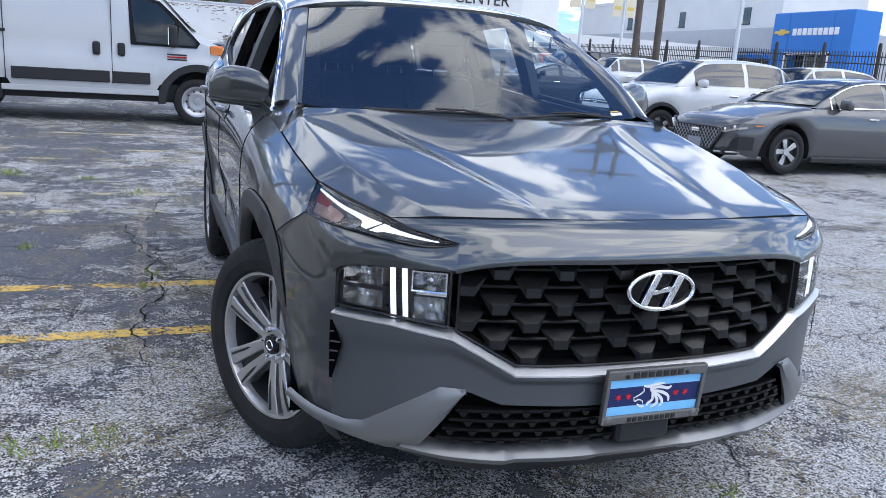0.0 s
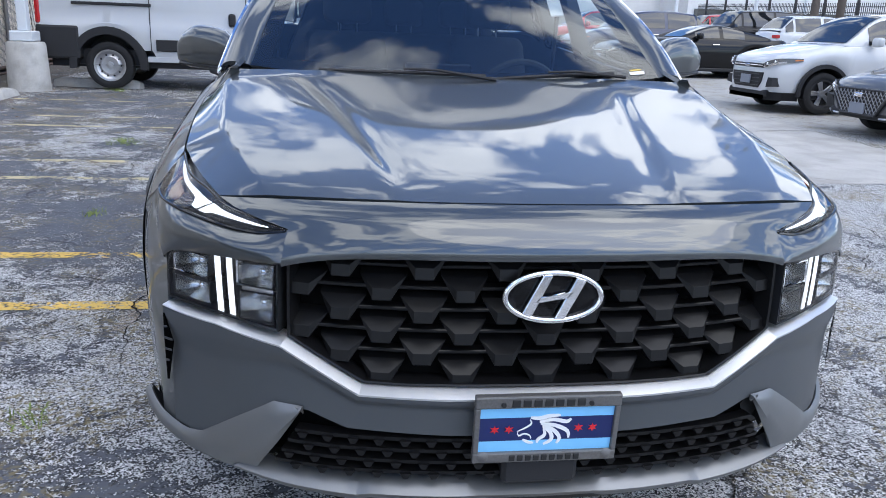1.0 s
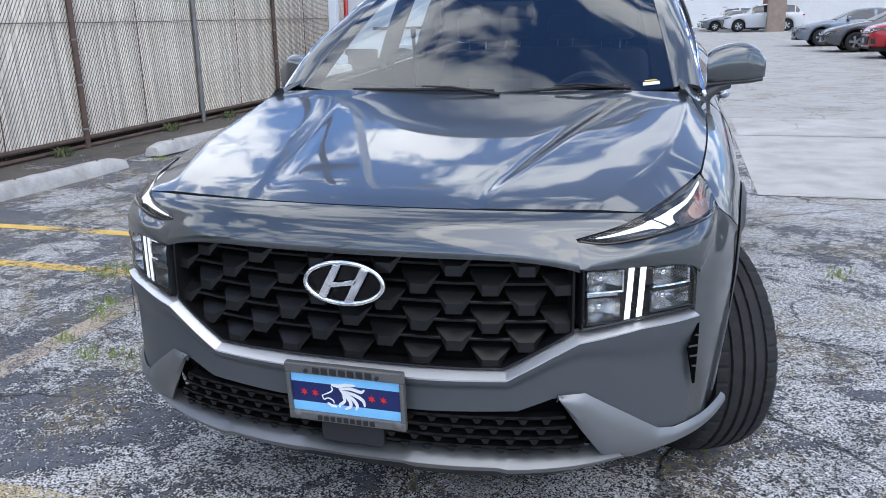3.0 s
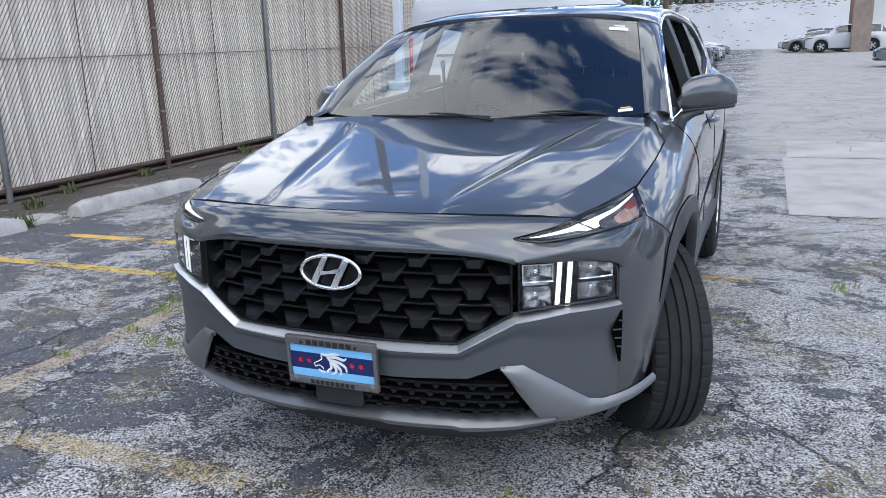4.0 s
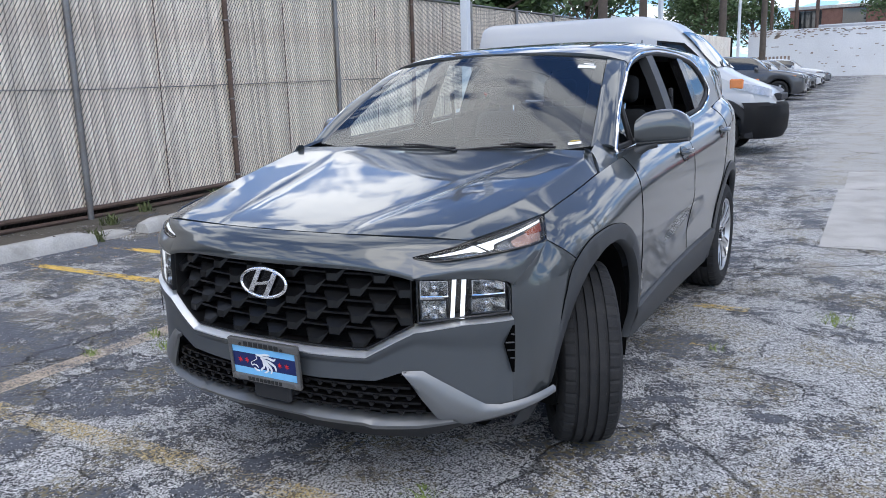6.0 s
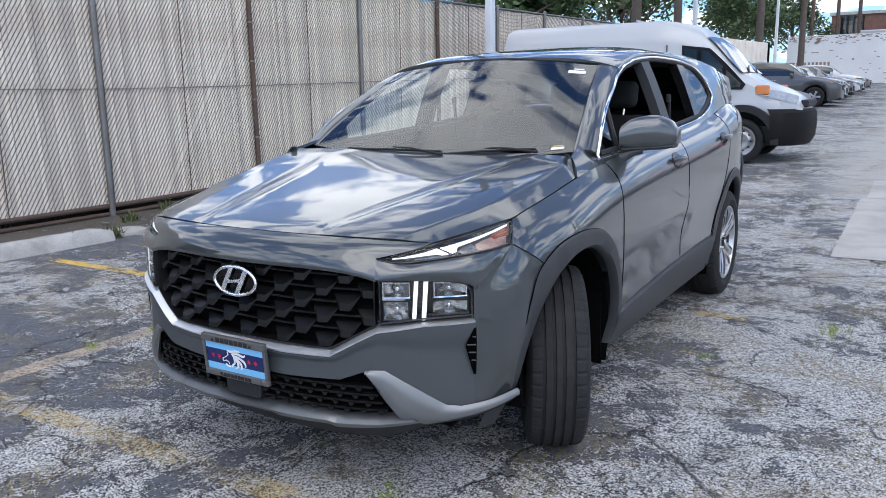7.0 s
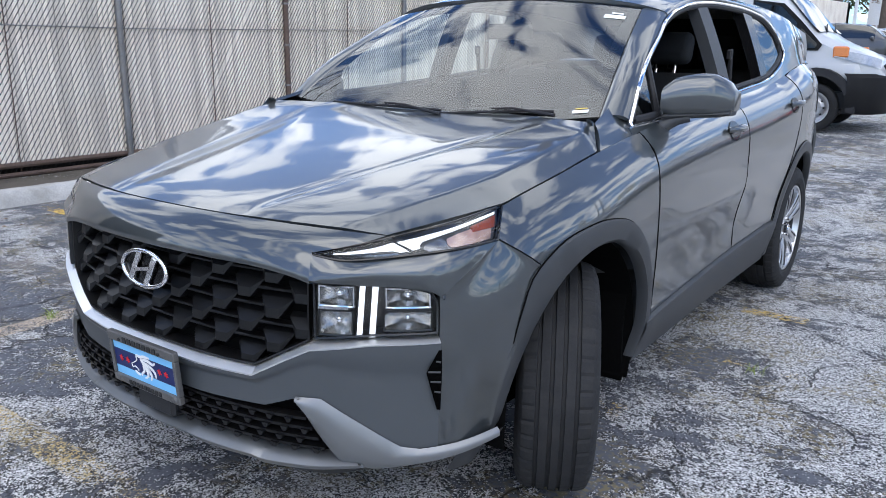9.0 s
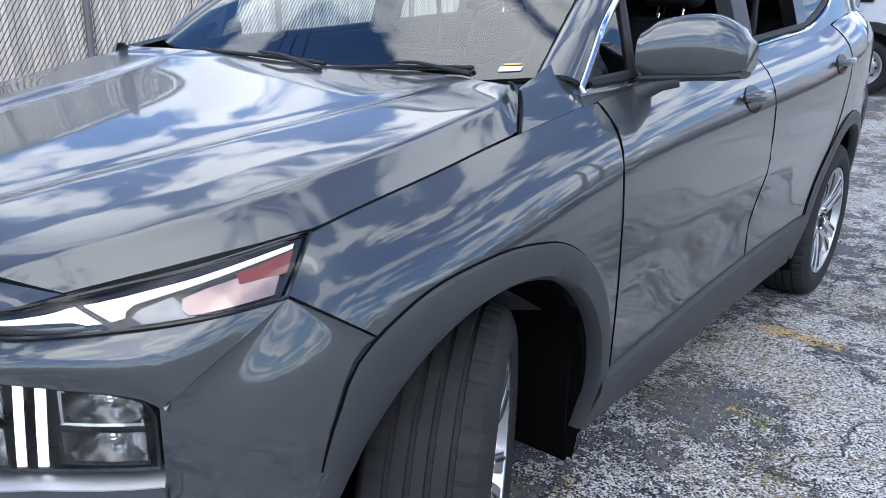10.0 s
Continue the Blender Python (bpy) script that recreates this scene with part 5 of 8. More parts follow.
def nose(q, z, off=0.0):
    """A point of the front, off metres proud of it."""
    x, y = plan(q)
    x2, y2 = plan(q + 0.004)
    x1, y1 = plan(q - 0.004)
    tx, ty = x2 - x1, y2 - y1
    k = math.hypot(tx, ty) or 1.0
    nx, ny = ty / k, -tx / k
    d = smooth_table(z, [0.16, 0.25, 0.30, 0.36, 0.42, 0.58, 0.70, 0.83, 0.87, 0.90, 0.93, 0.965, 1.0], [0.10, 0.055, 0.026, 0.004, 0.0, 0.0, 0.0, 0.004, 0.014, 0.034, 0.060, 0.092, 0.13])
    return Vector((x + nx * (off - d), y + ny * (off - d), z))


def nose_patch(low, high, n, off=0.0, offs=None):
    """Ruled in (x-like q, z) between two equally long lists on the front."""
    out = []
    for a, b in zip(low, high):
        row = []
        for j in range(n + 1):
            f = j / n
            o = off if offs is None else float(np.interp(f, np.linspace(0, 1, len(offs)), offs))
            row.append(nose(a[0] + (b[0] - a[0]) * f, a[1] + (b[1] - a[1]) * f, o))
        out.append(row)
    return out


# -- bonnet --
def bonnet_point(u, v, lift=0.0):
    """u from -1 to 1 across, v from 0 at the nose to 1 at the cowl."""
    edge_v = [0.0, 0.10, 0.25, 0.40, 0.70, 0.93, 1.0]
    ex = smooth_table(v, edge_v, [0.690, 0.717, 0.764, 0.806, 0.824, 0.830, 0.781])
    ey = smooth_table(v, edge_v, [-0.697, -0.640, -0.520, -0.372, -0.05, 0.176, 0.262])
    ez = smooth_table(v, edge_v, [0.944, 0.953, 0.969, 0.987, 1.045, 1.080, 1.160])
    cy = smooth_table(v, [0, 0.25, 0.5, 0.75, 1.0], [-0.835, -0.56, -0.22, 0.12, 0.42])
    cz = smooth_table(v, [0, 0.06, 0.25, 0.5, 0.75, 1.0], [0.962, 0.978, 1.014, 1.064, 1.111, 1.157])
    if 0.38 <= v <= 0.95:
        k = min(1.0, (v - 0.38) / 0.04) * min(1.0, (0.95 - v) / 0.03)
        ex += (flank(ey, seam_z(ey)) - 0.0015 - ex) * k
        ez += (seam_z(ey) - ez) * k
    a = abs(u)
    x = ex * u
    y = cy + (ey - cy) * a ** 2.2
    # gently domed top, folded down along a crease near the side border
    ac = 0.845 + 0.09 * v
    dc = 0.42 - 0.28 * v
    drop = dc * (a / ac) ** 2.3 if a < ac else dc + (1 - dc) * (a - ac) / (1 - ac)
    z = cz + (ez - cz) * drop
    # the raised middle with its two creases
    xc = 0.30 + 0.29 * v ** 1.2
    z += 0.009 * (1 / (1 + math.exp(-(abs(x) - xc) / 0.007)) - 0.5) * math.sin(math.pi * min(1, max(0.0, 0.05 + v * 0.93))) * (1 if abs(x) < xc + 0.2 else max(0, 1 - (abs(x) - xc - 0.2) / 0.15))
    z -= 0.003 * math.exp(-((abs(x) - xc + 0.03) / 0.03) ** 2) * math.sin(math.pi * v)
    return Vector((x, y, z + lift))


us = [-1 + 2 * i / 150 for i in range(151)]
grid = [[bonnet_point(u, j / 44) for j in range(45)] for u in us]
bm = bm_new()
add_sheet(bm, grid, 0.016, Vector((0, 0, 0.5)))
part("bonnet", bm, PAINT, car, smooth=True, angle=40)

# -- nose panel over the grille --
C_T, C_M, C_B = Vector((0, -0.8385, 0.9595)), Vector((0, -0.905, 0.935)), Vector((0, -0.920, 0.868))
EDGE = [(0.689, -0.699, 0.942), (0.655, -0.737, 0.928), (0.60, -0.777, 0.912), (0.540, -0.810, 0.898), (0.548, -0.824, 0.868), (0.5545, -0.838, 0.834)]
grid = []
for i in range(61):
    u = -1 + i / 30
    a = abs(u)
    row = []
    for j in range(16):
        f = j / 15
        C = C_T * (1 - f) ** 2 + C_M * 2 * f * (1 - f) + C_B * f * f
        e = Vector(tuple(np.interp(f * 5, range(6), [p[k] for p in EDGE]) for k in range(3)))
        row.append(Vector((e.x * u, C.y + (e.y - C.y) * a ** 2.3, C.z + (e.z - C.z) * a ** (2.6 + 3.2 * f))))
    bot = row[-1]
    row.append(bot + Vector((0, 0.004, -0.010)))
    row.append(bot + Vector((0, 0.03, -0.014)))
    grid.append(row)
bm = bm_new()
add_sheet(bm, grid, 0.01)
part("nose_panel", bm, PAINT, car, smooth=True, angle=50)

# -- slim upper lamps --
LT = [(0.538, -0.806, 0.897), (0.598, -0.772, 0.911), (0.655, -0.734, 0.925), (0.692, -0.700, 0.937), (0.724, -0.636, 0.946), (0.779, -0.535, 0.962), (0.820, -0.368, 0.984)]
LB = [(0.546, -0.808, 0.892), (0.61, -0.776, 0.882), (0.69, -0.735, 0.891), (0.765, -0.670, 0.901), (0.815, -0.610, 0.907), (0.848, -0.54, 0.911), (0.866, -0.460, 0.914)]
lt, lb = [Vector(p) for p in spline(LT, 33)], [Vector(p) for p in spline(LB, 33)]


def lamp_point(i, f, inset=0.0):
    a, b = lt[i], lb[i]
    p = b + (a - b) * f
    bulge = 4 * f * (1 - f) * 0.005
    # the lens faces forward at its tip and sideways at its outer end
    n = Vector((0.35 + 0.55 * i / 32, -0.88 + 0.62 * i / 32, 0.28)).normalized()
    return p + n * (bulge - inset)


for s in (1, -1):
    lamp = new("upper_lamp"); lamp.parent = car
    bm = bm_new()
    g = [[lamp_point(i, f, 0.022) for f in (-0.04, 0.5, 1.04)] for i in range(33)]
    add_sheet(bm, g if s == 1 else [[flip(p) for p in r] for r in g], 0.02)
    part("housing", bm, LAMP_BLACK, lamp, smooth=True)
    # lit guide: a wedge from the tip, a notch, then a stroke that thins out; smoky bowl and pale marker below it
    for nm, m_, inset, at, lows, highs in (
            ("light_guide", DRL, 0.010, (4, 12, 14, 14.2, 15.7), (0.47, 0.40, 0.34, 0.22, 0.22), (0.58, 0.66, 0.70, 0.72, 0.74)),
            ("light_guide", DRL, 0.010, (16.6, 18.2, 19, 20.5, 25.7, 31), (0.24, 0.30, 0.44, 0.57, 0.70, 0.82), (0.74, 0.73, 0.74, 0.74, 0.80, 0.88)),
            ("marker", LAMP_PALE, 0.015, (23, 24, 26, 30.6), (0.10, 0.08, 0.08, 0.08), (0.24, 0.46, 0.55, 0.62)),
            ("marker", LAMP_DEEP, 0.014, (28, 31.2), (0.46, 0.40), (0.66, 0.76)),
            ("bowl", SMOKY, 0.017, (18.5, 20, 23.5), (0.06, 0.05, 0.05), (0.24, 0.40, 0.54)),
            ("bowl", SMOKY, 0.017, (4, 14), (0.08, 0.06), (0.30, 0.22))):
        bm = bm_new()
        g = []
        n_ = int((at[-1] - at[0]) * 3) + 1
        for t_ in range(n_ + 1):
            i = at[0] + (at[-1] - at[0]) * t_ / n_
            f0, f1 = lerp_table(i, at, lows), lerp_table(i, at, highs)
            i_ = min(int(i), 31)
            w_ = i - i_
            g.append([lamp_point(i_, f0 + (f1 - f0) * k / 2, inset) * (1 - w_) + lamp_point(i_ + 1, f0 + (f1 - f0) * k / 2, inset) * w_ for k in range(3)])
        add_sheet(bm, g if s == 1 else [[flip(p) for p in r] for r in g], 0.004)
        part(nm, bm, m_, lamp, smooth=True)
    bm = bm_new()
    g = [[lamp_point(i, k / 6) for k in range(7)] for i in range(33)]
    add_sheet(bm, g if s == 1 else [[flip(p) for p in r] for r in g], 0.006)
    part("lens", bm, LENS, lamp, smooth=True)
    bm = bm_new()
    loop = [lamp_point(i, 0, 0.0) for i in range(33)] + [lamp_point(32 - i, 1, 0.0) for i in range(33)]
    loop = loop + [loop[0]]
    add_tube(bm, [p if s == 1 else flip(p) for p in loop], 0.0035, 6)
    part("seal", bm, GLOSS_BLACK, lamp, smooth=True)

# -- painted band under the slim lamps, over the lamp boxes --
BOX_T = [(0.566, 0.835), (0.64, 0.836), (0.72, 0.834), (0.80, 0.830), (0.86, 0.820), (0.895, 0.800)]
bt = [nose(q, z, 0.006) for q, z in spline(BOX_T, 25)]
lb2 = [lb[int(round(i * 32 / 24))] + Vector((0, 0, -0.004)) for i in range(25)]
grid = []
for i in range(25):
    a, b = bt[i], lb2[i]
    # slide the outer end round the corner
    row = []
    for j in range(9):
        f = j / 8
        p = a + (b - a) * f
        n = Vector((0.6, -0.75, 0.1)).normalized()
        row.append(p + n * (4 * f * (1 - f) * 0.014 * min(1.0, i / 7)))
    if i < 6:
        for j in range(9):
            f = j / 8
            e = Vector(tuple(lerp_table(f, (0.0, 0.53, 1.0), k_) for k_ in ((0.5545, 0.548, 0.540), (-0.838, -0.824, -0.810), (0.834, 0.868, 0.897))))
            if i == 0:
                brow_shift = brow_shift + [e - row[j]] if j else [e - row[j]]
            row[j] = row[j] + brow_shift[j] * (1 - i / 6)
    if i == 0:
        grid.append([p + Vector((-0.006, 0.0, 0.0)) + Vector((0, 0.0035, 0)) for p in [a + Vector((0, 0.02, -0.012)), a + Vector((0.0, 0.003, -0.008))] + row])
    grid.append([a + Vector((0, 0.02, -0.012)), a + Vector((0.0, 0.003, -0.008))] + row)
skin("lamp_brow", grid, PAINT, angle=45)

# -- bumper corner: from the lamp box round to the arch --
ARCH_R = 0.50


def arch_y(z, r=ARCH_R, wy=0.0):
    return wy - math.sqrt(max(r * r - (z - 0.375) ** 2, 0.0))


Z_ROWS = [0.385, 0.44, 0.48, 0.52, 0.56, 0.60, 0.65, 0.69, 0.72, 0.76, 0.785, 0.80, 0.825, 0.85, 0.875, 0.90, 0.911]
grid = []
for z in Z_ROWS:
    if z <= 0.785:
        yr = arch_y(z)
    else:
        yr = float(np.interp(z, [0.7895, 0.913], [-0.2846, -0.460]))
    if z <= 0.80:
        q0 = 0.889 if z > 0.66 else 0.889
    else:
        q0 = None
    pts = []
    for k in range(15):
        f = k / 14
        if q0 is not None:
            x0, y0_ = plan(q0)
        else:
            # outer border of the brow
            fz = (z - 0.80) / 0.111
            pb = bt[24] + (lb2[24] - bt[24]) * fz + Vector((0.6, -0.75, 0.1)).normalized() * (4 * fz * (1 - fz) * 0.014)
            x0, y0_ = pb.x, pb.y
        y = y0_ + (yr - y0_) * f
        if q0 is not None:
            q = q0 + (q_at_y(yr) - q0) * f
            a = nose(q, z)
            b = S(a.y, z)
            w_ = min(1.0, max(0.0, (f - 0.35) / 0.5))
            p = Vector((a.x + (max(a.x, b.x) * 0.5 + b.x * 0.5 - a.x) * w_, a.y, z))
        else:
            b = S(y, z)
            p = Vector((x0 + (b.x - x0) * min(1.0, f * 1.25) ** 0.8, y, z))
        pts.append(p)
    grid.append(pts)
skin("bumper_corner", relax(grid, 12), PAINT, angle=50)

# -- bumper face below the strip --
BU = knots([(0.0, 0.554), (0.20, 0.554), (0.394, 0.558), (0.495, 0.616), (0.563, 0.651), (0.72, 0.674), (0.889, 0.679)], 4)
BL = knots([(0.0, 0.466), (0.20, 0.467), (0.42, 0.476), (0.505, 0.508), (0.585, 0.516), (0.80, 0.384), (0.889, 0.388)], 4)
grid = nose_patch(BL, BU, 16, offs=[0.0] * 12 + [0.003, 0.008, 0.012, 0.014, 0.0145])
grid = [[flip(p) for p in row] for row in grid[:0:-1]] + grid
bm = bm_new()
add_sheet(bm, grid, 0.03)
part("bumper_face", bm, mk("bumper_grey", (0.080, 0.087, 0.094), 0.38, metal=0.3, var=0.05, fine=600), car, smooth=True, angle=30)

# side vents in the bumper
for s in (1, -1):
    vent = new("side_vent"); vent.parent = car
    bm = bm_new()
    a = [nose(q, z, 0.014) for q, z in ((0.884, 0.662), (0.853, 0.602), (0.880, 0.500), (0.890, 0.498), (0.893, 0.60), (0.892, 0.662))]
    if s == -1:
        a = [flip(p) for p in a]
    bm.faces.new([bm.verts.new(p) for p in a])
    bmesh.ops.solidify(bm, geom=bm.faces[:], thickness=0.03)
    part("recess", bm, LINER, vent)
    for z, qa in ((0.632, 0.872), (0.605, 0.852), (0.578, 0.858), (0.55, 0.868)):
        bm = bm_new()
        p0, p1 = nose(qa + 0.006, z, 0.015), nose(0.889, z - 0.003, 0.015)
        if s == -1:
            p0, p1 = flip(p0), flip(p1)
        add_tube(bm, [p0, p1], 0.0026, 6)
        part("fin", bm, CLAD, vent)

# -- satin strip under grille and lamps --
SU = knots([(0.0, 0.580), (0.20, 0.580), (0.39, 0.582), (0.49, 0.638), (0.556, 0.672), (0.72, 0.692), (0.889, 0.694)], 4)
SL = knots([(0.0, 0.555), (0.20, 0.555), (0.394, 0.559), (0.495, 0.617), (0.563, 0.652), (0.72, 0.675), (0.889, 0.680)], 4)
grid = nose_patch(SL, SU, 5, offs=[0.015, 0.016, 0.007, -0.003, -0.014, -0.034])
grid = [[flip(p) for p in row] for row in grid[:0:-1]] + grid
bm = bm_new()
add_sheet(bm, grid, 0.012)
part("chin_strip", bm, SATIN_LIT, car, "satin silver strip", smooth=True, angle=16)

# -- lower grille --
low_grille = new("lower_grille"); low_grille.parent = car
lo = [(-0.62 + 1.24 * i / 40, 0.325) for i in range(41)]
hi = [(-0.54 + 1.08 * i / 40, 0.510) for i in range(41)]
bm = bm_new()
add_sheet(bm, nose_patch(lo, hi, 2, -0.055), 0.0)
part("backing", bm, LINER, low_grille)
for k, z in enumerate((0.454, 0.427, 0.400, 0.373)):
    w_ = 0.505 + (0.51 - z) * 0.62
    bm = bm_new()
    g = [[nose(-w_ + 2 * w_ * i / 40, z + dz_, o) for dz_, o in ((-0.004, -0.03), (-0.004, -0.004), (0.004, -0.004), (0.006, -0.03))] for i in range(41)]
    add_sheet(bm, g, 0.0)
    part("bar", bm, GRILLE_BLACK, low_grille, smooth=True)
nub = bm_new()
add_box(nub, (-0.012, -0.006, -0.006), (0.012, 0.012, 0.006))
for v in nub.verts:
    if v.co.z < 0:
        v.co.x *= 0.4
nub_me = finish("nub", nub, GRILLE_BLACK)
for k, z in enumerate((0.447, 0.420, 0.393, 0.367)):
    w_ = 0.495 + (0.51 - z) * 0.62
    for i in range(19):
        q = -w_ + 0.03 * (k % 2) + 2 * w_ * (i + 0.25) / 19
        if abs(q) < w_:
            ob = new("nub", nub_me); ob.parent = low_grille
            ob.matrix_local = Matrix.Translation(nose(q, z, -0.002)) @ Matrix.Rotation(math.atan2(0.35 * q, 1), 4, "Z")
box("plate_bracket", (-0.085, -0.930, 0.352), (0.085, -0.86, 0.47), PLASTIC, car, bevel=0.01)

# -- satin skirts and lip --
KU = knots([(0.517, 0.518), (0.585, 0.520), (0.70, 0.450), (0.79, 0.394), (0.84, 0.386), (0.94, 0.394), (1.06, 0.412)], 5)
KL = knots([(0.520, 0.508), (0.572, 0.430), (0.632, 0.348), (0.72, 0.322), (0.82, 0.338), (0.93, 0.356), (1.06, 0.385)], 5)
skin("skirt_trim", nose_patch(KL, KU, 5, offs=[0.008, 0.018, 0.018, 0.017, 0.014, 0.004]), SATIN_SHADED, label="satin silver bumper corner trim", angle=35)
PU = knots([(0.0, 0.346), (0.13, 0.346), (0.16, 0.352), (0.37, 0.350), (0.40, 0.346), (0.56, 0.352), (0.665, 0.360)], 5)
PL = knots([(0.0, 0.304), (0.13, 0.304), (0.16, 0.292), (0.37, 0.298), (0.40, 0.287), (0.56, 0.302), (0.70, 0.328)], 5)
grid = nose_patch(PL, PU, 6, offs=[0.000, 0.018, 0.022, 0.022, 0.008, -0.008, -0.035])
grid = [[flip(p) for p in row] for row in grid[:0:-1]] + grid
bm = bm_new()
add_sheet(bm, grid, 0.012)
part("front_lip", bm, SATIN_SHADED, car, "satin silver lip", smooth=True, angle=16)
VU = knots([(0.0, 0.318), (0.30, 0.312), (0.56, 0.310), (0.66, 0.34), (0.76, 0.345), (0.90, 0.362), (1.09, 0.400)], 5)
VL = knots([(0.0, 0.20), (0.30, 0.20), (0.56, 0.215), (0.66, 0.245), (0.76, 0.278), (0.90, 0.288), (1.09, 0.315)], 5)
grid = nose_patch(VL, VU, 4, offs=[-0.075, -0.045, -0.028, -0.014, -0.002])
grid = [[flip(p) for p in row] for row in grid[:0:-1]] + grid
bm = bm_new()
add_sheet(bm, grid, 0.0)
part("valance", bm, PLASTIC, car, smooth=True)

# -- main grille --
grille = new("grille"); grille.parent = car


def grille_half_width(z):
    return lerp_table(z, [0.575, 0.675, 0.832, 0.870], [0.40, 0.558, 0.552, 0.44])


bm = bm_new()
lo = [(-0.57 + 1.14 * i / 40, 0.565) for i in range(41)]
hi = [(-0.57 + 1.14 * i / 40, 0.882) for i in range(41)]
add_sheet(bm, nose_patch(lo, hi, 4, -0.075), 0.0)
part("backing", bm, LINER, grille)
outline = [(-0.39, 0.581), (-0.30, 0.579), (0.30, 0.579), (0.39, 0.581), (0.49, 0.636), (0.556, 0.672), (0.556, 0.834), (0.52, 0.846), (0.46, 0.861), (0.36, 0.867), (0.0, 0.869), (-0.36, 0.867), (-0.46, 0.861), (-0.52, 0.846), (-0.556, 0.834), (-0.556, 0.672), (-0.49, 0.636), (-0.39, 0.581)]
bm = bm_new()
ring = knots(outline, 5)
g = [[nose(q, z, -0.075), nose(q, z, -0.008), nose(q * 0.99, 0.722 + (z - 0.722) * 0.975, -0.010), nose(q * 0.985, 0.722 + (z - 0.722) * 0.965, -0.05)] for q, z in ring]
add_sheet(bm, g, 0.0)
part("surround", bm, GRILLE_BLACK, grille, smooth=True)
# lattice of anvil-shaped studs, staggered by half a row, with thin blades in the gaps
CP, RP = 0.0885, 0.094


def add_stud(bm):
    """Wide thin shoulders above, a short narrow foot below, the middle face tipped to the sky."""
    hw_, ft = CP * 0.56, CP * 0.215
    # rows: back ledge, shoulder line, top of the tab, foot of the tab, underside
    pts = [(hw_, 0.030, 0.050), (hw_, 0.022, 0.030), (ft, -0.001, 0.002), (ft, -0.025, -0.001), (ft * 0.96, -0.028, 0.004), (ft * 0.96, -0.025, 0.050)]
    L = [bm.verts.new((-x, o, z)) for x, z, o in pts]
    R_ = [bm.verts.new((x, o, z)) for x, z, o in pts]
    for i in range(5):
        bm.faces.new((L[i], L[i + 1], R_[i + 1], R_[i]))
    for V_ in (L, R_):
        bm.faces.new((V_[1], V_[2], V_[3]))
        bm.faces.new((V_[1], V_[3], V_[4]))
        bm.faces.new((V_[0], V_[1], V_[4], V_[5]))


stud_bm = bm_new(); add_stud(stud_bm)
stud_me = finish("stud", stud_bm, GRILLE_BLACK)
blade_bm = bm_new(); add_box(blade_bm, (-CP * 0.62, -0.004, -0.004), (CP * 0.62, 0.03, 0.004), None, 0.002)
blade_me = finish("blade", blade_bm, GRILLE_BLACK)
for c in range(-7, 8):
    q = c * CP
    for k in range(-1, 5):
        z = 0.600 + k * RP + (RP / 2 if c % 2 else 0.0)
        if z - 0.034 < 0.556 or z + 0.02 > 0.890:
            continue
        if abs(q) > grille_half_width(min(max(z, 0.575), 0.87)) - 0.012:
            continue
        yaw = math.atan2(plan(q + 0.02)[1] - plan(q - 0.02)[1], plan(q + 0.02)[0] - plan(q - 0.02)[0])
        ob = new("stud", stud_me); ob.parent = grille
        ob.matrix_local = Matrix.Translation(nose(q, z, -0.020)) @ Matrix.Rotation(yaw, 4, "Z")
        zb = z + 0.046
        if abs(q) < grille_half_width(min(zb, 0.87)) - 0.05 and zb < 0.862:
            ob = new("blade", blade_me); ob.parent = grille
            ob.matrix_local = Matrix.Translation(nose(q, zb, -0.040)) @ Matrix.Rotation(yaw, 4, "Z")

# badge: oval ring with a slanting double stroke
badge = new("badge"); badge.parent = car
badge.matrix_local = Matrix.Translation((0.0, -0.926, 0.787)) @ pose(0, 0, 0, -4, 0, 0)
bm = bm_new()
rings = []
for i in range(56):
    a = i * math.tau / 56
    ring = []
    for k in range(8):
        b = k * math.tau / 8
        rr = 0.0068 * math.cos(b)
        ring.append(bm.verts.new(((0.101 + rr) * math.cos(a), 0.007 * math.sin(b), (0.0505 + rr) * math.sin(a))))
    rings.append(ring)
for i in range(56):
    q_, w_ = rings[i], rings[(i + 1) % 56]
    for k in range(8):
        bm.faces.new((q_[k], q_[(k + 1) % 8], w_[(k + 1) % 8], w_[k]))
part("ring", bm, CHROME, badge, smooth=True, angle=80)
for poly in ([(-0.066, -0.034), (-0.046, -0.041), (-0.004, 0.046), (-0.024, 0.046)], [(0.002, -0.046), (0.024, -0.046), (0.066, 0.034), (0.046, 0.041)], [(-0.046, -0.012), (-0.030, 0.002), (0.000, 0.002), (0.026, 0.010), (0.046, 0.014), (0.030, -0.003), (0.000, -0.003), (-0.026, -0.010)]):
    bm = bm_new()
    add_prism(bm, poly, -0.009)
    bmesh.ops.bevel(bm, geom=bm.edges[:], offset=0.002, segments=2, affect="EDGES")
    part("stroke", bm, CHROME, badge, smooth=True)
bm = bm_new()
vs = [bm.verts.new((0.10 * math.cos(i * math.tau / 40), 0.004, 0.05 * math.sin(i * math.tau / 40))) for i in range(40)]
bm.faces.new(vs)
bmesh.ops.solidify(bm, geom=bm.faces[:], thickness=0.004)
part("backing", bm, GLOSS_BLACK, badge)

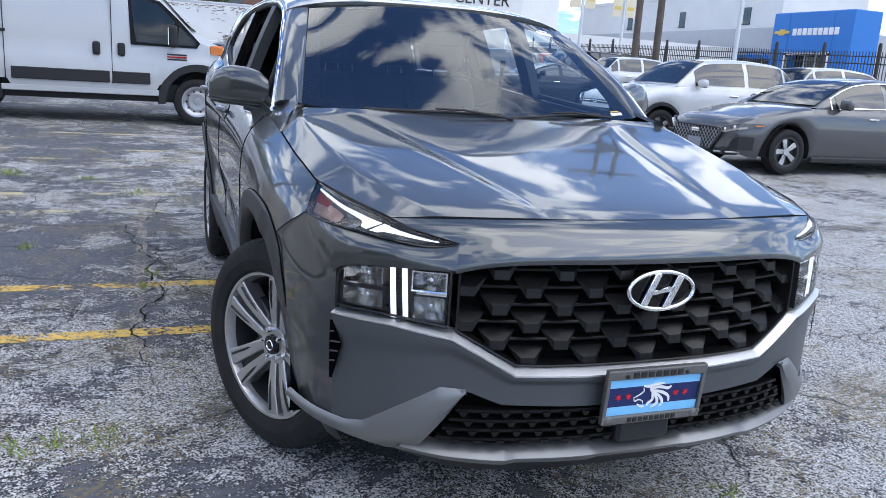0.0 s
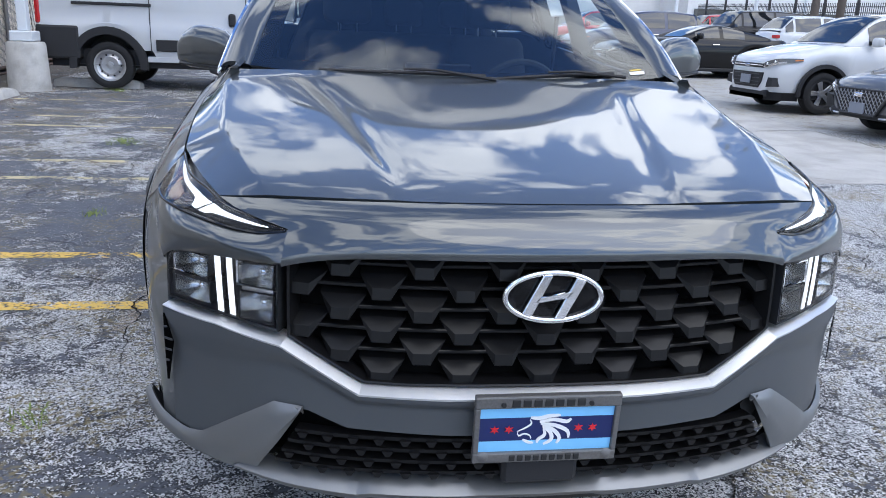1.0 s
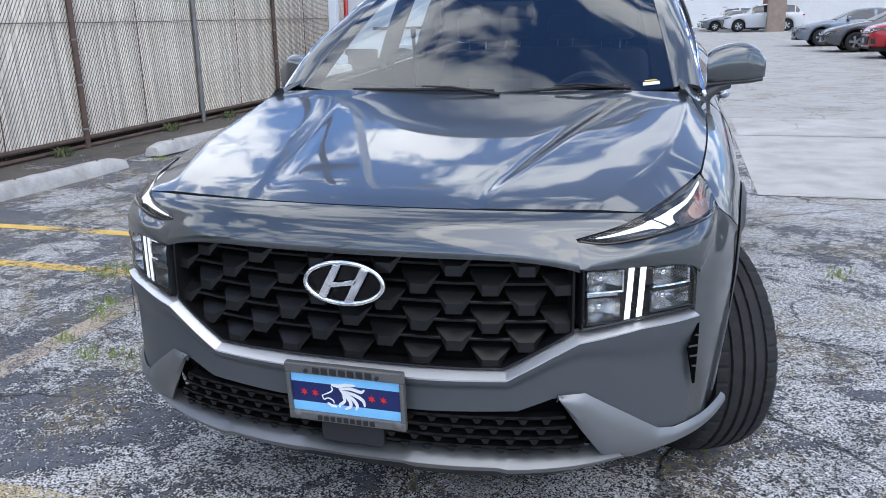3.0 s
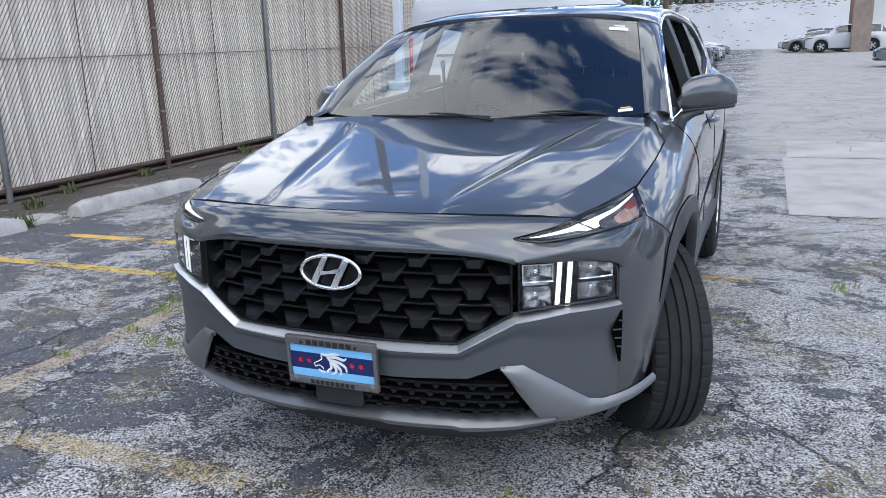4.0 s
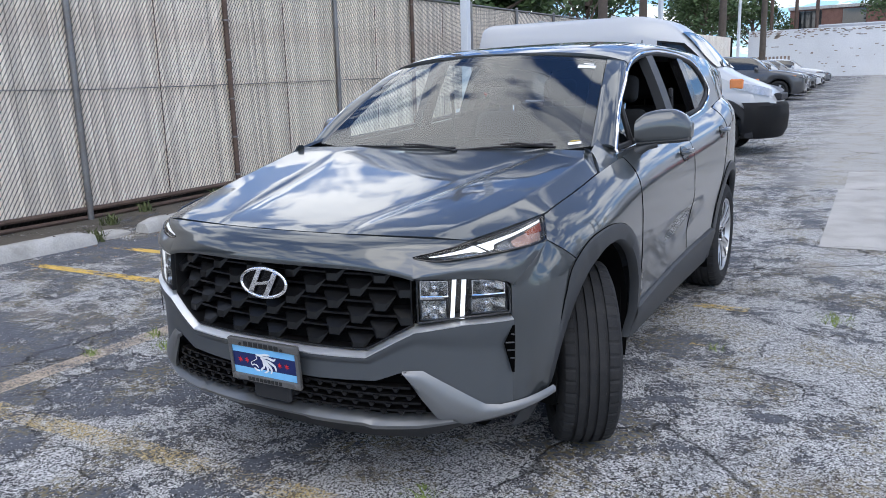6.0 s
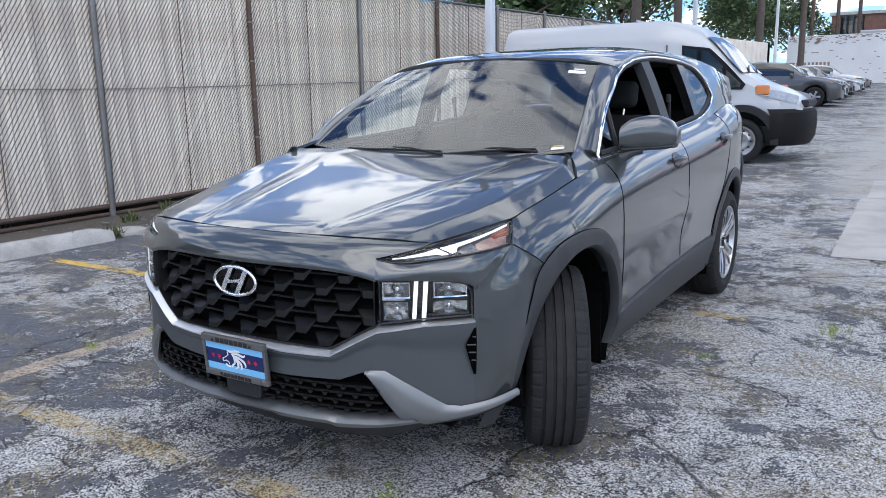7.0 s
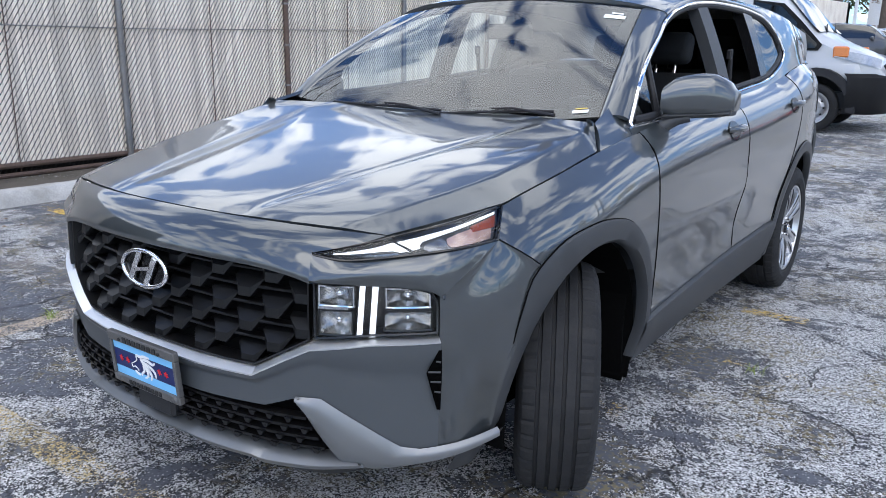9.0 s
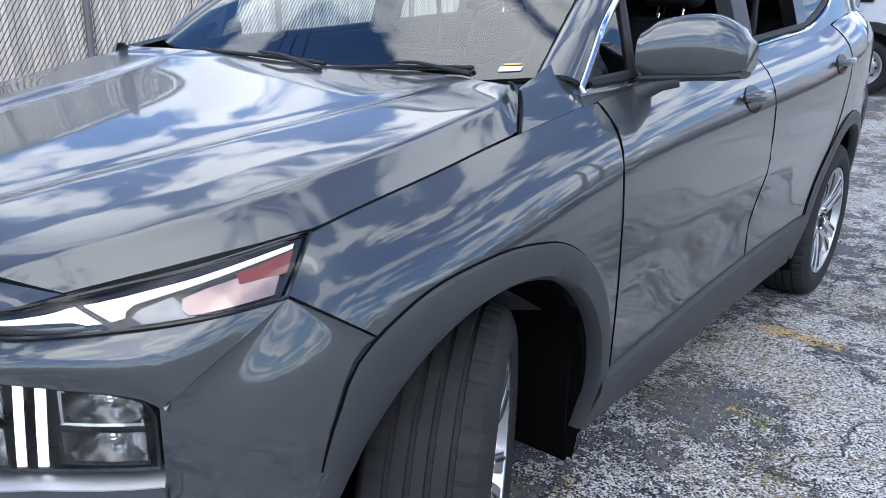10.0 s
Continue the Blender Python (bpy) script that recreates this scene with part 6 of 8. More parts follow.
# -- lamp boxes --
for s in (1, -1):
    lampbox = new("headlamp"); lampbox.parent = car

    def put(nm, g, m_, depth=0.0, label=""):
        bm = bm_new()
        add_sheet(bm, g if s == 1 else [[flip(p) for p in r] for r in g], depth)
        return part(nm, bm, m_, lampbox, label, smooth=True)
    top = spline([(0.572, 0.830), (0.66, 0.831), (0.75, 0.828), (0.82, 0.821), (0.868, 0.808), (0.885, 0.782)], 21)
    bot = spline([(0.572, 0.680), (0.64, 0.688), (0.72, 0.696), (0.80, 0.700), (0.85, 0.701), (0.885, 0.702)], 21)
    put("housing", nose_patch([tuple(p) for p in bot], [tuple(p) for p in top], 6, -0.065), LAMP_BLACK)
    # bezel round the opening
    rim_ = [tuple(p) for p in bot] + [tuple(p) for p in top[::-1]] + [tuple(bot[0])]
    put("bezel", [[nose(q, z, -0.065), nose(q, z, 0.002), nose(0.728 + (q - 0.728) * 0.965, 0.762 + (z - 0.762) * 0.93, 0.0), nose(0.728 + (q - 0.728) * 0.955, 0.762 + (z - 0.762) * 0.91, -0.045)] for q, z in rim_], LAMP_BLACK)
    # four reflector bowls, two each side of the lit bars
    for qa, qb, za, zb in ((0.588, 0.672, 0.772, 0.818), (0.588, 0.668, 0.696, 0.756), (0.758, 0.862, 0.772, 0.816), (0.752, 0.866, 0.712, 0.758)):
        g = []
        for i in range(9):
            row = []
            for j in range(7):
                fu, fv = i / 8, j / 6
                bowl = -0.052 * (1 - (2 * fu - 1) ** 2) * (1 - (2 * fv - 1) ** 4) - 0.006
                row.append(nose(qa + (qb - qa) * fu, za + (zb - za) * fv, bowl))
            g.append(row)
        put("reflector", g, REFLECTOR)
        put("frame", [[nose(q, z, -0.055), nose(q, z, -0.004), nose(q2, z2, -0.003)] for (q, z), (q2, z2) in zip(knots([(qa, za), (qb, za), (qb, zb), (qa, zb), (qa, za)], 4), knots([(qa - 0.004, za - 0.004), (qb + 0.004, za - 0.004), (qb + 0.004, zb + 0.004), (qa - 0.004, zb + 0.004), (qa - 0.004, za - 0.004)], 4))], CHROME if zb > 0.8 else LAMP_BLACK)
        bulb = nose((qa + qb) / 2, (za + zb) / 2, -0.040)
        bm = bm_new()
        bmesh.ops.create_uvsphere(bm, u_segments=12, v_segments=8, radius=0.010, matrix=Matrix.Translation(bulb if s == 1 else flip(bulb)))
        part("bulb", bm, CHROME, lampbox, smooth=True)
    for qa, qb in ((0.680, 0.694), (0.712, 0.727)):
        put("light_bar", nose_patch([(qa, 0.692), ((qa + qb) / 2, 0.692), (qb, 0.693)], [(qa + 0.010, 0.826), ((qa + qb) / 2 + 0.010, 0.826), (qb + 0.010, 0.826)], 8, -0.004), DRL, 0.003, "lit white light bar")
    put("divider", nose_patch([(0.584, 0.761), (0.66, 0.762)], [(0.584, 0.769), (0.66, 0.769)], 1, -0.002), CHROME, 0.01)
    put("divider", nose_patch([(0.752, 0.761), (0.868, 0.762)], [(0.752, 0.769), (0.868, 0.768)], 1, -0.002), LAMP_BLACK, 0.01)
    put("lens", nose_patch([tuple(p) for p in bot], [tuple(p) for p in top], 6, 0.003), LENS)

# -- number plate with its frame --
plate = thing("number_plate", "dealer plate in a grey metal frame, blue bands and red stars", "plate")
plate.matrix_world = pose(0.0, -0.952, 0.503, 4.5, 0, 0)
plate_frame_m = mk("plate_frame_metal", (0.17, 0.165, 0.16), 0.45, metal=0.6, var=0.2, fine=200, bump=0.1)
LIGHT_BLUE = mk("plate_light_blue", (0.20, 0.52, 0.82), 0.4, var=0.03)
NAVY = mk("plate_navy", (0.008, 0.018, 0.10), 0.4, var=0.05)
STAR_RED = mk("plate_red", (0.62, 0.02, 0.03), 0.4, var=0.05)
PW, PH = 0.157, 0.080
for lo_, hi_ in (((-PW, -0.008, 0.052), (PW, 0.010, PH)), ((-PW, -0.008, -PH), (PW, 0.010, -0.056)), ((-PW, -0.0075, -0.056), (-PW + 0.012, 0.010, 0.052)), ((PW - 0.012, -0.0075, -0.056), (PW, 0.010, 0.052))):
    box("frame", lo_, hi_, plate_frame_m, plate, bevel=0.003, seg=2)
box("band", (-PW + 0.01, 0.0, 0.026), (PW - 0.01, 0.006, 0.053), LIGHT_BLUE, plate)
box("band", (-PW + 0.01, 0.0, -0.030), (PW - 0.01, 0.006, 0.026), NAVY, plate)
box("band", (-PW + 0.01, 0.0, -0.057), (PW - 0.01, 0.006, -0.030), LIGHT_BLUE, plate)
for sx in (-0.112, -0.081, 0.070, 0.101):
    bm = bm_new()
    pts = []
    for k in range(12):
        a = k * math.tau / 12 + math.pi / 2
        rr = 0.0105 if k % 2 == 0 else 0.0042
        pts.append((sx + rr * math.cos(a), -0.002 + rr * math.sin(a)))
    add_prism(bm, pts, -0.002)
    part("star", bm, STAR_RED, plate)
# dealer's mark in the middle: plain white swept strokes
MARK = [(0.0034, [(-0.037, 0.021), (-0.034, 0.011), (-0.045, 0.002), (-0.063, -0.007)]),
        (0.0030, [(-0.063, -0.006), (-0.059, -0.018), (-0.048, -0.013), (-0.035, -0.018), (-0.032, -0.026)]),
        (0.0060, [(-0.050, -0.027), (-0.038, -0.034), (-0.026, -0.036)]),
        (0.0090, [(-0.036, 0.026), (-0.016, 0.024), (0.004, 0.029), (0.028, 0.030)]),
        (0.0085, [(-0.016, 0.015), (0.014, 0.020), (0.042, 0.014), (0.052, 0.021)]),
        (0.0085, [(-0.013, 0.011), (0.020, 0.005), (0.046, -0.009), (0.050, -0.026)]),
        (0.0085, [(-0.010, 0.009), (0.016, -0.006), (0.030, -0.025), (0.025, -0.039)]),
        (0.0085, [(-0.008, 0.004), (0.010, -0.013), (0.012, -0.030), (-0.004, -0.040)]),
        (0.0075, [(-0.006, -0.002), (-0.003, -0.017), (-0.016, -0.028), (-0.018, -0.036)])]
for w_, path in MARK:
    P_ = spline(path, 13)
    side_a, side_b = [], []
    for i in range(13):
        t_ = P_[min(i + 1, 12)] - P_[max(i - 1, 0)]
        t_ = t_ / np.linalg.norm(t_)
        h_ = w_ * (0.25 + 0.75 * math.sin(math.pi * (0.12 + 0.80 * i / 12))) / 2
        side_a.append((P_[i][0] - t_[1] * h_, P_[i][1] + t_[0] * h_)); side_b.append((P_[i][0] + t_[1] * h_, P_[i][1] - t_[0] * h_))
    bm = bm_new()
    add_prism(bm, side_a + side_b[::-1], -0.002)
    part("mark_stroke", bm, SIGN_WHITE, plate)
# dealer's name on the frame as plain bars
for k in range(7):
    box("name_bar", (-0.080 + 0.0232 * k, -0.0105, 0.0565), (-0.080 + 0.0232 * k + 0.0175, -0.007, 0.0735), BLACK_SIGN, plate, bevel=0.001)
for k in range(9):
    box("name_bar", (-0.078 + 0.0176 * k, -0.0105, -0.0755), (-0.078 + 0.0176 * k + 0.0128, -0.007, -0.0615), BLACK_SIGN, plate, bevel=0.001)
for sx in (-0.098, 0.090):
    bm = bm_new()
    add_revolve(bm, [(-0.012, 0.0), (-0.0115, 0.005), (-0.007, 0.006)], 12, "y", (sx, 0, 0.062))
    part("screw", bm, BLACK_SIGN, plate, smooth=True)
for sx in (-0.135, 0.135):
    bm = bm_new()
    add_revolve(bm, [(-0.011, 0.0), (-0.010, 0.010), (-0.007, 0.014)], 14, "y", (sx, 0, -0.066))
    part("boss", bm, plate_frame_m, plate, smooth=True)

# -- wings, doors, quarters --


RA = 0.50
WING_ANG = [124, 112, 98, 82, 60, 40, 22, 8.5]
wl_ = [(RA * math.cos(radians(a)), 0.375 + RA * math.sin(radians(a))) for a in WING_ANG]
wu_ = [(-0.455, 0.916), (-0.372, 0.984), (-0.13, 1.030), (0.14, 1.074), (0.488, 1.112), (0.450, 0.95), (0.466, 0.75), (0.520, 0.452)]
lowp, highp = [], []
for k in range(len(wl_) - 1):
    for i in range(5):
        f = i / 5
        a = radians(WING_ANG[k] + (WING_ANG[k + 1] - WING_ANG[k]) * f)
        lowp.append((RA * math.cos(a), 0.375 + RA * math.sin(a)))
        if 1 <= k <= 3:
            y = wu_[k][0] + (wu_[k + 1][0] - wu_[k][0]) * f
            highp.append((y, seam_z(y) - 0.0025))
        else:
            highp.append((wu_[k][0] + (wu_[k + 1][0] - wu_[k][0]) * f, wu_[k][1] + (wu_[k + 1][1] - wu_[k][1]) * f))
lowp.append(wl_[-1]); highp.append(wu_[-1])
skin("front_wing", flank_patch(lowp, highp, 16), PAINT, angle=40)


def sill_z(y):
    return lerp_table(y, [0.5, 1.15, 1.7, 2.3], [0.448, 0.470, 0.492, 0.508])


# cowl corner between bonnet, wing and A-pillar
grid = []
for i in range(13):
    y = 0.182 + 0.40 * i / 12
    a = S(y, seam_z(y) - 0.002)
    b = Vector((0.780 - 0.055 * i / 12, 0.272 + 0.33 * i / 12, 1.157 + 0.075 * i / 12))
    grid.append([a + (b - a) * j / 5 + Vector((0.006, 0, 0.004)) * 4 * (j / 5) * (1 - j / 5) for j in range(6)])
skin("cowl_corner", grid, PAINT)

ys = [0.509 + (1.576 - 0.509) * i / 30 for i in range(31)]
def door_front(z):
    """The curved gap between wing and front door."""
    return smooth_table(z, [0.44, 0.60, 0.75, 0.95, 1.05, 1.12], [0.524, 0.495, 0.469, 0.453, 0.480, 0.492])


grid = []
for i in range(31):
    row = []
    for j in range(27):
        y = 0.50 + 1.076 * i / 30
        z = sill_z(y) + (seam_z(y) - 0.002 - sill_z(y)) * j / 26
        y0_ = door_front(z) + 0.005
        row.append(S(y0_ + (1.576 - y0_) * i / 30, z))
    grid.append(row)
# added dark tubes along the door gaps, drawn for the shade inside them
seam_lines = ([(door_front(z_) + 0.002, z_) for z_ in [0.455 + 0.65 * i / 14 for i in range(15)]], [(1.581, 0.50 + 0.68 * i / 12) for i in range(13)])
for pts_ in seam_lines:
    for s in (1, -1):
        bm = bm_new()
        add_tube(bm, [S(y, min(z, seam_z(y) - 0.004), -0.0006, s) for y, z in pts_], 0.0032, 6)
        part("door_gap_line", bm, LINER, car, smooth=True)
front_doors = skin("front_door", grid, PAINT, angle=40)
edge = spline([(2.245, 0.510), (2.31, 0.62), (2.44, 0.80), (2.555, 0.95), (2.60, 1.11), (2.545, 1.262)], 27)
grid = []
for i in range(25):
    f = i / 24
    row = []
    for j in range(27):
        g_ = j / 26
        y0_, y1_ = 1.586, float(edge[j][0])
        y = y0_ + (y1_ - y0_) * f
        zlo, zhi = sill_z(y0_ + (2.245 - y0_) * f), seam_z(y0_ + (2.545 - y0_) * f) - 0.002
        z = zlo + (zhi - zlo) * g_
        row.append(S(y, z))
    grid.append(row)
# the same dark tube for the gap behind the rear door
for s in (1, -1):
    bm = bm_new()
    add_tube(bm, [S(float(y) + 0.006, float(z), -0.0006, s) for y, z in edge], 0.0028, 6)
    part("door_gap_line", bm, LINER, car, smooth=True)
rear_doors = skin("rear_door", grid, PAINT, angle=40)
# rear quarter
QA = [172, 150, 128, 106, 84, 62, 40, 22, 10]
ql = [(WB + RA * math.cos(radians(a)), 0.375 + RA * math.sin(radians(a))) for a in QA]
qu = [(2.254, 0.520), (2.32, 0.63), (2.45, 0.81), (2.566, 0.96), (2.555, 1.262), (2.70, 1.288), (3.0, 1.32), (3.62, 1.31), (3.70, 0.60)]
skin("rear_quarter", flank_patch(knots(ql, 5), knots(qu, 5), 14), PAINT, angle=40)

# -- matte cladding --
for wy, a0, a1, nm in ((0.0, 150, -11.0, "front"), (WB, 190, -8.0, "rear")):
    out, inn = [], []
    for k in range(45):
        a = a0 + (a1 - a0) * k / 44
        ro = smooth_table(a, [0, 28, 50, 68, 82, 97, 119, 131, 140, 150], [0.500, 0.503, 0.518, 0.526, 0.520, 0.524, 0.553, 0.566, 0.542, 0.512]) if wy == 0.0 else 0.515
        for lst, rad in ((out, ro), (inn, 0.447)):
            lst.append((wy + rad * math.cos(radians(a)), 0.375 + rad * math.sin(radians(a))))
    proud = [(0.35 if i[0] < wy - 0.2 and wy == 0.0 else 1.0) for i in inn]
    grid = [[S(i[0], max(i[1], 0.30), -0.025), S(i[0], max(i[1], 0.30), 0.000), S(i[0] * 0.85 + o[0] * 0.15, max(i[1] * 0.85 + o[1] * 0.15, 0.30), 0.013 * f_), S(i[0] * 0.3 + o[0] * 0.7, max(i[1] * 0.3 + o[1] * 0.7, 0.30), 0.015 * f_), S(i[0] * 0.04 + o[0] * 0.96, max(i[1] * 0.04 + o[1] * 0.96, 0.30), 0.011 * f_), S(o[0], max(o[1], 0.30), 0.002), S(o[0], max(o[1], 0.30), -0.006)] for i, o, f_ in zip(inn, out, proud)]
    skin("arch_trim", grid, CLAD, label="matte grey wheel arch trim", depth=0.0, angle=45)
    for s in (1, -1):
        bm = bm_new()
        add_tube(bm, [S(y, max(z, 0.30), 0.001, s) for y, z in out], 0.0026, 6)
        part("trim_gap", bm, LINER, car, smooth=True)
# front part of the arch band runs down the bumper's rear border
grid = []
for i in range(13):
    z = 0.625 - (0.625 - 0.235) * i / 12
    yo, yi = arch_y(max(z, 0.375), 0.512), arch_y(max(z, 0.375), 0.445)
    if z < 0.375:
        yo, yi = -0.512 + 0.03 * (0.375 - z), -0.436 + 0.03 * (0.375 - z)

    def band(y, o):
        xx = min(flank(y, z), 0.93) - (0.0 if z > 0.40 else 0.06 * (0.40 - z) / 0.16)
        return Vector((xx + o, y, z))
    grid.append([band(yi, -0.06), band(yi, 0.000), band(yi * 0.75 + yo * 0.25, 0.005), band(yo, 0.004), band(yo - 0.01, -0.006)])
skin("arch_trim", grid, CLAD, depth=0.0, angle=45)
ys = [0.462 + (2.30 - 0.462) * i / 36 for i in range(37)]
grid = [[S(y, 0.245, -0.05), S(y, 0.27, 0.0), S(y, 0.33, 0.012), S(y, sill_z(y) - 0.035, 0.020), S(y, sill_z(y) - 0.012, 0.016), S(y, sill_z(y) - 0.004, -0.004)] for y in ys]
skin("sill_trim", grid, CLAD, label="matte grey sill trim", depth=0.0, angle=40)

# inner shell and arch liners
grid = []
for i in range(40):
    y = -0.30 + 3.95 * i / 39
    row = []
    for j in range(12):
        z = 0.28 + (seam_z(y) - 0.03 - 0.28) * j / 11
        inside = any(math.hypot(y - wy, z - 0.375) < 0.47 for wy in (0.0, WB))
        row.append(S(y, z, -0.03 if not inside else -0.40))
    grid.append(row)
skin("inner_shell", grid, CABIN, depth=0.0)
for s in (1, -1):
    for wy in (0.0, WB):
        bm = bm_new()
        pr = [(s * 0.90, 0.450), (s * 0.55, 0.455), (s * 0.50, 0.40), (s * 0.50, 0.0)]
        rows = []
        for i in range(41):
            a = radians(-20 + 220 * i / 40)
            rows.append([bm.verts.new((u, wy + r * math.cos(a), max(0.22 if wy or a < 1.57 else 0.31, 0.375 + r * math.sin(a)))) for u, r in pr])
        for q_, w_ in zip(rows, rows[1:]):
            for k in range(3):
                bm.faces.new((q_[k], q_[k + 1], w_[k + 1], w_[k]))
        part("arch_liner", bm, LINER, car, smooth=True)
        # splash guard behind the wheel
        bm = bm_new()
        g = [[Vector((s * x, wy + 0.43 - 0.02 * math.sin(f * 3), 0.20 + 0.40 * f)) for f in (0, 0.25, 0.5, 0.75, 1)] for x in (0.55, 0.68, 0.80, 0.875)]
        add_sheet(bm, g, 0.012)
        part("splash_guard", bm, LINER, car, smooth=True)
box("underbody", (-0.70, -0.58, 0.225), (0.70, 3.55, 0.34), LINER, car, bevel=0.04)

# -- greenhouse --
DLO_TOP = [(0.437, 1.146), (0.497, 1.197), (0.583, 1.269), (0.726, 1.358), (0.90, 1.440), (1.03, 1.503), (1.215, 1.555), (1.49, 1.595), (1.78, 1.608), (2.05, 1.603), (2.40, 1.570), (2.55, 1.500), (2.61, 1.430), (2.63, 1.388)]
DLO_BOT = [(0.437, 1.142), (0.60, 1.147), (0.88, 1.162), (1.25, 1.183), (1.62, 1.208), (1.80, 1.221), (2.24, 1.255), (2.45, 1.305), (2.56, 1.345), (2.63, 1.385)]


def dlo_top(y):
    return smooth_table(y, [p[0] for p in DLO_TOP], [p[1] for p in DLO_TOP])


def dlo_bot(y):
    return smooth_table(y, [p[0] for p in DLO_BOT], [p[1] for p in DLO_BOT])


# windshield: border curve on the right half, from the cowl's middle round
def shield(u, v, lift=0.0):
    """u across -1..1, v from the cowl (0) to the header (1)."""
    a = abs(u)
    hw_ = 0.733 + (0.600 - 0.733) * v
    cy = 0.345 + (0.985 - 0.345) * v
    cz = 1.125 + (1.600 - 1.125) * (v - 0.10 * math.sin(math.pi * v) * -0.35)
    ey = 0.405 + (1.045 - 0.405) * v
    ez = 1.166 + (1.556 - 1.166) * (v + 0.10 * math.sin(math.pi * v) * 0.45)
    f = a ** 2.2
    return Vector((hw_ * u, cy + (ey - cy) * f, cz + (ez - cz) * f + lift))


grid = [[shield(-1 + 2 * i / 32, j / 18) for j in range(19)] for i in range(33)]
bm = bm_new()
add_sheet(bm, grid, 0.005)
ws = part("windshield", bm, WIND_GLASS, car, smooth=True)
ws.visible_shadow = False
# dark border printed round the glass
for nm, rng_u, rng_v in (("frit", (-1, 1), (0.0, 0.085)), ("frit", (-1, 1), (0.955, 1.0)), ("frit", (-1, -0.915), (0, 1)), ("frit", (0.915, 1), (0, 1))):
    bm = bm_new()
    n_u = 32 if rng_u[1] - rng_u[0] > 1 else 3
    n_v = 3 if rng_v[1] - rng_v[0] < 0.5 else 18
    g = [[shield(rng_u[0] + (rng_u[1] - rng_u[0]) * i / n_u, rng_v[0] + (rng_v[1] - rng_v[0]) * j / n_v, -0.006) for j in range(n_v + 1)] for i in range(n_u + 1)]
    add_sheet(bm, g, 0.0)
    part(nm, bm, GLOSS_BLACK, ws, smooth=True)
# cowl grille below the glass
grid = [[Vector((0.71 * u, 0.355 + 0.05 * abs(u) ** 2.2 + dy_, 1.118 + 0.035 * abs(u) ** 2 + dz_)) for dy_, dz_ in ((-0.06, -0.010), (-0.02, -0.008), (0.0, -0.004))] for u in [-1 + 2 * i / 24 for i in range(25)]]
bm = bm_new()
add_sheet(bm, grid, 0.01)
part("cowl_grille", bm, CLAD, car, smooth=True)
for x0, x1 in ((-0.50, 0.08), (0.06, 0.56)):
    wip = new("wiper"); wip.parent = car
    p = [shield(x0 / 0.73 + (x1 - x0) / 0.73 * f, 0.012 + 0.03 * math.sin(f * 2.2), 0.010) for f in [i / 10 for i in range(11)]]
    bm = bm_new()
    add_tube(bm, p, 0.006, 6)
    part("blade", bm, PLASTIC, wip, smooth=True)
    bm = bm_new()
    add_tube(bm, [p[5] + Vector((0, 0, 0.012)), p[7] + Vector((0, -0.02, 0.012)), p[10] + Vector((0.03, -0.05, -0.01))], [0.004, 0.005, 0.007], 6)
    part("arm", bm, PLASTIC, wip, smooth=True)
# stickers on the glass
for nm, u0, u1, v0, v1, m_ in (("sticker", 0.79, 0.93, 0.845, 0.885, PAPER), ("sticker", 0.83, 0.91, 0.895, 0.91, PAPER), ("sticker", 0.86, 0.94, 0.030, 0.052, PAPER), ("sticker", 0.87, 0.93, 0.058, 0.066, GOLD)):
    bm = bm_new()
    add_sheet(bm, [[shield(u0 + (u1 - u0) * i / 4, v0 + (v1 - v0) * j / 2, 0.003) for j in range(3)] for i in range(5)], 0.001)
    part(nm, bm, m_, ws)

# A-pillar: between the glass border and the side opening
grid = []
for i in range(25):
    v = i / 24
    a = shield(1.0, v) + Vector((0.004, 0.0, 0.0))
    y = 0.440 + (1.30 - 0.440) * v
    b = S(y, dlo_top(y) + 0.012)
    row = []
    for j in range(8):
        f = j / 7
        p = a + (b - a) * f + Vector((0.012, -0.004, 0.012)) * 4 * f * (1 - f)
        row.append(p)
    grid.append([a + Vector((-0.012, 0.012, -0.012))] + row)
skin("a_pillar", grid, PAINT, angle=50)

# roof
def roof_edge(y):
    z = dlo_top(min(max(y, 0.6), 2.6)) + 0.030
    if y > 2.05:
        z = lerp_table(y, [2.05, 2.4, 2.6, 2.9, 3.3, 3.62], [dlo_top(2.05) + 0.030, 1.622, 1.612, 1.590, 1.555, 1.505])
    x = flank(min(y, 3.3), min(z, 1.60)) - 0.012
    return Vector((x, y, z))


def roof_point(u, v):
    y = 1.05 + (3.60 - 1.05) * v
    a = abs(u)
    cz = smooth_table(y, [1.0, 1.2, 1.5, 1.9, 2.5, 3.1, 3.6], [1.596, 1.640, 1.670, 1.695, 1.702, 1.680, 1.630])
    cy = y - 0.065 * (1 - v)
    ye = y + 0.03 * (1 - v) ** 2
    e = roof_edge(ye)
    f = a ** 2.4
    z = cz + (e.z - cz) * (0.35 * a ** 2.2 + 0.65 * a ** 5)
    return Vector((e.x * u, cy + (ye - cy) * f, z))


grid = [[roof_point(-1 + 2 * i / 40, j / 40) for j in range(41)] for i in range(41)]
bm = bm_new()
add_sheet(bm, grid, 0.02)
part("roof", bm, PAINT, car, smooth=True, angle=45)
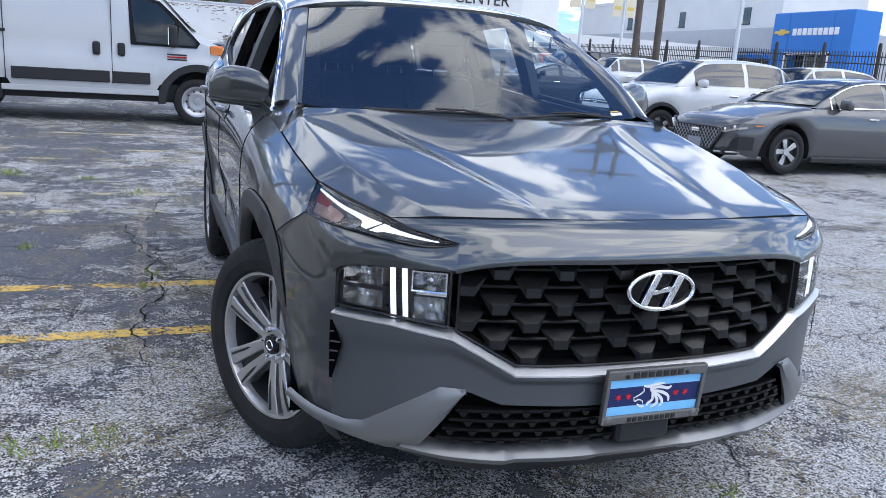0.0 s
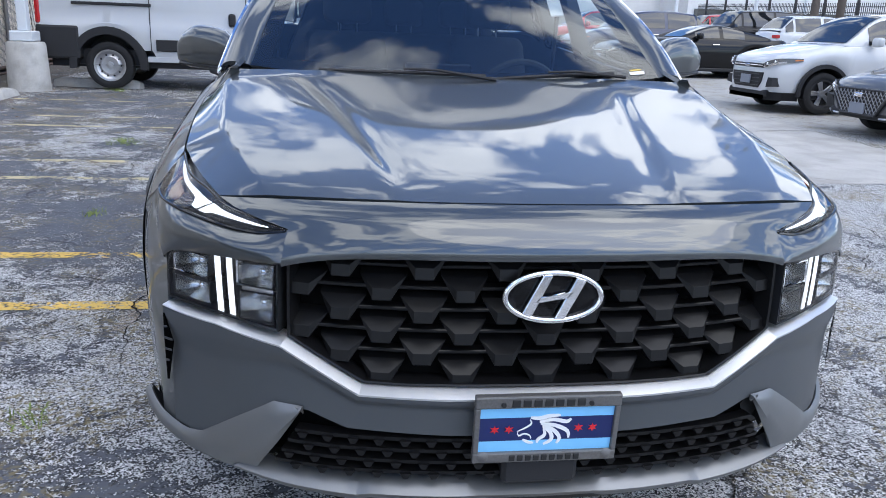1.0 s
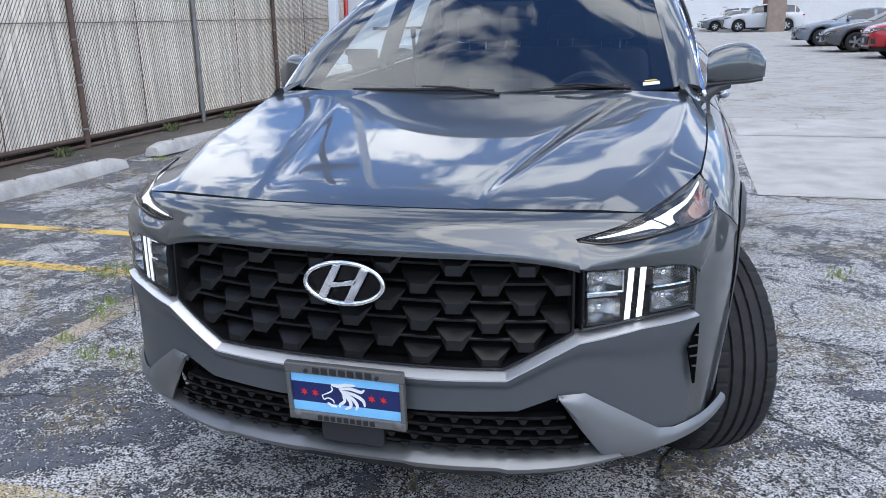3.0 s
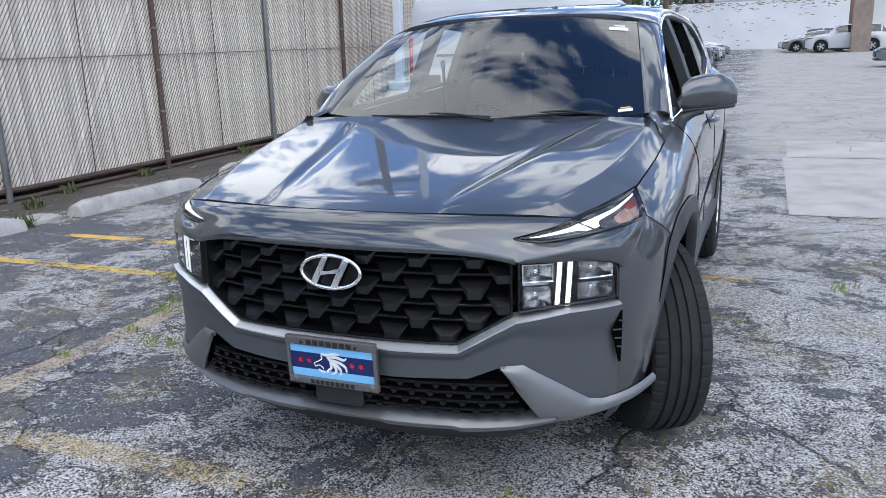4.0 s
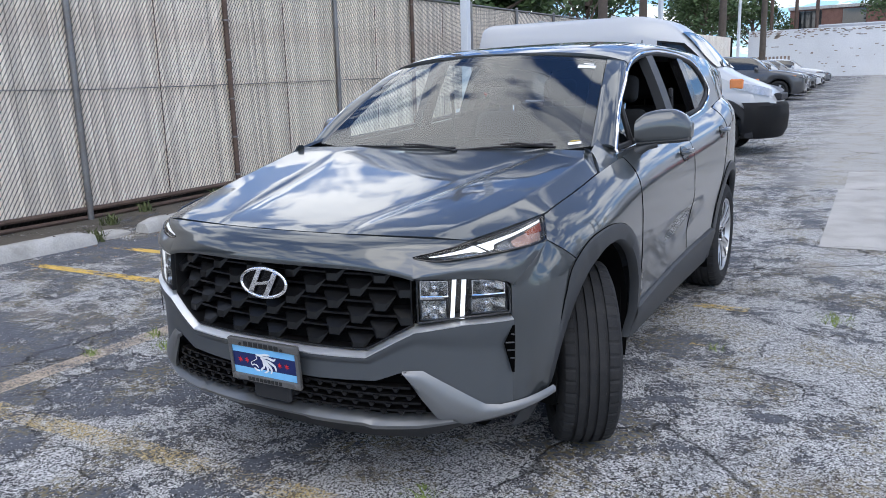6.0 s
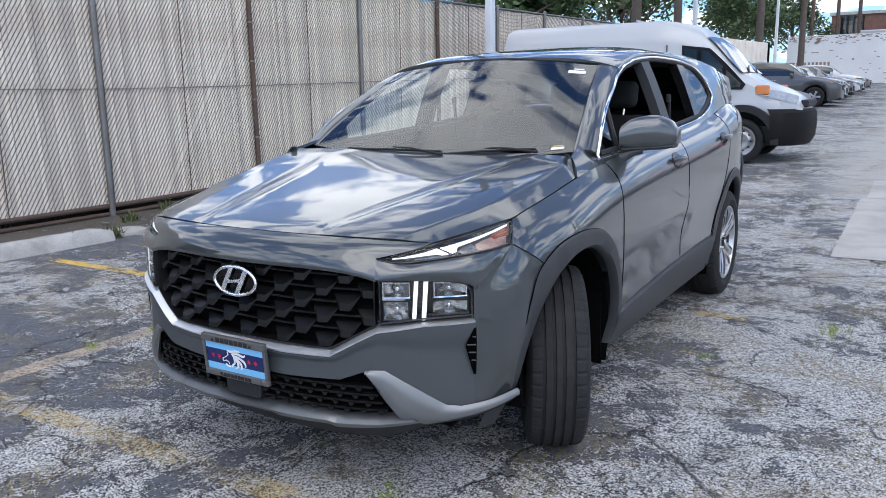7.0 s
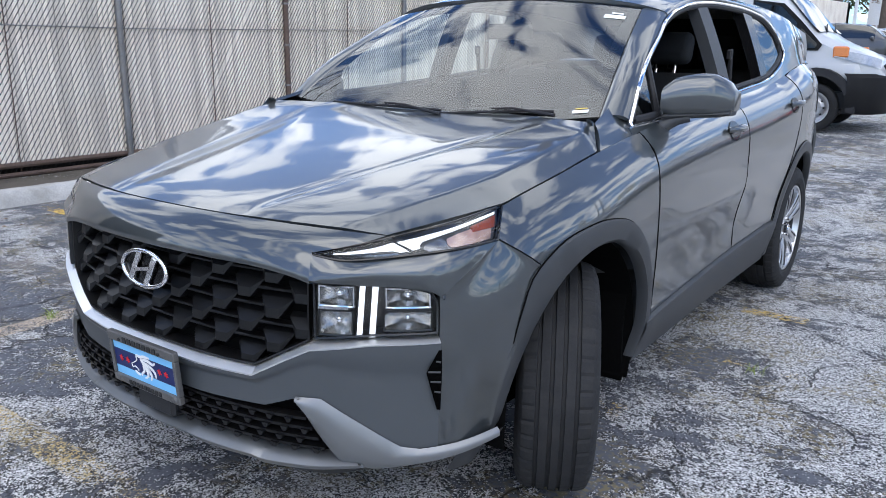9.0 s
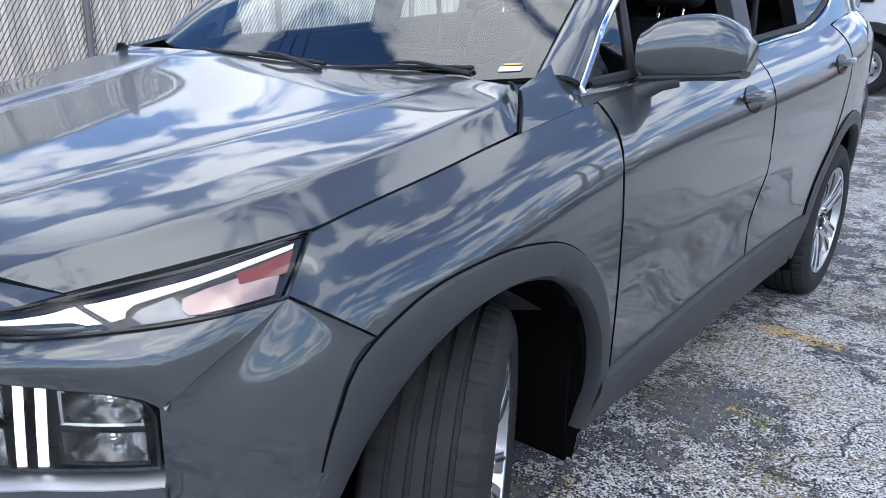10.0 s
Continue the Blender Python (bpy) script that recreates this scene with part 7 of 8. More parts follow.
# roof side border down to the opening
grid = []
for i in range(37):
    y = 1.08 + (3.60 - 1.08) * i / 36
    e = roof_edge(y)
    if y <= 2.63:
        b = S(y, dlo_top(y) + 0.010)
    else:
        zz = lerp_table(y, [2.63, 3.0, 3.3, 3.60], [1.39, 1.375, 1.36, 1.33])
        b = S(min(y, 3.5), zz)
        b.y = y
    grid.append([e + (b - e) * j / 5 + Vector((0.008, 0, 0)) * 4 * (j / 5) * (1 - j / 5) for j in range(6)])
skin("roof_side", grid, PAINT, angle=45)
# lower border from the shoulder to the side opening (the doors' upper edge)
grid = []
for i in range(41):
    y = 0.43 + (2.645 - 0.43) * i / 40
    a = S(y, seam_z(y) - 0.004)
    b = S(y, max(dlo_bot(max(y, 0.437)) - 0.006, seam_z(y) + 0.001))
    grid.append([a + (b - a) * j / 3 for j in range(4)])
skin("belt_line", grid, PAINT)
grid = []
for i in range(13):
    y = 2.64 + 0.97 * i / 12
    a = S(min(y, 3.5), seam_z(y) - 0.004); a.y = y
    zz = lerp_table(y, [2.63, 3.0, 3.3, 3.60], [1.39, 1.375, 1.36, 1.33])
    b = S(min(y, 3.5), zz + 0.004); b.y = y
    grid.append([a + (b - a) * j / 4 for j in range(5)])
skin("d_pillar", grid, PAINT)

# pillars between the openings and the chrome surround
for y0_, y1_, m_, nm in ((1.50, 1.635, GLOSS_BLACK, "b_pillar"), (2.14, 2.26, GLOSS_BLACK, "c_pillar")):
    grid = [[S(y0_ + (y1_ - y0_) * i / 4 - 0.06 * (f - 0.5) * 0, dlo_bot(y0_ + (y1_ - y0_) * i / 4) - 0.01 + (dlo_top(y0_ + (y1_ - y0_) * i / 4) + 0.012 - dlo_bot(y0_ + (y1_ - y0_) * i / 4) + 0.01) * f, -0.004) for f in [j / 10 for j in range(11)]] for i in range(5)]
    skin(nm, grid, CLAD if nm == "b_pillar" else m_, depth=0.05)
for s in (1, -1):
    ring = [S(y, dlo_bot(y) - 0.004, 0.004, s) for y in np.linspace(0.437, 2.63, 44)] + [S(y, dlo_top(y) + 0.004, 0.004, s) for y in np.linspace(2.63, 0.437, 60)]
    bm = bm_new()
    add_tube(bm, ring + [ring[0]], 0.0075, 8)
    part("chrome_surround", bm, CHROME, car, "bright chrome window surround", smooth=True)
    # window channels: black rubber inside the chrome
    ring = [S(y, dlo_bot(y) + 0.010, -0.012, s) for y in np.linspace(0.49, 2.60, 44)] + [S(y, dlo_top(y) - 0.010, -0.012, s) for y in np.linspace(2.60, 0.50, 60)]
    bm = bm_new()
    add_tube(bm, ring + [ring[0]], 0.014, 8)
    part("window_rubber", bm, PLASTIC, car, smooth=True)
    # fixed front quarter light, post behind it, fixed rear quarter light
    for y0_, y1_, nm in ((0.46, 0.71, "quarter_light"), (2.26, 2.615, "quarter_light")):
        bm = bm_new()
        g = [[S(y, dlo_bot(y) + (dlo_top(y) - dlo_bot(y)) * f, -0.010, s) for f in [j / 6 for j in range(7)]] for y in np.linspace(y0_, y1_, 9)]
        add_sheet(bm, g, 0.004)
        gl = part(nm, bm, SIDE_GLASS, car, smooth=True)
        gl.visible_shadow = False
    bm = bm_new()
    add_tube(bm, [S(0.705, dlo_bot(0.705), -0.01, s), S(0.735, dlo_top(0.735), -0.01, s)], 0.016, 8)
    part("window_post", bm, PLASTIC, car)

# tail: hatch, window, lamps, bumper
def tail(u, v):
    """v from the roof's end (0) to the sill (1)."""
    y = smooth_table(v, [0, 0.12, 0.42, 0.6, 0.8, 1.0], [3.60, 3.66, 3.78, 3.84, 3.86, 3.80])
    z = 1.628 + (0.36 - 1.628) * v
    hw_ = smooth_table(v, [0, 0.2, 0.4, 0.6, 1.0], [0.60, 0.70, 0.80, 0.86, 0.80])
    a = abs(u)
    return Vector((hw_ * u, y - 0.22 * a ** 3.2, z - 0.06 * a ** 3 * (1 - v)))


bm = bm_new()
add_sheet(bm, [[tail(-1 + 2 * i / 24, j / 24) for j in range(25)] for i in range(25)], 0.02)
part("tailgate", bm, PAINT, car, smooth=True)
bm = bm_new()
add_sheet(bm, [[tail(-0.82 + 1.64 * i / 16, 0.06 + 0.26 * j / 8) + Vector((0, 0.008, 0.004)) for j in range(9)] for i in range(17)], 0.004)
part("rear_window", bm, SIDE_GLASS, car, smooth=True)
grid = [[tail(0.55 + 0.43 * i / 8, 0.44 + 0.14 * j / 4) + Vector((0, 0.014, 0)) for j in range(5)] for i in range(9)]
skin("taillight", grid, LAMP_RED, depth=0.03)
bm = bm_new()
add_sheet(bm, [[tail(-1 + 2 * i / 20, 0.80 + 0.22 * j / 5) + Vector((0, 0.05 - 0.012 * abs(j - 2), 0)) for j in range(6)] for i in range(21)], 0.03)
part("rear_bumper", bm, CLAD, car, smooth=True)
grid = []
for i in range(11):
    z = 0.46 + 0.84 * i / 10
    a = S(3.66, z)
    b = tail(1.0, (1.628 - z) / 1.268)
    grid.append([a + (b - a) * j / 5 for j in range(6)])
skin("rear_corner", grid, PAINT)

# -- door furniture --
for s, fd, rd in ((1, front_doors[0], rear_doors[0]), (-1, front_doors[1], rear_doors[1])):
    for parent, yc_, zc_ in ((fd, 1.371, 1.064), (rd, 2.434, 1.118)):
        h = new("door_handle"); h.parent = parent
        bm = bm_new()
        # scooped cup behind the grip
        g = []
        for i in range(13):
            a = i * math.tau / 12
            g.append([S(yc_ + rr * 0.075 * math.cos(a), zc_ - 0.006 + rr * 0.042 * math.sin(a), 0.003 - 0.0 * rr, s) for rr in (0.05, 0.5, 0.85, 1.0)])
        add_sheet(bm, g, 0.0)
        part("cup", bm, GLOSS_BLACK, h, smooth=True)
        bm = bm_new()
        pts = [S(yc_ - 0.10 + 0.20 * f, zc_ + 0.004 + 0.004 * math.sin(math.pi * f), 0.008 + 0.030 * math.sin(math.pi * f) ** 0.6, s) for f in [i / 12 for i in range(13)]]
        add_tube(bm, pts, [0.010 + 0.007 * math.sin(math.pi * i / 12) for i in range(13)], 10)
        part("grip", bm, PAINT, h, smooth=True)
    # mirror
    mir = new("door_mirror"); mir.parent = fd
    if s == -1:
        mir.location = (0.030, 0.0, -0.026)
    bm = bm_new()
    rings = []
    n_x = 22
    for i in range(n_x + 1):
        f = i / n_x
        x = 0.855 + 0.222 * f
        top_ = 1.262 + 0.052 * math.sin(math.pi * min(1, 0.16 + 0.62 * f)) - 0.075 * max(0, f - 0.62) ** 1.6 * 2.2
        bot_ = 1.146 + 0.012 * f + 0.03 * max(0, f - 0.8) * 2
        fr = 0.075 * (1 - 0.25 * f - 0.65 * max(0, f - 0.7) * 1.6)
        bk = 0.055
        k_ = min(1.0, 0.80 + 1.6 * f) * (1.0 if f < 0.93 else 0.80)
        zc, hz = (top_ + bot_) / 2, (top_ - bot_) / 2 * k_
        ring = []
        for j in range(18):
            a = j * math.tau / 18
            ca, sa = math.cos(a), math.sin(a)
            zz = zc + hz * math.copysign(abs(sa) ** 0.72, sa)
            yy = 0.735 + 0.10 * f - (fr if ca > 0 else -bk) * 0 - (fr * abs(ca) ** 0.8 if ca > 0 else -bk * abs(ca) ** 0.5)
            ring.append(bm.verts.new((s * x, yy, zz)))
        rings.append(ring)
    for q_, w_ in zip(rings, rings[1:]):
        for k in range(18):
            bm.faces.new((q_[k], q_[(k + 1) % 18], w_[(k + 1) % 18], w_[k]))
    bm.faces.new(rings[0][::-1]); bm.faces.new(rings[-1])
    part("shell", bm, PAINT, mir, smooth=True, angle=60)
    bm = bm_new()
    rings = []
    for i in range(15):
        f = i / 14
        x = 0.862 + 0.207 * f
        ring = []
        for j in range(12):
            a = j * math.tau / 12
            ring.append(bm.verts.new((s * x, 0.735 + 0.10 * f + 0.066 * math.cos(a) * (1 - 0.3 * f), 1.158 + 0.014 * f + (0.012 if math.sin(a) > 0 else 0.016 * (1 - 0.4 * f)) * math.sin(a))))
        rings.append(ring)
    for q_, w_ in zip(rings, rings[1:]):
        for k in range(12):
            bm.faces.new((q_[k], q_[(k + 1) % 12], w_[(k + 1) % 12], w_[k]))
    bm.faces.new(rings[0][::-1]); bm.faces.new(rings[-1])
    part("under_shell", bm, CLAD, mir, smooth=True, angle=60)
    bm = bm_new()
    add_tube(bm, [(s * 0.845, 0.70, 1.112), (s * 0.868, 0.706, 1.130), (s * 0.900, 0.725, 1.148), (s * 0.94, 0.74, 1.158)], [0.032, 0.026, 0.022, 0.02], 12)
    part("foot", bm, CLAD, mir, smooth=True)
    bm = bm_new()
    g = [[Vector((s * (0.885 + 0.165 * i / 6), 0.800 + 0.075 * i / 6, 1.18 + 0.10 * j / 4 * (1 - 0.25 * (i / 6) ** 3))) for j in range(5)] for i in range(7)]
    add_sheet(bm, g, 0.004)
    part("mirror_glass", bm, CHROME, mir)

# -- wheels --
def build_wheel(name, centre, steer, side):
    w_ = new(name); w_.parent = car
    w_.matrix_local = pose(*centre, 0, 0, steer)
    r, hw_ = WR, 0.118
    bm = bm_new()
    N = 240
    prof = [(-0.098, 0.254), (-0.112, 0.266), (-0.121, 0.298), (-0.117, 0.325), (-0.106, 0.350), (-0.098, 0.358), (-0.080, 0.3645), (-0.062, 0.3665), (-0.060, 0.3585), (-0.051, 0.3585), (-0.049, 0.3680), (-0.024, 0.3695), (-0.022, 0.3605), (-0.013, 0.3605), (-0.011, 0.3700),
            (0.011, 0.3700), (0.013, 0.3605), (0.022, 0.3605), (0.024, 0.3695), (0.049, 0.3680), (0.051, 0.3585), (0.060, 0.3585), (0.062, 0.3665), (0.080, 0.3645), (0.098, 0.358), (0.106, 0.350), (0.117, 0.325), (0.121, 0.298), (0.112, 0.266), (0.098, 0.254)]
    shoulder = {4, 5, 6, 23, 24, 25}
    ribs = {10, 11, 18, 19}

    def tread(i, j):
        if j in shoulder:
            return -0.0045 if i % 5 == 0 else 0.0
        if j in (7, 22):
            return -0.003 if i % 5 == 0 else 0.0
        if j in ribs:
            return -0.0035 if (i + j) % 8 == 0 else 0.0
        return 0.0
    add_revolve(bm, prof, N, wobble=tread)
    part("tyre", bm, mk_tyre, w_, smooth=True, angle=22)
    o = side
    rim = new("rim"); rim.parent = w_
    bm = bm_new()
    add_revolve(bm, [(o * 0.098, 0.256), (o * 0.108, 0.254), (o * 0.106, 0.245), (o * 0.092, 0.239), (o * 0.075, 0.234)], 60)
    part("rim_flange", bm, ALLOY, rim, smooth=True)
    bm = bm_new()
    add_revolve(bm, [(o * 0.075, 0.234), (o * 0.05, 0.229), (-o * 0.09, 0.230), (-o * 0.10, 0.10)], 60)
    part("barrel", bm, ALLOY_DARK, rim, smooth=True)
    bm = bm_new()
    add_revolve(bm, [(-o * 0.030, 0.165), (-o * 0.028, 0.165), (-o * 0.028, 0.09), (o * 0.02, 0.085), (o * 0.02, 0.0)], 40)
    part("brake_disc", bm, mk_disc, rim, smooth=True)
    for k in range(5):
        a = k * math.tau / 5 + 0.35
        for d_ in (-1, 1):
            # each spoke is a pair of machined blades with a dark groove
            bm = bm_new()
            m_ = Matrix.Rotation(a, 4, "X")
            rows = []
            for i in range(6):
                f = i / 5
                rad = 0.045 + (0.242 - 0.045) * f
                c_ = d_ * (0.021 + 0.024 * f) + 0.012 * f
                w2 = 0.0155 + 0.0135 * f
                top_x = o * (0.072 + 0.022 * math.sin(math.pi * f * 0.6) + 0.010 * f)
                rows.append([bm.verts.new(m_ @ Vector((o * 0.045, c_ - w2, rad))), bm.verts.new(m_ @ Vector((top_x - o * 0.003, c_ - w2, rad))), bm.verts.new(m_ @ Vector((top_x, c_ - w2 + 0.004, rad))), bm.verts.new(m_ @ Vector((top_x, c_ + w2 - 0.004, rad))), bm.verts.new(m_ @ Vector((top_x - o * 0.003, c_ + w2, rad))), bm.verts.new(m_ @ Vector((o * 0.045, c_ + w2, rad)))])
            for q_, t_ in zip(rows, rows[1:]):
                for j in range(6):
                    bm.faces.new((q_[j], q_[(j + 1) % 6], t_[(j + 1) % 6], t_[j]))
            bm.faces.new(rows[0][::-1]); bm.faces.new(rows[-1])
            part("spoke", bm, ALLOY, rim, smooth=True, angle=30)
            # dark milled groove along the blade
            bm = bm_new()
            pts_ = [m_ @ Vector((o * (0.0722 + 0.022 * math.sin(math.pi * f * 0.6) + 0.010 * f), d_ * (0.026 + 0.028 * f) + 0.012 * f, 0.075 + 0.15 * f)) for f in [q_ / 6 for q_ in range(7)]]
            add_tube(bm, pts_, [0.0035] * 3 + [0.005] * 4, 6)
            part("groove", bm, ALLOY_DARK, rim)
        bm = bm_new()
        m_ = Matrix.Rotation(a, 4, "X")
        add_box(bm, (o * 0.04, -0.052, 0.06), (o * 0.070, 0.066, 0.236), m_, 0.004)
        part("spoke_web", bm, ALLOY_DARK, rim)
        bm = bm_new()
        p = Matrix.Rotation(a + 0.63, 4, "X") @ Vector((0, 0, 0.052))
        add_revolve(bm, [(o * 0.07, 0.0085), (o * 0.096, 0.008), (o * 0.098, 0.0)], 6, "x", p)
        part("wheel_nut", bm, CHROME, rim)
    bm = bm_new()
    add_revolve(bm, [(o * 0.03, 0.075), (o * 0.078, 0.068), (o * 0.080, 0.036)], 32)
    part("hub", bm, ALLOY, rim, smooth=True)
    bm = bm_new()
    add_revolve(bm, [(o * 0.078, 0.036), (o * 0.092, 0.033), (o * 0.095, 0.026), (o * 0.095, 0.0)], 28)
    part("centre_cap", bm, GLOSS_BLACK, rim, smooth=True)
    bm = bm_new()
    add_revolve(bm, [(o * 0.095, 0.019), (o * 0.098, 0.017), (o * 0.095, 0.014)], 24)
    part("cap_mark", bm, CHROME, rim, smooth=True)
    return w_


mk_tyre = mk("tread_rubber", (0.021, 0.021, 0.022), 0.8, var=0.25, scale=8, fine=140, bump=0.12, spec=0.25, dirt=(0.045, 0.043, 0.04), dirt_amount=0.3)
mk_disc = mk("brake_iron", (0.16, 0.15, 0.14), 0.45, metal=0.7, var=0.2)
STEER = 28.0
build_wheel("wheel", (0.822, 0.0, WR), STEER, 1)
build_wheel("wheel", (-0.822, 0.0, WR), STEER, -1)
build_wheel("wheel", (0.826, WB, WR), 0.0, 1)
build_wheel("wheel", (-0.826, WB, WR), 0.0, -1)

# -- cabin --
box("cabin_floor", (-0.74, 0.45, 0.34), (0.74, 3.45, 0.48), CABIN, car, bevel=0.03)
bm = bm_new()
g = [[Vector((0.74 * u, 0.48 + 0.10 * abs(u) ** 2.4 + dy_, z)) for dy_, z in ((0.0, 1.05), (0.0, 1.100), (0.14, 1.105), (0.36, 1.085), (0.48, 1.04), (0.50, 0.90), (0.42, 0.70), (0.40, 0.48))] for u in [-1 + 2 * i / 20 for i in range(21)]]
add_sheet(bm, g, 0.0)
part("dashboard", bm, CABIN, car, smooth=True)
box("screen", (-0.16, 0.90, 1.05), (0.12, 0.93, 1.17), GLOSS_BLACK, car, bevel=0.008)
sw = new("steering_wheel"); sw.parent = car
sw.matrix_local = Matrix.Translation((0.37, 1.10, 1.02)) @ pose(0, 0, 0, 24, 0, 0)
bm = bm_new()
rings = []
for i in range(40):
    a = i * math.tau / 40
    rings.append([bm.verts.new(((0.178 + 0.015 * math.cos(b)) * math.cos(a), 0.015 * math.sin(b), (0.178 + 0.015 * math.cos(b)) * math.sin(a))) for b in [k * math.tau / 8 for k in range(8)]])
for i in range(40):
    q_, t_ = rings[i], rings[(i + 1) % 40]
    for k in range(8):
        bm.faces.new((q_[k], q_[(k + 1) % 8], t_[(k + 1) % 8], t_[k]))
part("wheel_rim", bm, CABIN, sw, smooth=True)
for lo_, hi_ in (((-0.17, -0.02, -0.03), (0.17, 0.01, 0.02)), ((-0.03, -0.02, -0.17), (0.03, 0.01, 0.0)), ((-0.065, -0.05, -0.06), (0.065, 0.0, 0.05))):
    box("wheel_spoke", lo_, hi_, CABIN, sw, bevel=0.012, seg=2)


def seat(x, y, wide=0.50, bench=False):
    st_ = new("rear_bench" if bench else "front_seat"); st_.parent = car
    st_.location = (x, y, 0.0)
    box("cushion", (-wide / 2, -0.28, 0.52), (wide / 2, 0.24, 0.72), SEAT_CLOTH, st_, bevel=0.06, seg=3)
    bm = bm_new()
    add_box(bm, (-wide / 2, -0.07, 0.0), (wide / 2, 0.07, 0.66), None, 0.06, 3)
    for v in bm.verts:
        k = 1 - 0.22 * max(0, v.co.z - 0.3) / 0.36 if not bench else 1.0
        v.co.x *= k
    bmesh.ops.transform(bm, matrix=pose(0, 0.26, 0.64, -16, 0, 0), verts=bm.verts[:])
    part("backrest", bm, SEAT_CLOTH, st_, smooth=True, angle=60)
    for hx in ((0.0,) if not bench else (-0.36, 0.0, 0.36)):
        bm = bm_new()
        add_box(bm, (hx - 0.13, -0.05, 0.70), (hx + 0.13, 0.05, 0.87), None, 0.045, 3)
        bmesh.ops.transform(bm, matrix=pose(0, 0.26, 0.64, -14, 0, 0), verts=bm.verts[:])
        part("headrest", bm, SEAT_CLOTH, st_, smooth=True, angle=60)
        for dx_ in (-0.05, 0.05):
            bm = bm_new()
            add_tube(bm, [pose(0, 0.26, 0.64, -14, 0, 0) @ Vector((hx + dx_, 0, z)) for z in (0.60, 0.72)], 0.007, 6)
            part("headrest_post", bm, CHROME, st_)
    if not bench:
        bm = bm_new()
        s_ = 1 if x > 0 else -1
        add_tube(bm, [(s_ * 0.36, 0.32, 1.40), (s_ * 0.36, 0.36, 1.1), (s_ * 0.34, 0.36, 0.7)], 0.012, 6)
        part("seat_belt", bm, PLASTIC, st_)
        box("belt_guide", (s_ * 0.345, 0.30, 1.35), (s_ * 0.37, 0.335, 1.40), PLASTIC, st_, bevel=0.006)


seat(0.38, 1.55)
seat(-0.38, 1.55)
seat(0.0, 2.50, 1.28, True)
box("centre_console", (-0.13, 0.90, 0.48), (0.13, 1.75, 0.80), CABIN, car, bevel=0.03, seg=2)
bm = bm_new()
g = [[roof_point(-0.93 + 1.86 * i / 16, 0.03 + 0.92 * j / 16) + Vector((0, 0, -0.04)) for j in range(17)] for i in range(17)]
add_sheet(bm, g, 0.0)
part("headliner", bm, HEADLINER, car, smooth=True)
bm = bm_new()
add_box(bm, (-0.12, 0.0, -0.035), (0.12, 0.035, 0.035), pose(0.0, 0.98, 1.46, 15, 0, 0), 0.015, 2)
part("inside_mirror", bm, PLASTIC, car)
grid = [[S(y, z, -0.055) for z in (0.5, 0.75, 0.95, 1.12, dlo_bot(max(y, .44)) - 0.004)] for y in np.linspace(0.52, 2.45, 12)]
skin("door_lining", grid, CABIN, depth=0.0)


# ---- iron fence and dealership across the lane ----
def build_iron_fence():
    ob = thing("iron_fence", "black iron picket fence along the lot border", "fence")
    x0, y0, y1 = 22.0, 6.0, 46.0
    top = 3.15

    def base(y):
        return ground_z(x0, y)
    y = y0
    picket = bm_new()
    bm_h = 2.42
    add_box(picket, (-0.011, -0.011, 0.08), (0.011, 0.011, bm_h))
    pick_me = finish("picket", picket, BLACK_IRON)
    k = 0
    while y < y1:
        if k % 18 == 0:
            bm = bm_new()
            add_box(bm, (x0 - 0.05, y - 0.05, base(y)), (x0 + 0.05, y + 0.05, base(y) + 2.62), None, 0.01)
            bmesh.ops.create_uvsphere(bm, u_segments=8, v_segments=6, radius=0.06, matrix=Matrix.Translation((x0, y, base(y) + 2.66)))
            part("post", bm, BLACK_IRON, ob)
        elif k < 300:
            p = new("picket", pick_me); p.parent = ob
            p.location = (x0, y, base(y))
        y += 0.135
        k += 1
    for z in (0.30, 2.0, 2.25):
        bm = bm_new()
        add_tube(bm, [(x0, yy, base(yy) + z) for yy in np.arange(y0, y1 + 0.1, 2.0)], 0.022, 6)
        part("rail", bm, BLACK_IRON, ob)


def add_text(name, words, size, m, material, parent, depth=0.03):
    cu = bpy.data.curves.new(name, "FONT")
    cu.body, cu.size, cu.extrude, cu.align_x = words, size, depth, "CENTER"
    cu.materials.append(material)
    ob = new(name, cu)
    ob.parent = parent
    ob.matrix_world = m
    return ob


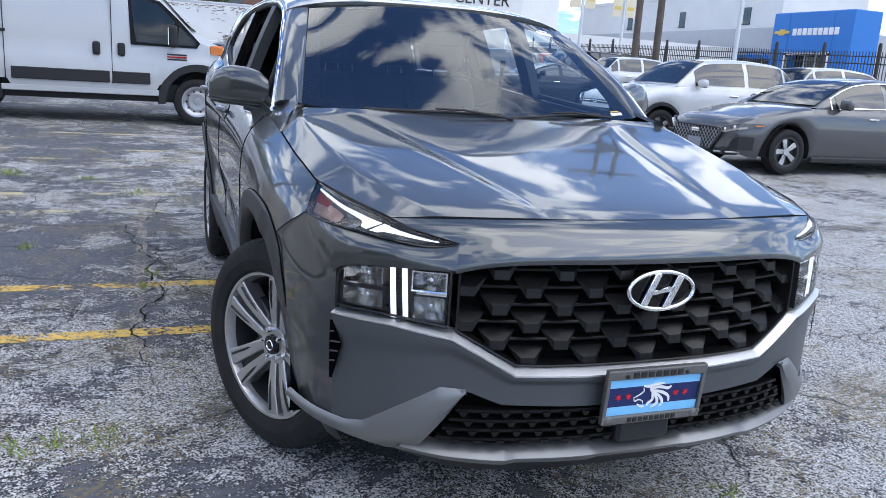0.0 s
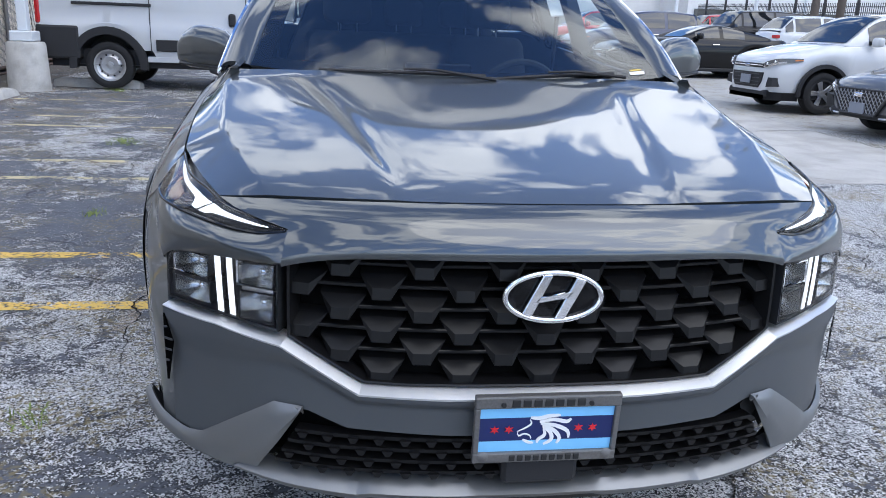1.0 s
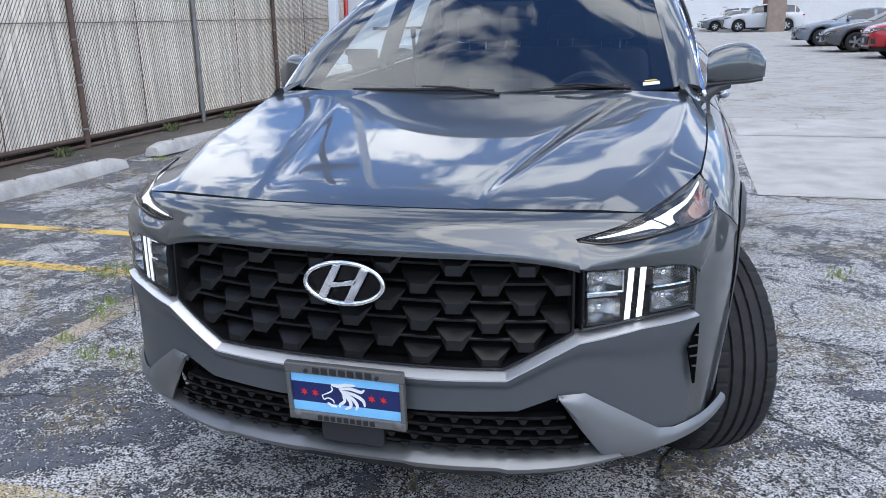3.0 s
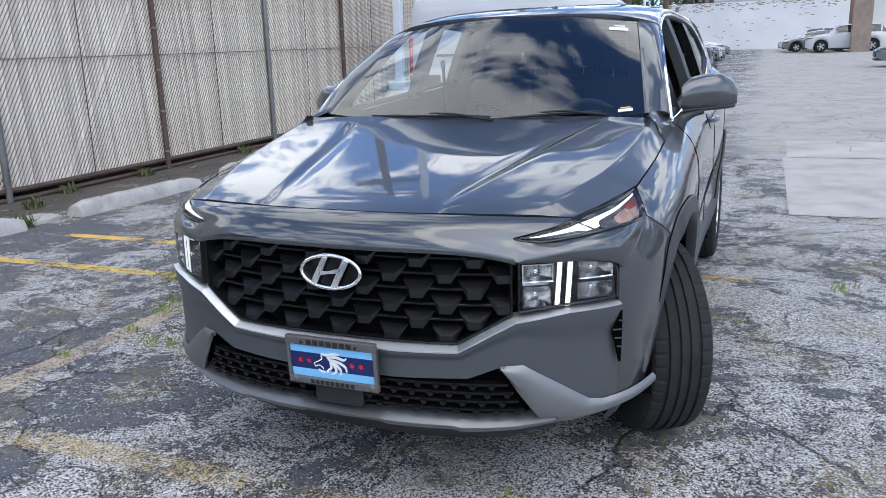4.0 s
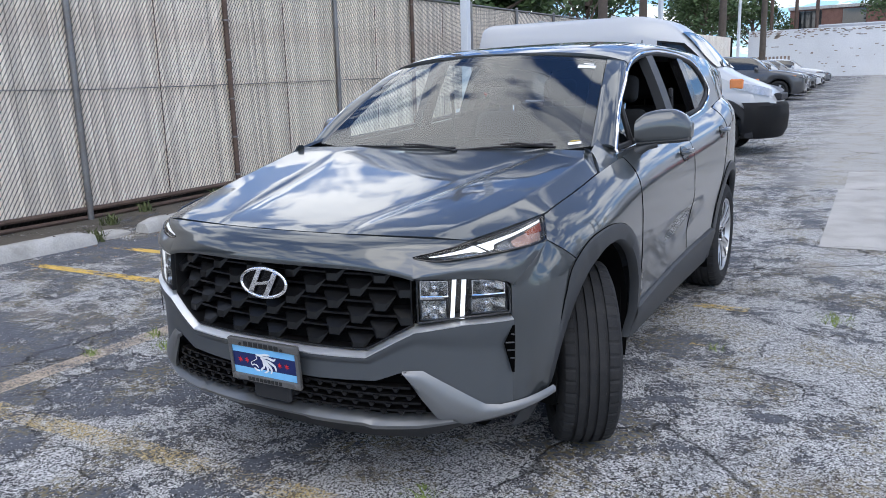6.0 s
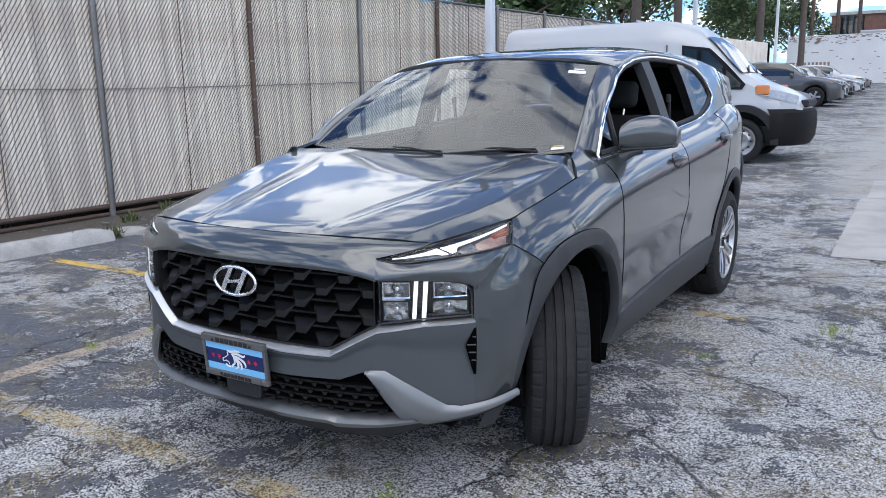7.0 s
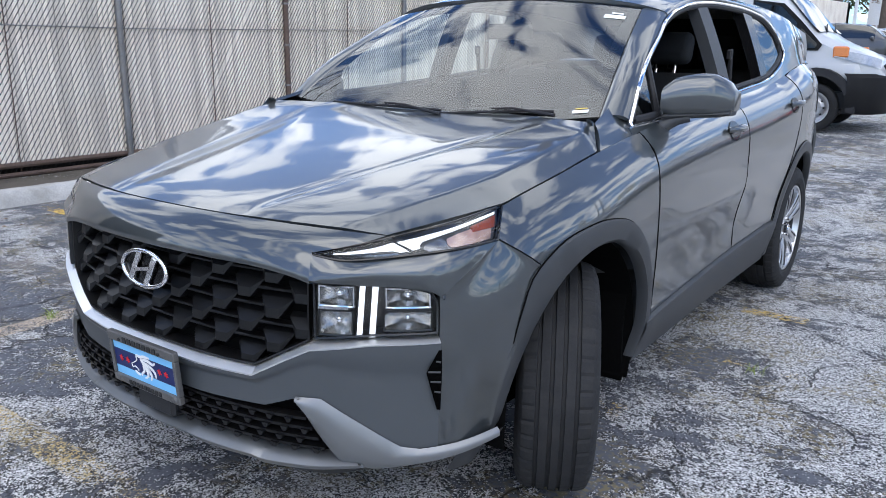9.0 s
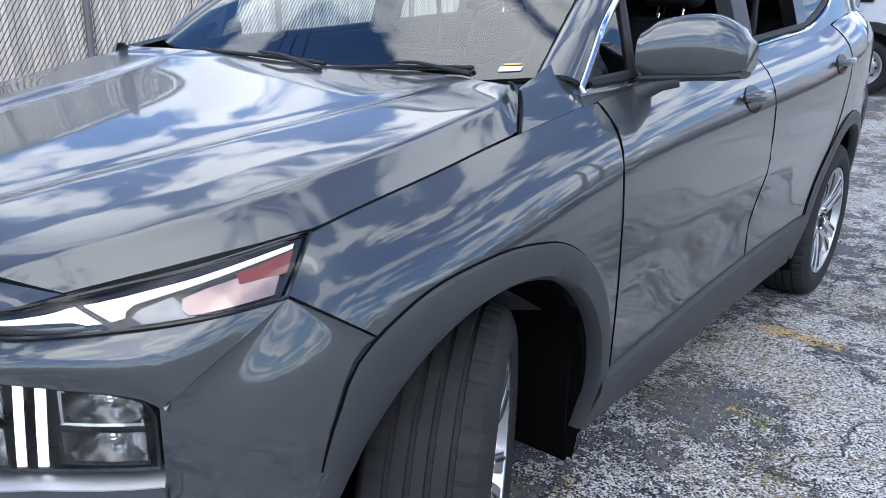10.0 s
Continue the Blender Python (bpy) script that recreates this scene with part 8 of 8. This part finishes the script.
def build_dealership():
    B = thing("dealership", "car dealership with blue portal, grey cladding and shop windows", "building")
    X = 46.0
    # main hall
    box("wall", (X, 46.5, 0.2), (X + 18, 86, 6.2), GREY_CLAD, B)
    box("fascia", (X - 0.25, 46.5, 4.4), (X, 86, 6.35), GREY_CLAD, B, bevel=0.05)
    box("base_wall", (X - 0.12, 46.5, 0.2), (X, 86, 1.3), RENDERED, B)
    for k in range(9):
        y = 49.0 + 4.0 * k
        w = new("window"); w.parent = B
        box("pane", (X - 0.06, y, 1.35), (X + 0.05, y + 3.4, 3.7), DARK_GLASS, w)
        for yy in (y, y + 1.7, y + 3.32):
            box("mullion", (X - 0.10, yy, 1.3), (X + 0.0, yy + 0.08, 3.75), SIGN_WHITE, w)
        box("awning", (X - 0.7, y - 0.2, 3.75), (X - 0.05, y + 3.6, 4.15), BLUE_CLAD, w, bevel=0.05)
    # upper storey set back
    box("upper_wall", (X + 6, 56, 6.2), (X + 16, 92, 10.5), RENDERED, B)
    box("parapet", (X + 5.9, 55.9, 10.3), (X + 16.1, 92.1, 10.7), RENDERED, B, bevel=0.05)
    for y in (60.0, 70.0, 80.0):
        w = new("window"); w.parent = B
        box("pane", (X + 5.95, y, 7.4), (X + 6.05, y + 1.0, 8.9), DARK_GLASS, w)
        box("window_frame", (X + 5.9, y - 0.08, 7.3), (X + 5.97, y + 1.08, 7.4), BLACK_SIGN, w)
    # blue portal
    P = new("portal"); P.parent = B
    for lo, hi in (((X - 1.6, 40.65, 0.3), (X + 1, 42.35, 7.2)), ((X - 1.6, 46.65, 0.3), (X + 1, 48.35, 7.2)), ((X - 1.6, 42.35, 4.1), (X + 1, 46.65, 7.2))):
        box("portal_panel", lo, hi, BLUE_CLAD, P, bevel=0.06)
    box("portal_frame", (X - 1.7, 42.25, 0.3), (X - 1.5, 42.5, 4.2), CHROME, P)
    box("portal_frame", (X - 1.7, 46.5, 0.3), (X - 1.5, 46.75, 4.2), CHROME, P)
    box("portal_frame", (X - 1.7, 42.25, 4.05), (X - 1.5, 46.75, 4.25), CHROME, P)
    box("portal_glass", (X - 0.6, 42.45, 0.3), (X - 0.5, 46.65, 4.1), DARK_GLASS, P)
    for yy in (43.45, 44.55, 45.65):
        box("mullion", (X - 0.68, yy - 0.04, 0.3), (X - 0.58, yy + 0.04, 4.1), SIGN_WHITE, P)
    # sign: plain gold lozenge and white blocks in place of the maker's name
    bm = bm_new()
    add_prism(bm, [(-0.75, -0.10), (-0.30, -0.10), (-0.34, -0.22), (0.26, -0.22), (0.30, -0.10), (0.75, -0.10), (0.82, 0.10), (0.36, 0.10), (0.40, 0.22), (-0.20, 0.22), (-0.24, 0.10), (-0.70, 0.10)], 0.06, pose(X - 1.68, 47.3, 5.75, 0, 0, -90))
    part("sign_mark", bm, GOLD, P)
    for k in range(9):
        box("sign_block", (X - 1.66, 46.2 - 0.50 * k - 0.38, 5.50), (X - 1.58, 46.2 - 0.50 * k, 6.0), SIGN_WHITE, P, bevel=0.02)
    # gabled house beyond
    H = thing("gabled_house", "grey gabled house behind the dealership", "house", pose(70, 52, 0.5))
    box("wall", (-4, -4, 0), (4, 4, 7.0), RENDERED, H)
    bm = bm_new()
    add_prism(bm, [(-4.4, 6.9), (4.4, 6.9), (0, 9.8)], 8.8, pose(-4.4, 0, 0, 0, 0, -90))
    part("roof", bm, BROWN_BRICK, H)
    box("window", (-4.06, -0.7, 5.0), (-3.95, 0.7, 6.2), DARK_GLASS, H)
    H2 = thing("gabled_house", "grey gabled house beside the dealership", "house", pose(72, 40, 0.5))
    box("wall", (-4, -4, 0), (4, 4, 6.6), RENDERED, H2)
    bm = bm_new()
    add_prism(bm, [(-4.4, 6.5), (4.4, 6.5), (0, 9.4)], 8.8, pose(-4.4, 0, 0, 0, 0, -90))
    part("roof", bm, BROWN_BRICK, H2)
    box("window", (-4.06, -0.7, 4.6), (-3.95, 0.7, 5.8), DARK_GLASS, H2)
    # low white service building with its sign
    V = thing("service_building", "white service building with a lettered sign board", "building")
    box("wall", (24.0, 52.0, 0.5), (44.0, 70.0, 4.6), RENDERED, V)
    box("door", (28.5, 51.9, 0.6), (29.6, 52.05, 2.9), DARK_GLASS, V)
    box("window", (24.5, 51.9, 2.0), (27.5, 52.05, 3.4), DARK_GLASS, V)
    box("window", (31.0, 51.9, 2.0), (36.5, 52.05, 3.4), DARK_GLASS, V)
    box("sign_board", (16.6, 50.3, 5.25), (23.6, 50.7, 7.4), RENDERED, V, bevel=0.04)
    add_text("sign_text", "CENTER", 1.15, pose(20.4, 50.28, 5.95, 90, 0, 0), BLACK_SIGN, V, 0.02)
    for xx in (18.0, 22.5):
        box("sign_leg", (xx - 0.1, 50.4, 1.0), (xx + 0.1, 50.6, 4.8), POLE_WHITE, V)


build_iron_fence()
build_dealership()


def utility_pole(x, y, h, r=0.17, arms=True, material=None, label="tall weathered wooden utility pole", lean=0.0):
    ob = thing("utility_pole", label, "pole", on_ground(x, y), "utility poles")
    bm = bm_new()
    add_tube(bm, [(0, 0, -0.1), (lean * 0.5, 0, h / 2), (lean, 0, h)], [r, r * 0.85, r * 0.65], 12)
    part("shaft", bm, material or WOOD_POLE, ob, smooth=True)
    if arms:
        for z in (h - 0.5, h - 1.5):
            box("crossarm", (lean - 1.2, -0.06, z), (lean + 1.2, 0.06, z + 0.12), WOOD_POLE, ob, bevel=0.01)
            for dx in (-1.1, -0.6, 0.6, 1.1):
                bm = bm_new()
                add_revolve(bm, [(z + 0.12, 0.0), (z + 0.12, 0.035), (z + 0.22, 0.045), (z + 0.25, 0.0)], 8, "z", (lean + dx, 0, 0))
                part("insulator", bm, GALV, ob)
    return ob


utility_pole(15.14, 22.5, 11.0, 0.13, label="thick brown wooden utility pole by the lane")
utility_pole(16.05, 22.5, 11.0, 0.14, label="thick brown wooden utility pole by the lane")
utility_pole(-10.5, 36.0, 13.0, 0.26)
utility_pole(-9.3, 39.0, 12.0, 0.24)
utility_pole(-7.2, 50.0, 12.0, 0.26)
utility_pole(-5.4, 55.0, 11.0, 0.22)
utility_pole(-9.5, 17.0, 11.0, 0.18)
for x, y, h in ((-8.2, 38.0, 9.0), (-6.9, 33.0, 9.0), (-5.6, 46.0, 8.0), (20.43, 23.5, 9.0), (20.4, 36.0, 9.0), (25.5, 40.0, 8.5)):
    ob = thing("lamp_post", "slim pale metal lamp post", "lamp post", on_ground(x, y), "lamp posts")
    bm = bm_new()
    add_tube(bm, [(0, 0, 0), (0, 0, h)], [0.10, 0.07], 10)
    part("shaft", bm, POLE_WHITE, ob, smooth=True)
    bm = bm_new()
    add_box(bm, (-0.3, -0.15, h - 0.05), (0.3, 0.15, h + 0.08), None, 0.03)
    part("lamp_head", bm, POLE_WHITE, ob)
    if x > 15:
        for s in (-1, 1):
            ban = box("banner", (s * 0.12, -0.01, 4.2), (s * 0.78, 0.01, 6.2), CREAM, ob)
            box("banner_mark", (s * 0.22, -0.016, 4.6), (s * 0.68, 0.016, 4.8), GOLD, ban)
            box("banner_mark", (s * 0.22, -0.016, 5.5), (s * 0.68, 0.016, 5.62), BLACK_SIGN, ban)
# overhead wires
for k, (a, b, sag) in enumerate((((-10.5, 36, 13.2), (-9.5, 17.0, 10.9), 0.9), ((-10.0, 36, 12.3), (-9.2, 17.0, 10.2), 1.0), ((-9.5, 17.0, 10.9), (-9.8, -22, 11.0), 1.3), ((-9.2, 17.0, 10.2), (-9.3, -22, 10.3), 1.3), ((-8.9, 17.0, 9.6), (-8.9, -22, 9.7), 1.3), ((-7.2, 50, 12.6), (-10.5, 36, 13.2), 0.8), ((-5.4, 55, 11.6), (-7.2, 50, 12.4), 0.4), ((-7.2, 50, 11.5), (14.5, 22.5, 11.3), 1.6))):
    bm = bm_new()
    pts = []
    for i in range(13):
        f = i / 12
        pts.append((a[0] + (b[0] - a[0]) * f, a[1] + (b[1] - a[1]) * f, a[2] + (b[2] - a[2]) * f - sag * 4 * f * (1 - f)))
    add_tube(bm, pts, 0.014, 5)
    tagged(part("overhead_wire", bm, BLACK_IRON), "black overhead power wire between poles", "wire", "overhead wires")
utility_pole(-9.5, -22.0, 11.2, 0.18)


# ---- buildings beyond the white wall ----
BB = thing("brick_building", "red brown brick building beyond the white wall", "building")
box("wall", (-7.4, 92, 2.0), (20.0, 110, 8.8), BRICK, BB)
box("parapet", (-7.6, 91.8, 8.75), (20.2, 110.2, 9.05), CONCRETE, BB)
for k in range(6):
    box("window", (-6.5 + 4.2 * k, 91.9, 6.2), (-4.3 + 4.2 * k, 92.1, 8.6), DARK_GLASS, BB)
box("annex", (-4.0, 80, 2.0), (8.0, 90, 6.4), GREY_CLAD, BB, bevel=0.1)
for x, y in ((-7.6, 78.0), (-5.6, 79.0), (-3.8, 78.5)):
    bm = bm_new()
    add_tube(bm, [(x, y, 1.5), (x, y, 9.5)], 0.16, 8)
    tagged(part("stack_pipe", bm, RUST), "rusty upright pipe behind the wall", "pipe", "pipes behind the wall")
PT = thing("palisade_fence", "dark palisade fence at the lot's far corner", "fence")
for k in range(30):
    x = -13.0 + 0.28 * k
    box("pale", (x, 66.0, 1.2), (x + 0.16, 66.04, 3.3), BROWN_BRICK, PT)
box("rail", (-13.0, 66.04, 2.6), (-4.5, 66.12, 2.75), BROWN_BRICK, PT)


# ---- trees ----
def tree(x, y, h, spread, seed, label="leafy green tree behind the fence"):
    r = random.Random(seed)
    ob = thing("tree", label, "tree", on_ground(x, y), "trees beyond the lot")
    bm = bm_new()
    add_tube(bm, [(0, 0, -0.1), (0.08, 0.05, h * 0.25), (-0.05, 0.1, h * 0.5), (0.1, 0.0, h * 0.8)], [0.28, 0.22, 0.15, 0.05], 9)
    ends = []
    for k in range(9):
        a = r.uniform(0, math.tau)
        z0 = h * r.uniform(0.3, 0.6)
        L = spread * r.uniform(0.5, 0.9)
        e = (L * math.cos(a), L * math.sin(a), z0 + h * r.uniform(0.12, 0.35))
        add_tube(bm, [(0, 0, z0), (e[0] * 0.5, e[1] * 0.5, z0 + (e[2] - z0) * 0.6), e], [0.10, 0.06, 0.02], 6)
        ends.append(e)
    part("trunk", bm, BARK, ob, smooth=True)
    verts, faces = [], []
    ends += [(r.uniform(-0.4, 0.4) * spread, r.uniform(-0.4, 0.4) * spread, h * r.uniform(0.6, 0.95)) for _ in range(9)]
    for c in ends:
        rad = spread * r.uniform(0.28, 0.48)
        for _ in range(260):
            u = Vector((r.gauss(0, 1), r.gauss(0, 1), r.gauss(0, 0.75)))
            u = u.normalized() * rad * (r.random() ** 0.45)
            p = Vector(c) + u
            s = r.uniform(0.10, 0.22)
            a = Vector((r.gauss(0, 1), r.gauss(0, 1), r.gauss(0, 0.5))).normalized()
            b = a.cross(Vector((r.gauss(0, 1), r.gauss(0, 1), r.gauss(0, 1)))).normalized()
            i = len(verts)
            verts += [tuple(p - a * s), tuple(p + b * s * 0.5), tuple(p + a * s), tuple(p - b * s * 0.5)]
            faces.append((i, i + 1, i + 2, i + 3))
    me = bpy.data.meshes.new("crown")
    me.from_pydata(verts, [], faces)
    me.materials.append(LEAF)
    c = new("crown", me); c.parent = ob


tree(-10.5, 22.0, 6.2, 2.4, 1)
tree(-12.0, 27.0, 7.0, 3.0, 2)
tree(-14.0, 44.0, 10.5, 4.2, 3)
tree(-16.0, 52.0, 10.0, 4.5, 4)
tree(-10.5, 62.0, 8.0, 3.6, 5)
tree(-13.0, 70.0, 8.5, 3.8, 6)
tree(-9.5, 80.0, 9.0, 3.5, 7)
tree(2.5, 84.0, 9.5, 3.5, 8, "leafy green tree above the white wall")


# ---- weeds in the cracks ----
WEED_DULL = mk("dull_weed", (0.095, 0.115, 0.045), 0.8, var=0.4, scale=5)
def tuft(x, y, size, seed, tall=False):
    r = random.Random(seed)
    verts, faces = [], []
    n = int(70 * size / 0.15) if not tall else 60
    for _ in range(n):
        a = r.uniform(0, math.tau)
        d = size * r.random() ** 0.7
        bx, by = d * math.cos(a), d * math.sin(a)
        L = (r.uniform(0.02, 0.06) if not tall else r.uniform(0.05, 0.20))
        lean = Vector((r.gauss(0, 0.5), r.gauss(0, 0.5), 1)).normalized()
        w = r.uniform(0.0015, 0.0035) if not tall else r.uniform(0.003, 0.012)
        t = Vector((-math.sin(a), math.cos(a), 0)) * w
        i = len(verts)
        p = Vector((bx, by, 0))
        q = p + lean * L * 0.6
        e = p + lean * L + Vector((lean.x, lean.y, -0.3)) * L * 0.4
        verts += [tuple(p - t), tuple(p + t), tuple(q + t), tuple(q - t), tuple(e)]
        faces += [(i, i + 1, i + 2, i + 3), (i + 3, i + 2, i + 4)]
    me = bpy.data.meshes.new("weed")
    me.from_pydata(verts, [], faces)
    me.materials.append(WEED_DULL if tall else GRASS)
    ob = new("weed", me)
    ob.matrix_world = on_ground(x, y, 0, 0.002)
    tagged(ob, "yellow-green weeds growing out of a crack", "weed", kind="stuff")


for k, (x, y, s) in enumerate(((-1.29, 2.26, 0.10), (-1.33, 1.98, 0.06), (-1.43, 5.12, 0.15), (-1.45, 0.10, 0.09), (-1.73, 0.08, 0.08), (-1.93, 5.86, 0.14), (-2.62, 6.04, 0.22), (-2.08, 3.05, 0.09), (-2.42, 1.25, 0.20), (-2.55, 1.18, 0.12), (-2.05, 0.58, 0.15), (-2.12, 0.72, 0.10), (-1.95, 0.21, 0.07), (-1.6, 0.11, 0.05), (1.7, 2.12, 0.13), (0.5, -0.74, 0.06), (-2.68, 6.2, 0.15), (-3.95, 11.0, 0.22), (-5.0, 5.18, 0.2), (-2.0, -0.2, 0.06), (1.15, 1.3, 0.05))):
    tuft(x, y, s, 100 + k)
for k, (x, y) in enumerate(((-6.32, 5.1), (-6.33, 7.3), (-6.33, 8.9), (-6.34, 3.9), (-5.12, 2.2), (-5.9, 3.0), (-6.34, 1.4))):
    tuft(x, y, 0.12, 300 + k, True)
# fallen bits: dry leaves and litter by the stops
rl = random.Random(9)
verts, faces = [], []
for _ in range(260):
    if rl.random() < 0.5:
        x, y = rl.uniform(-5.4, -4.6), rl.uniform(8, 11.2)
    else:
        x, y = rl.uniform(-4.9, -4.2), rl.uniform(0, 8)
    s, a = rl.uniform(0.008, 0.03), rl.uniform(0, math.tau)
    z = ground_z(x, y) + 0.006
    i = len(verts)
    c, d = s * math.cos(a), s * math.sin(a)
    verts += [(x - c, y - d, z), (x + d * 0.5, y - c * 0.5, z + 0.008), (x + c, y + d, z), (x - d * 0.5, y + c * 0.5, z + 0.006)]
    faces.append((i, i + 1, i + 2, i + 3))
me = bpy.data.meshes.new("dry_leaves")
me.from_pydata(verts, [], faces)
me.materials.append(mk("dry_leaf", (0.34, 0.22, 0.13), 0.9, var=0.5, scale=9))
tagged(new("dry_leaves", me), "scattered dry brown leaves on the asphalt", "leaves", kind="stuff")
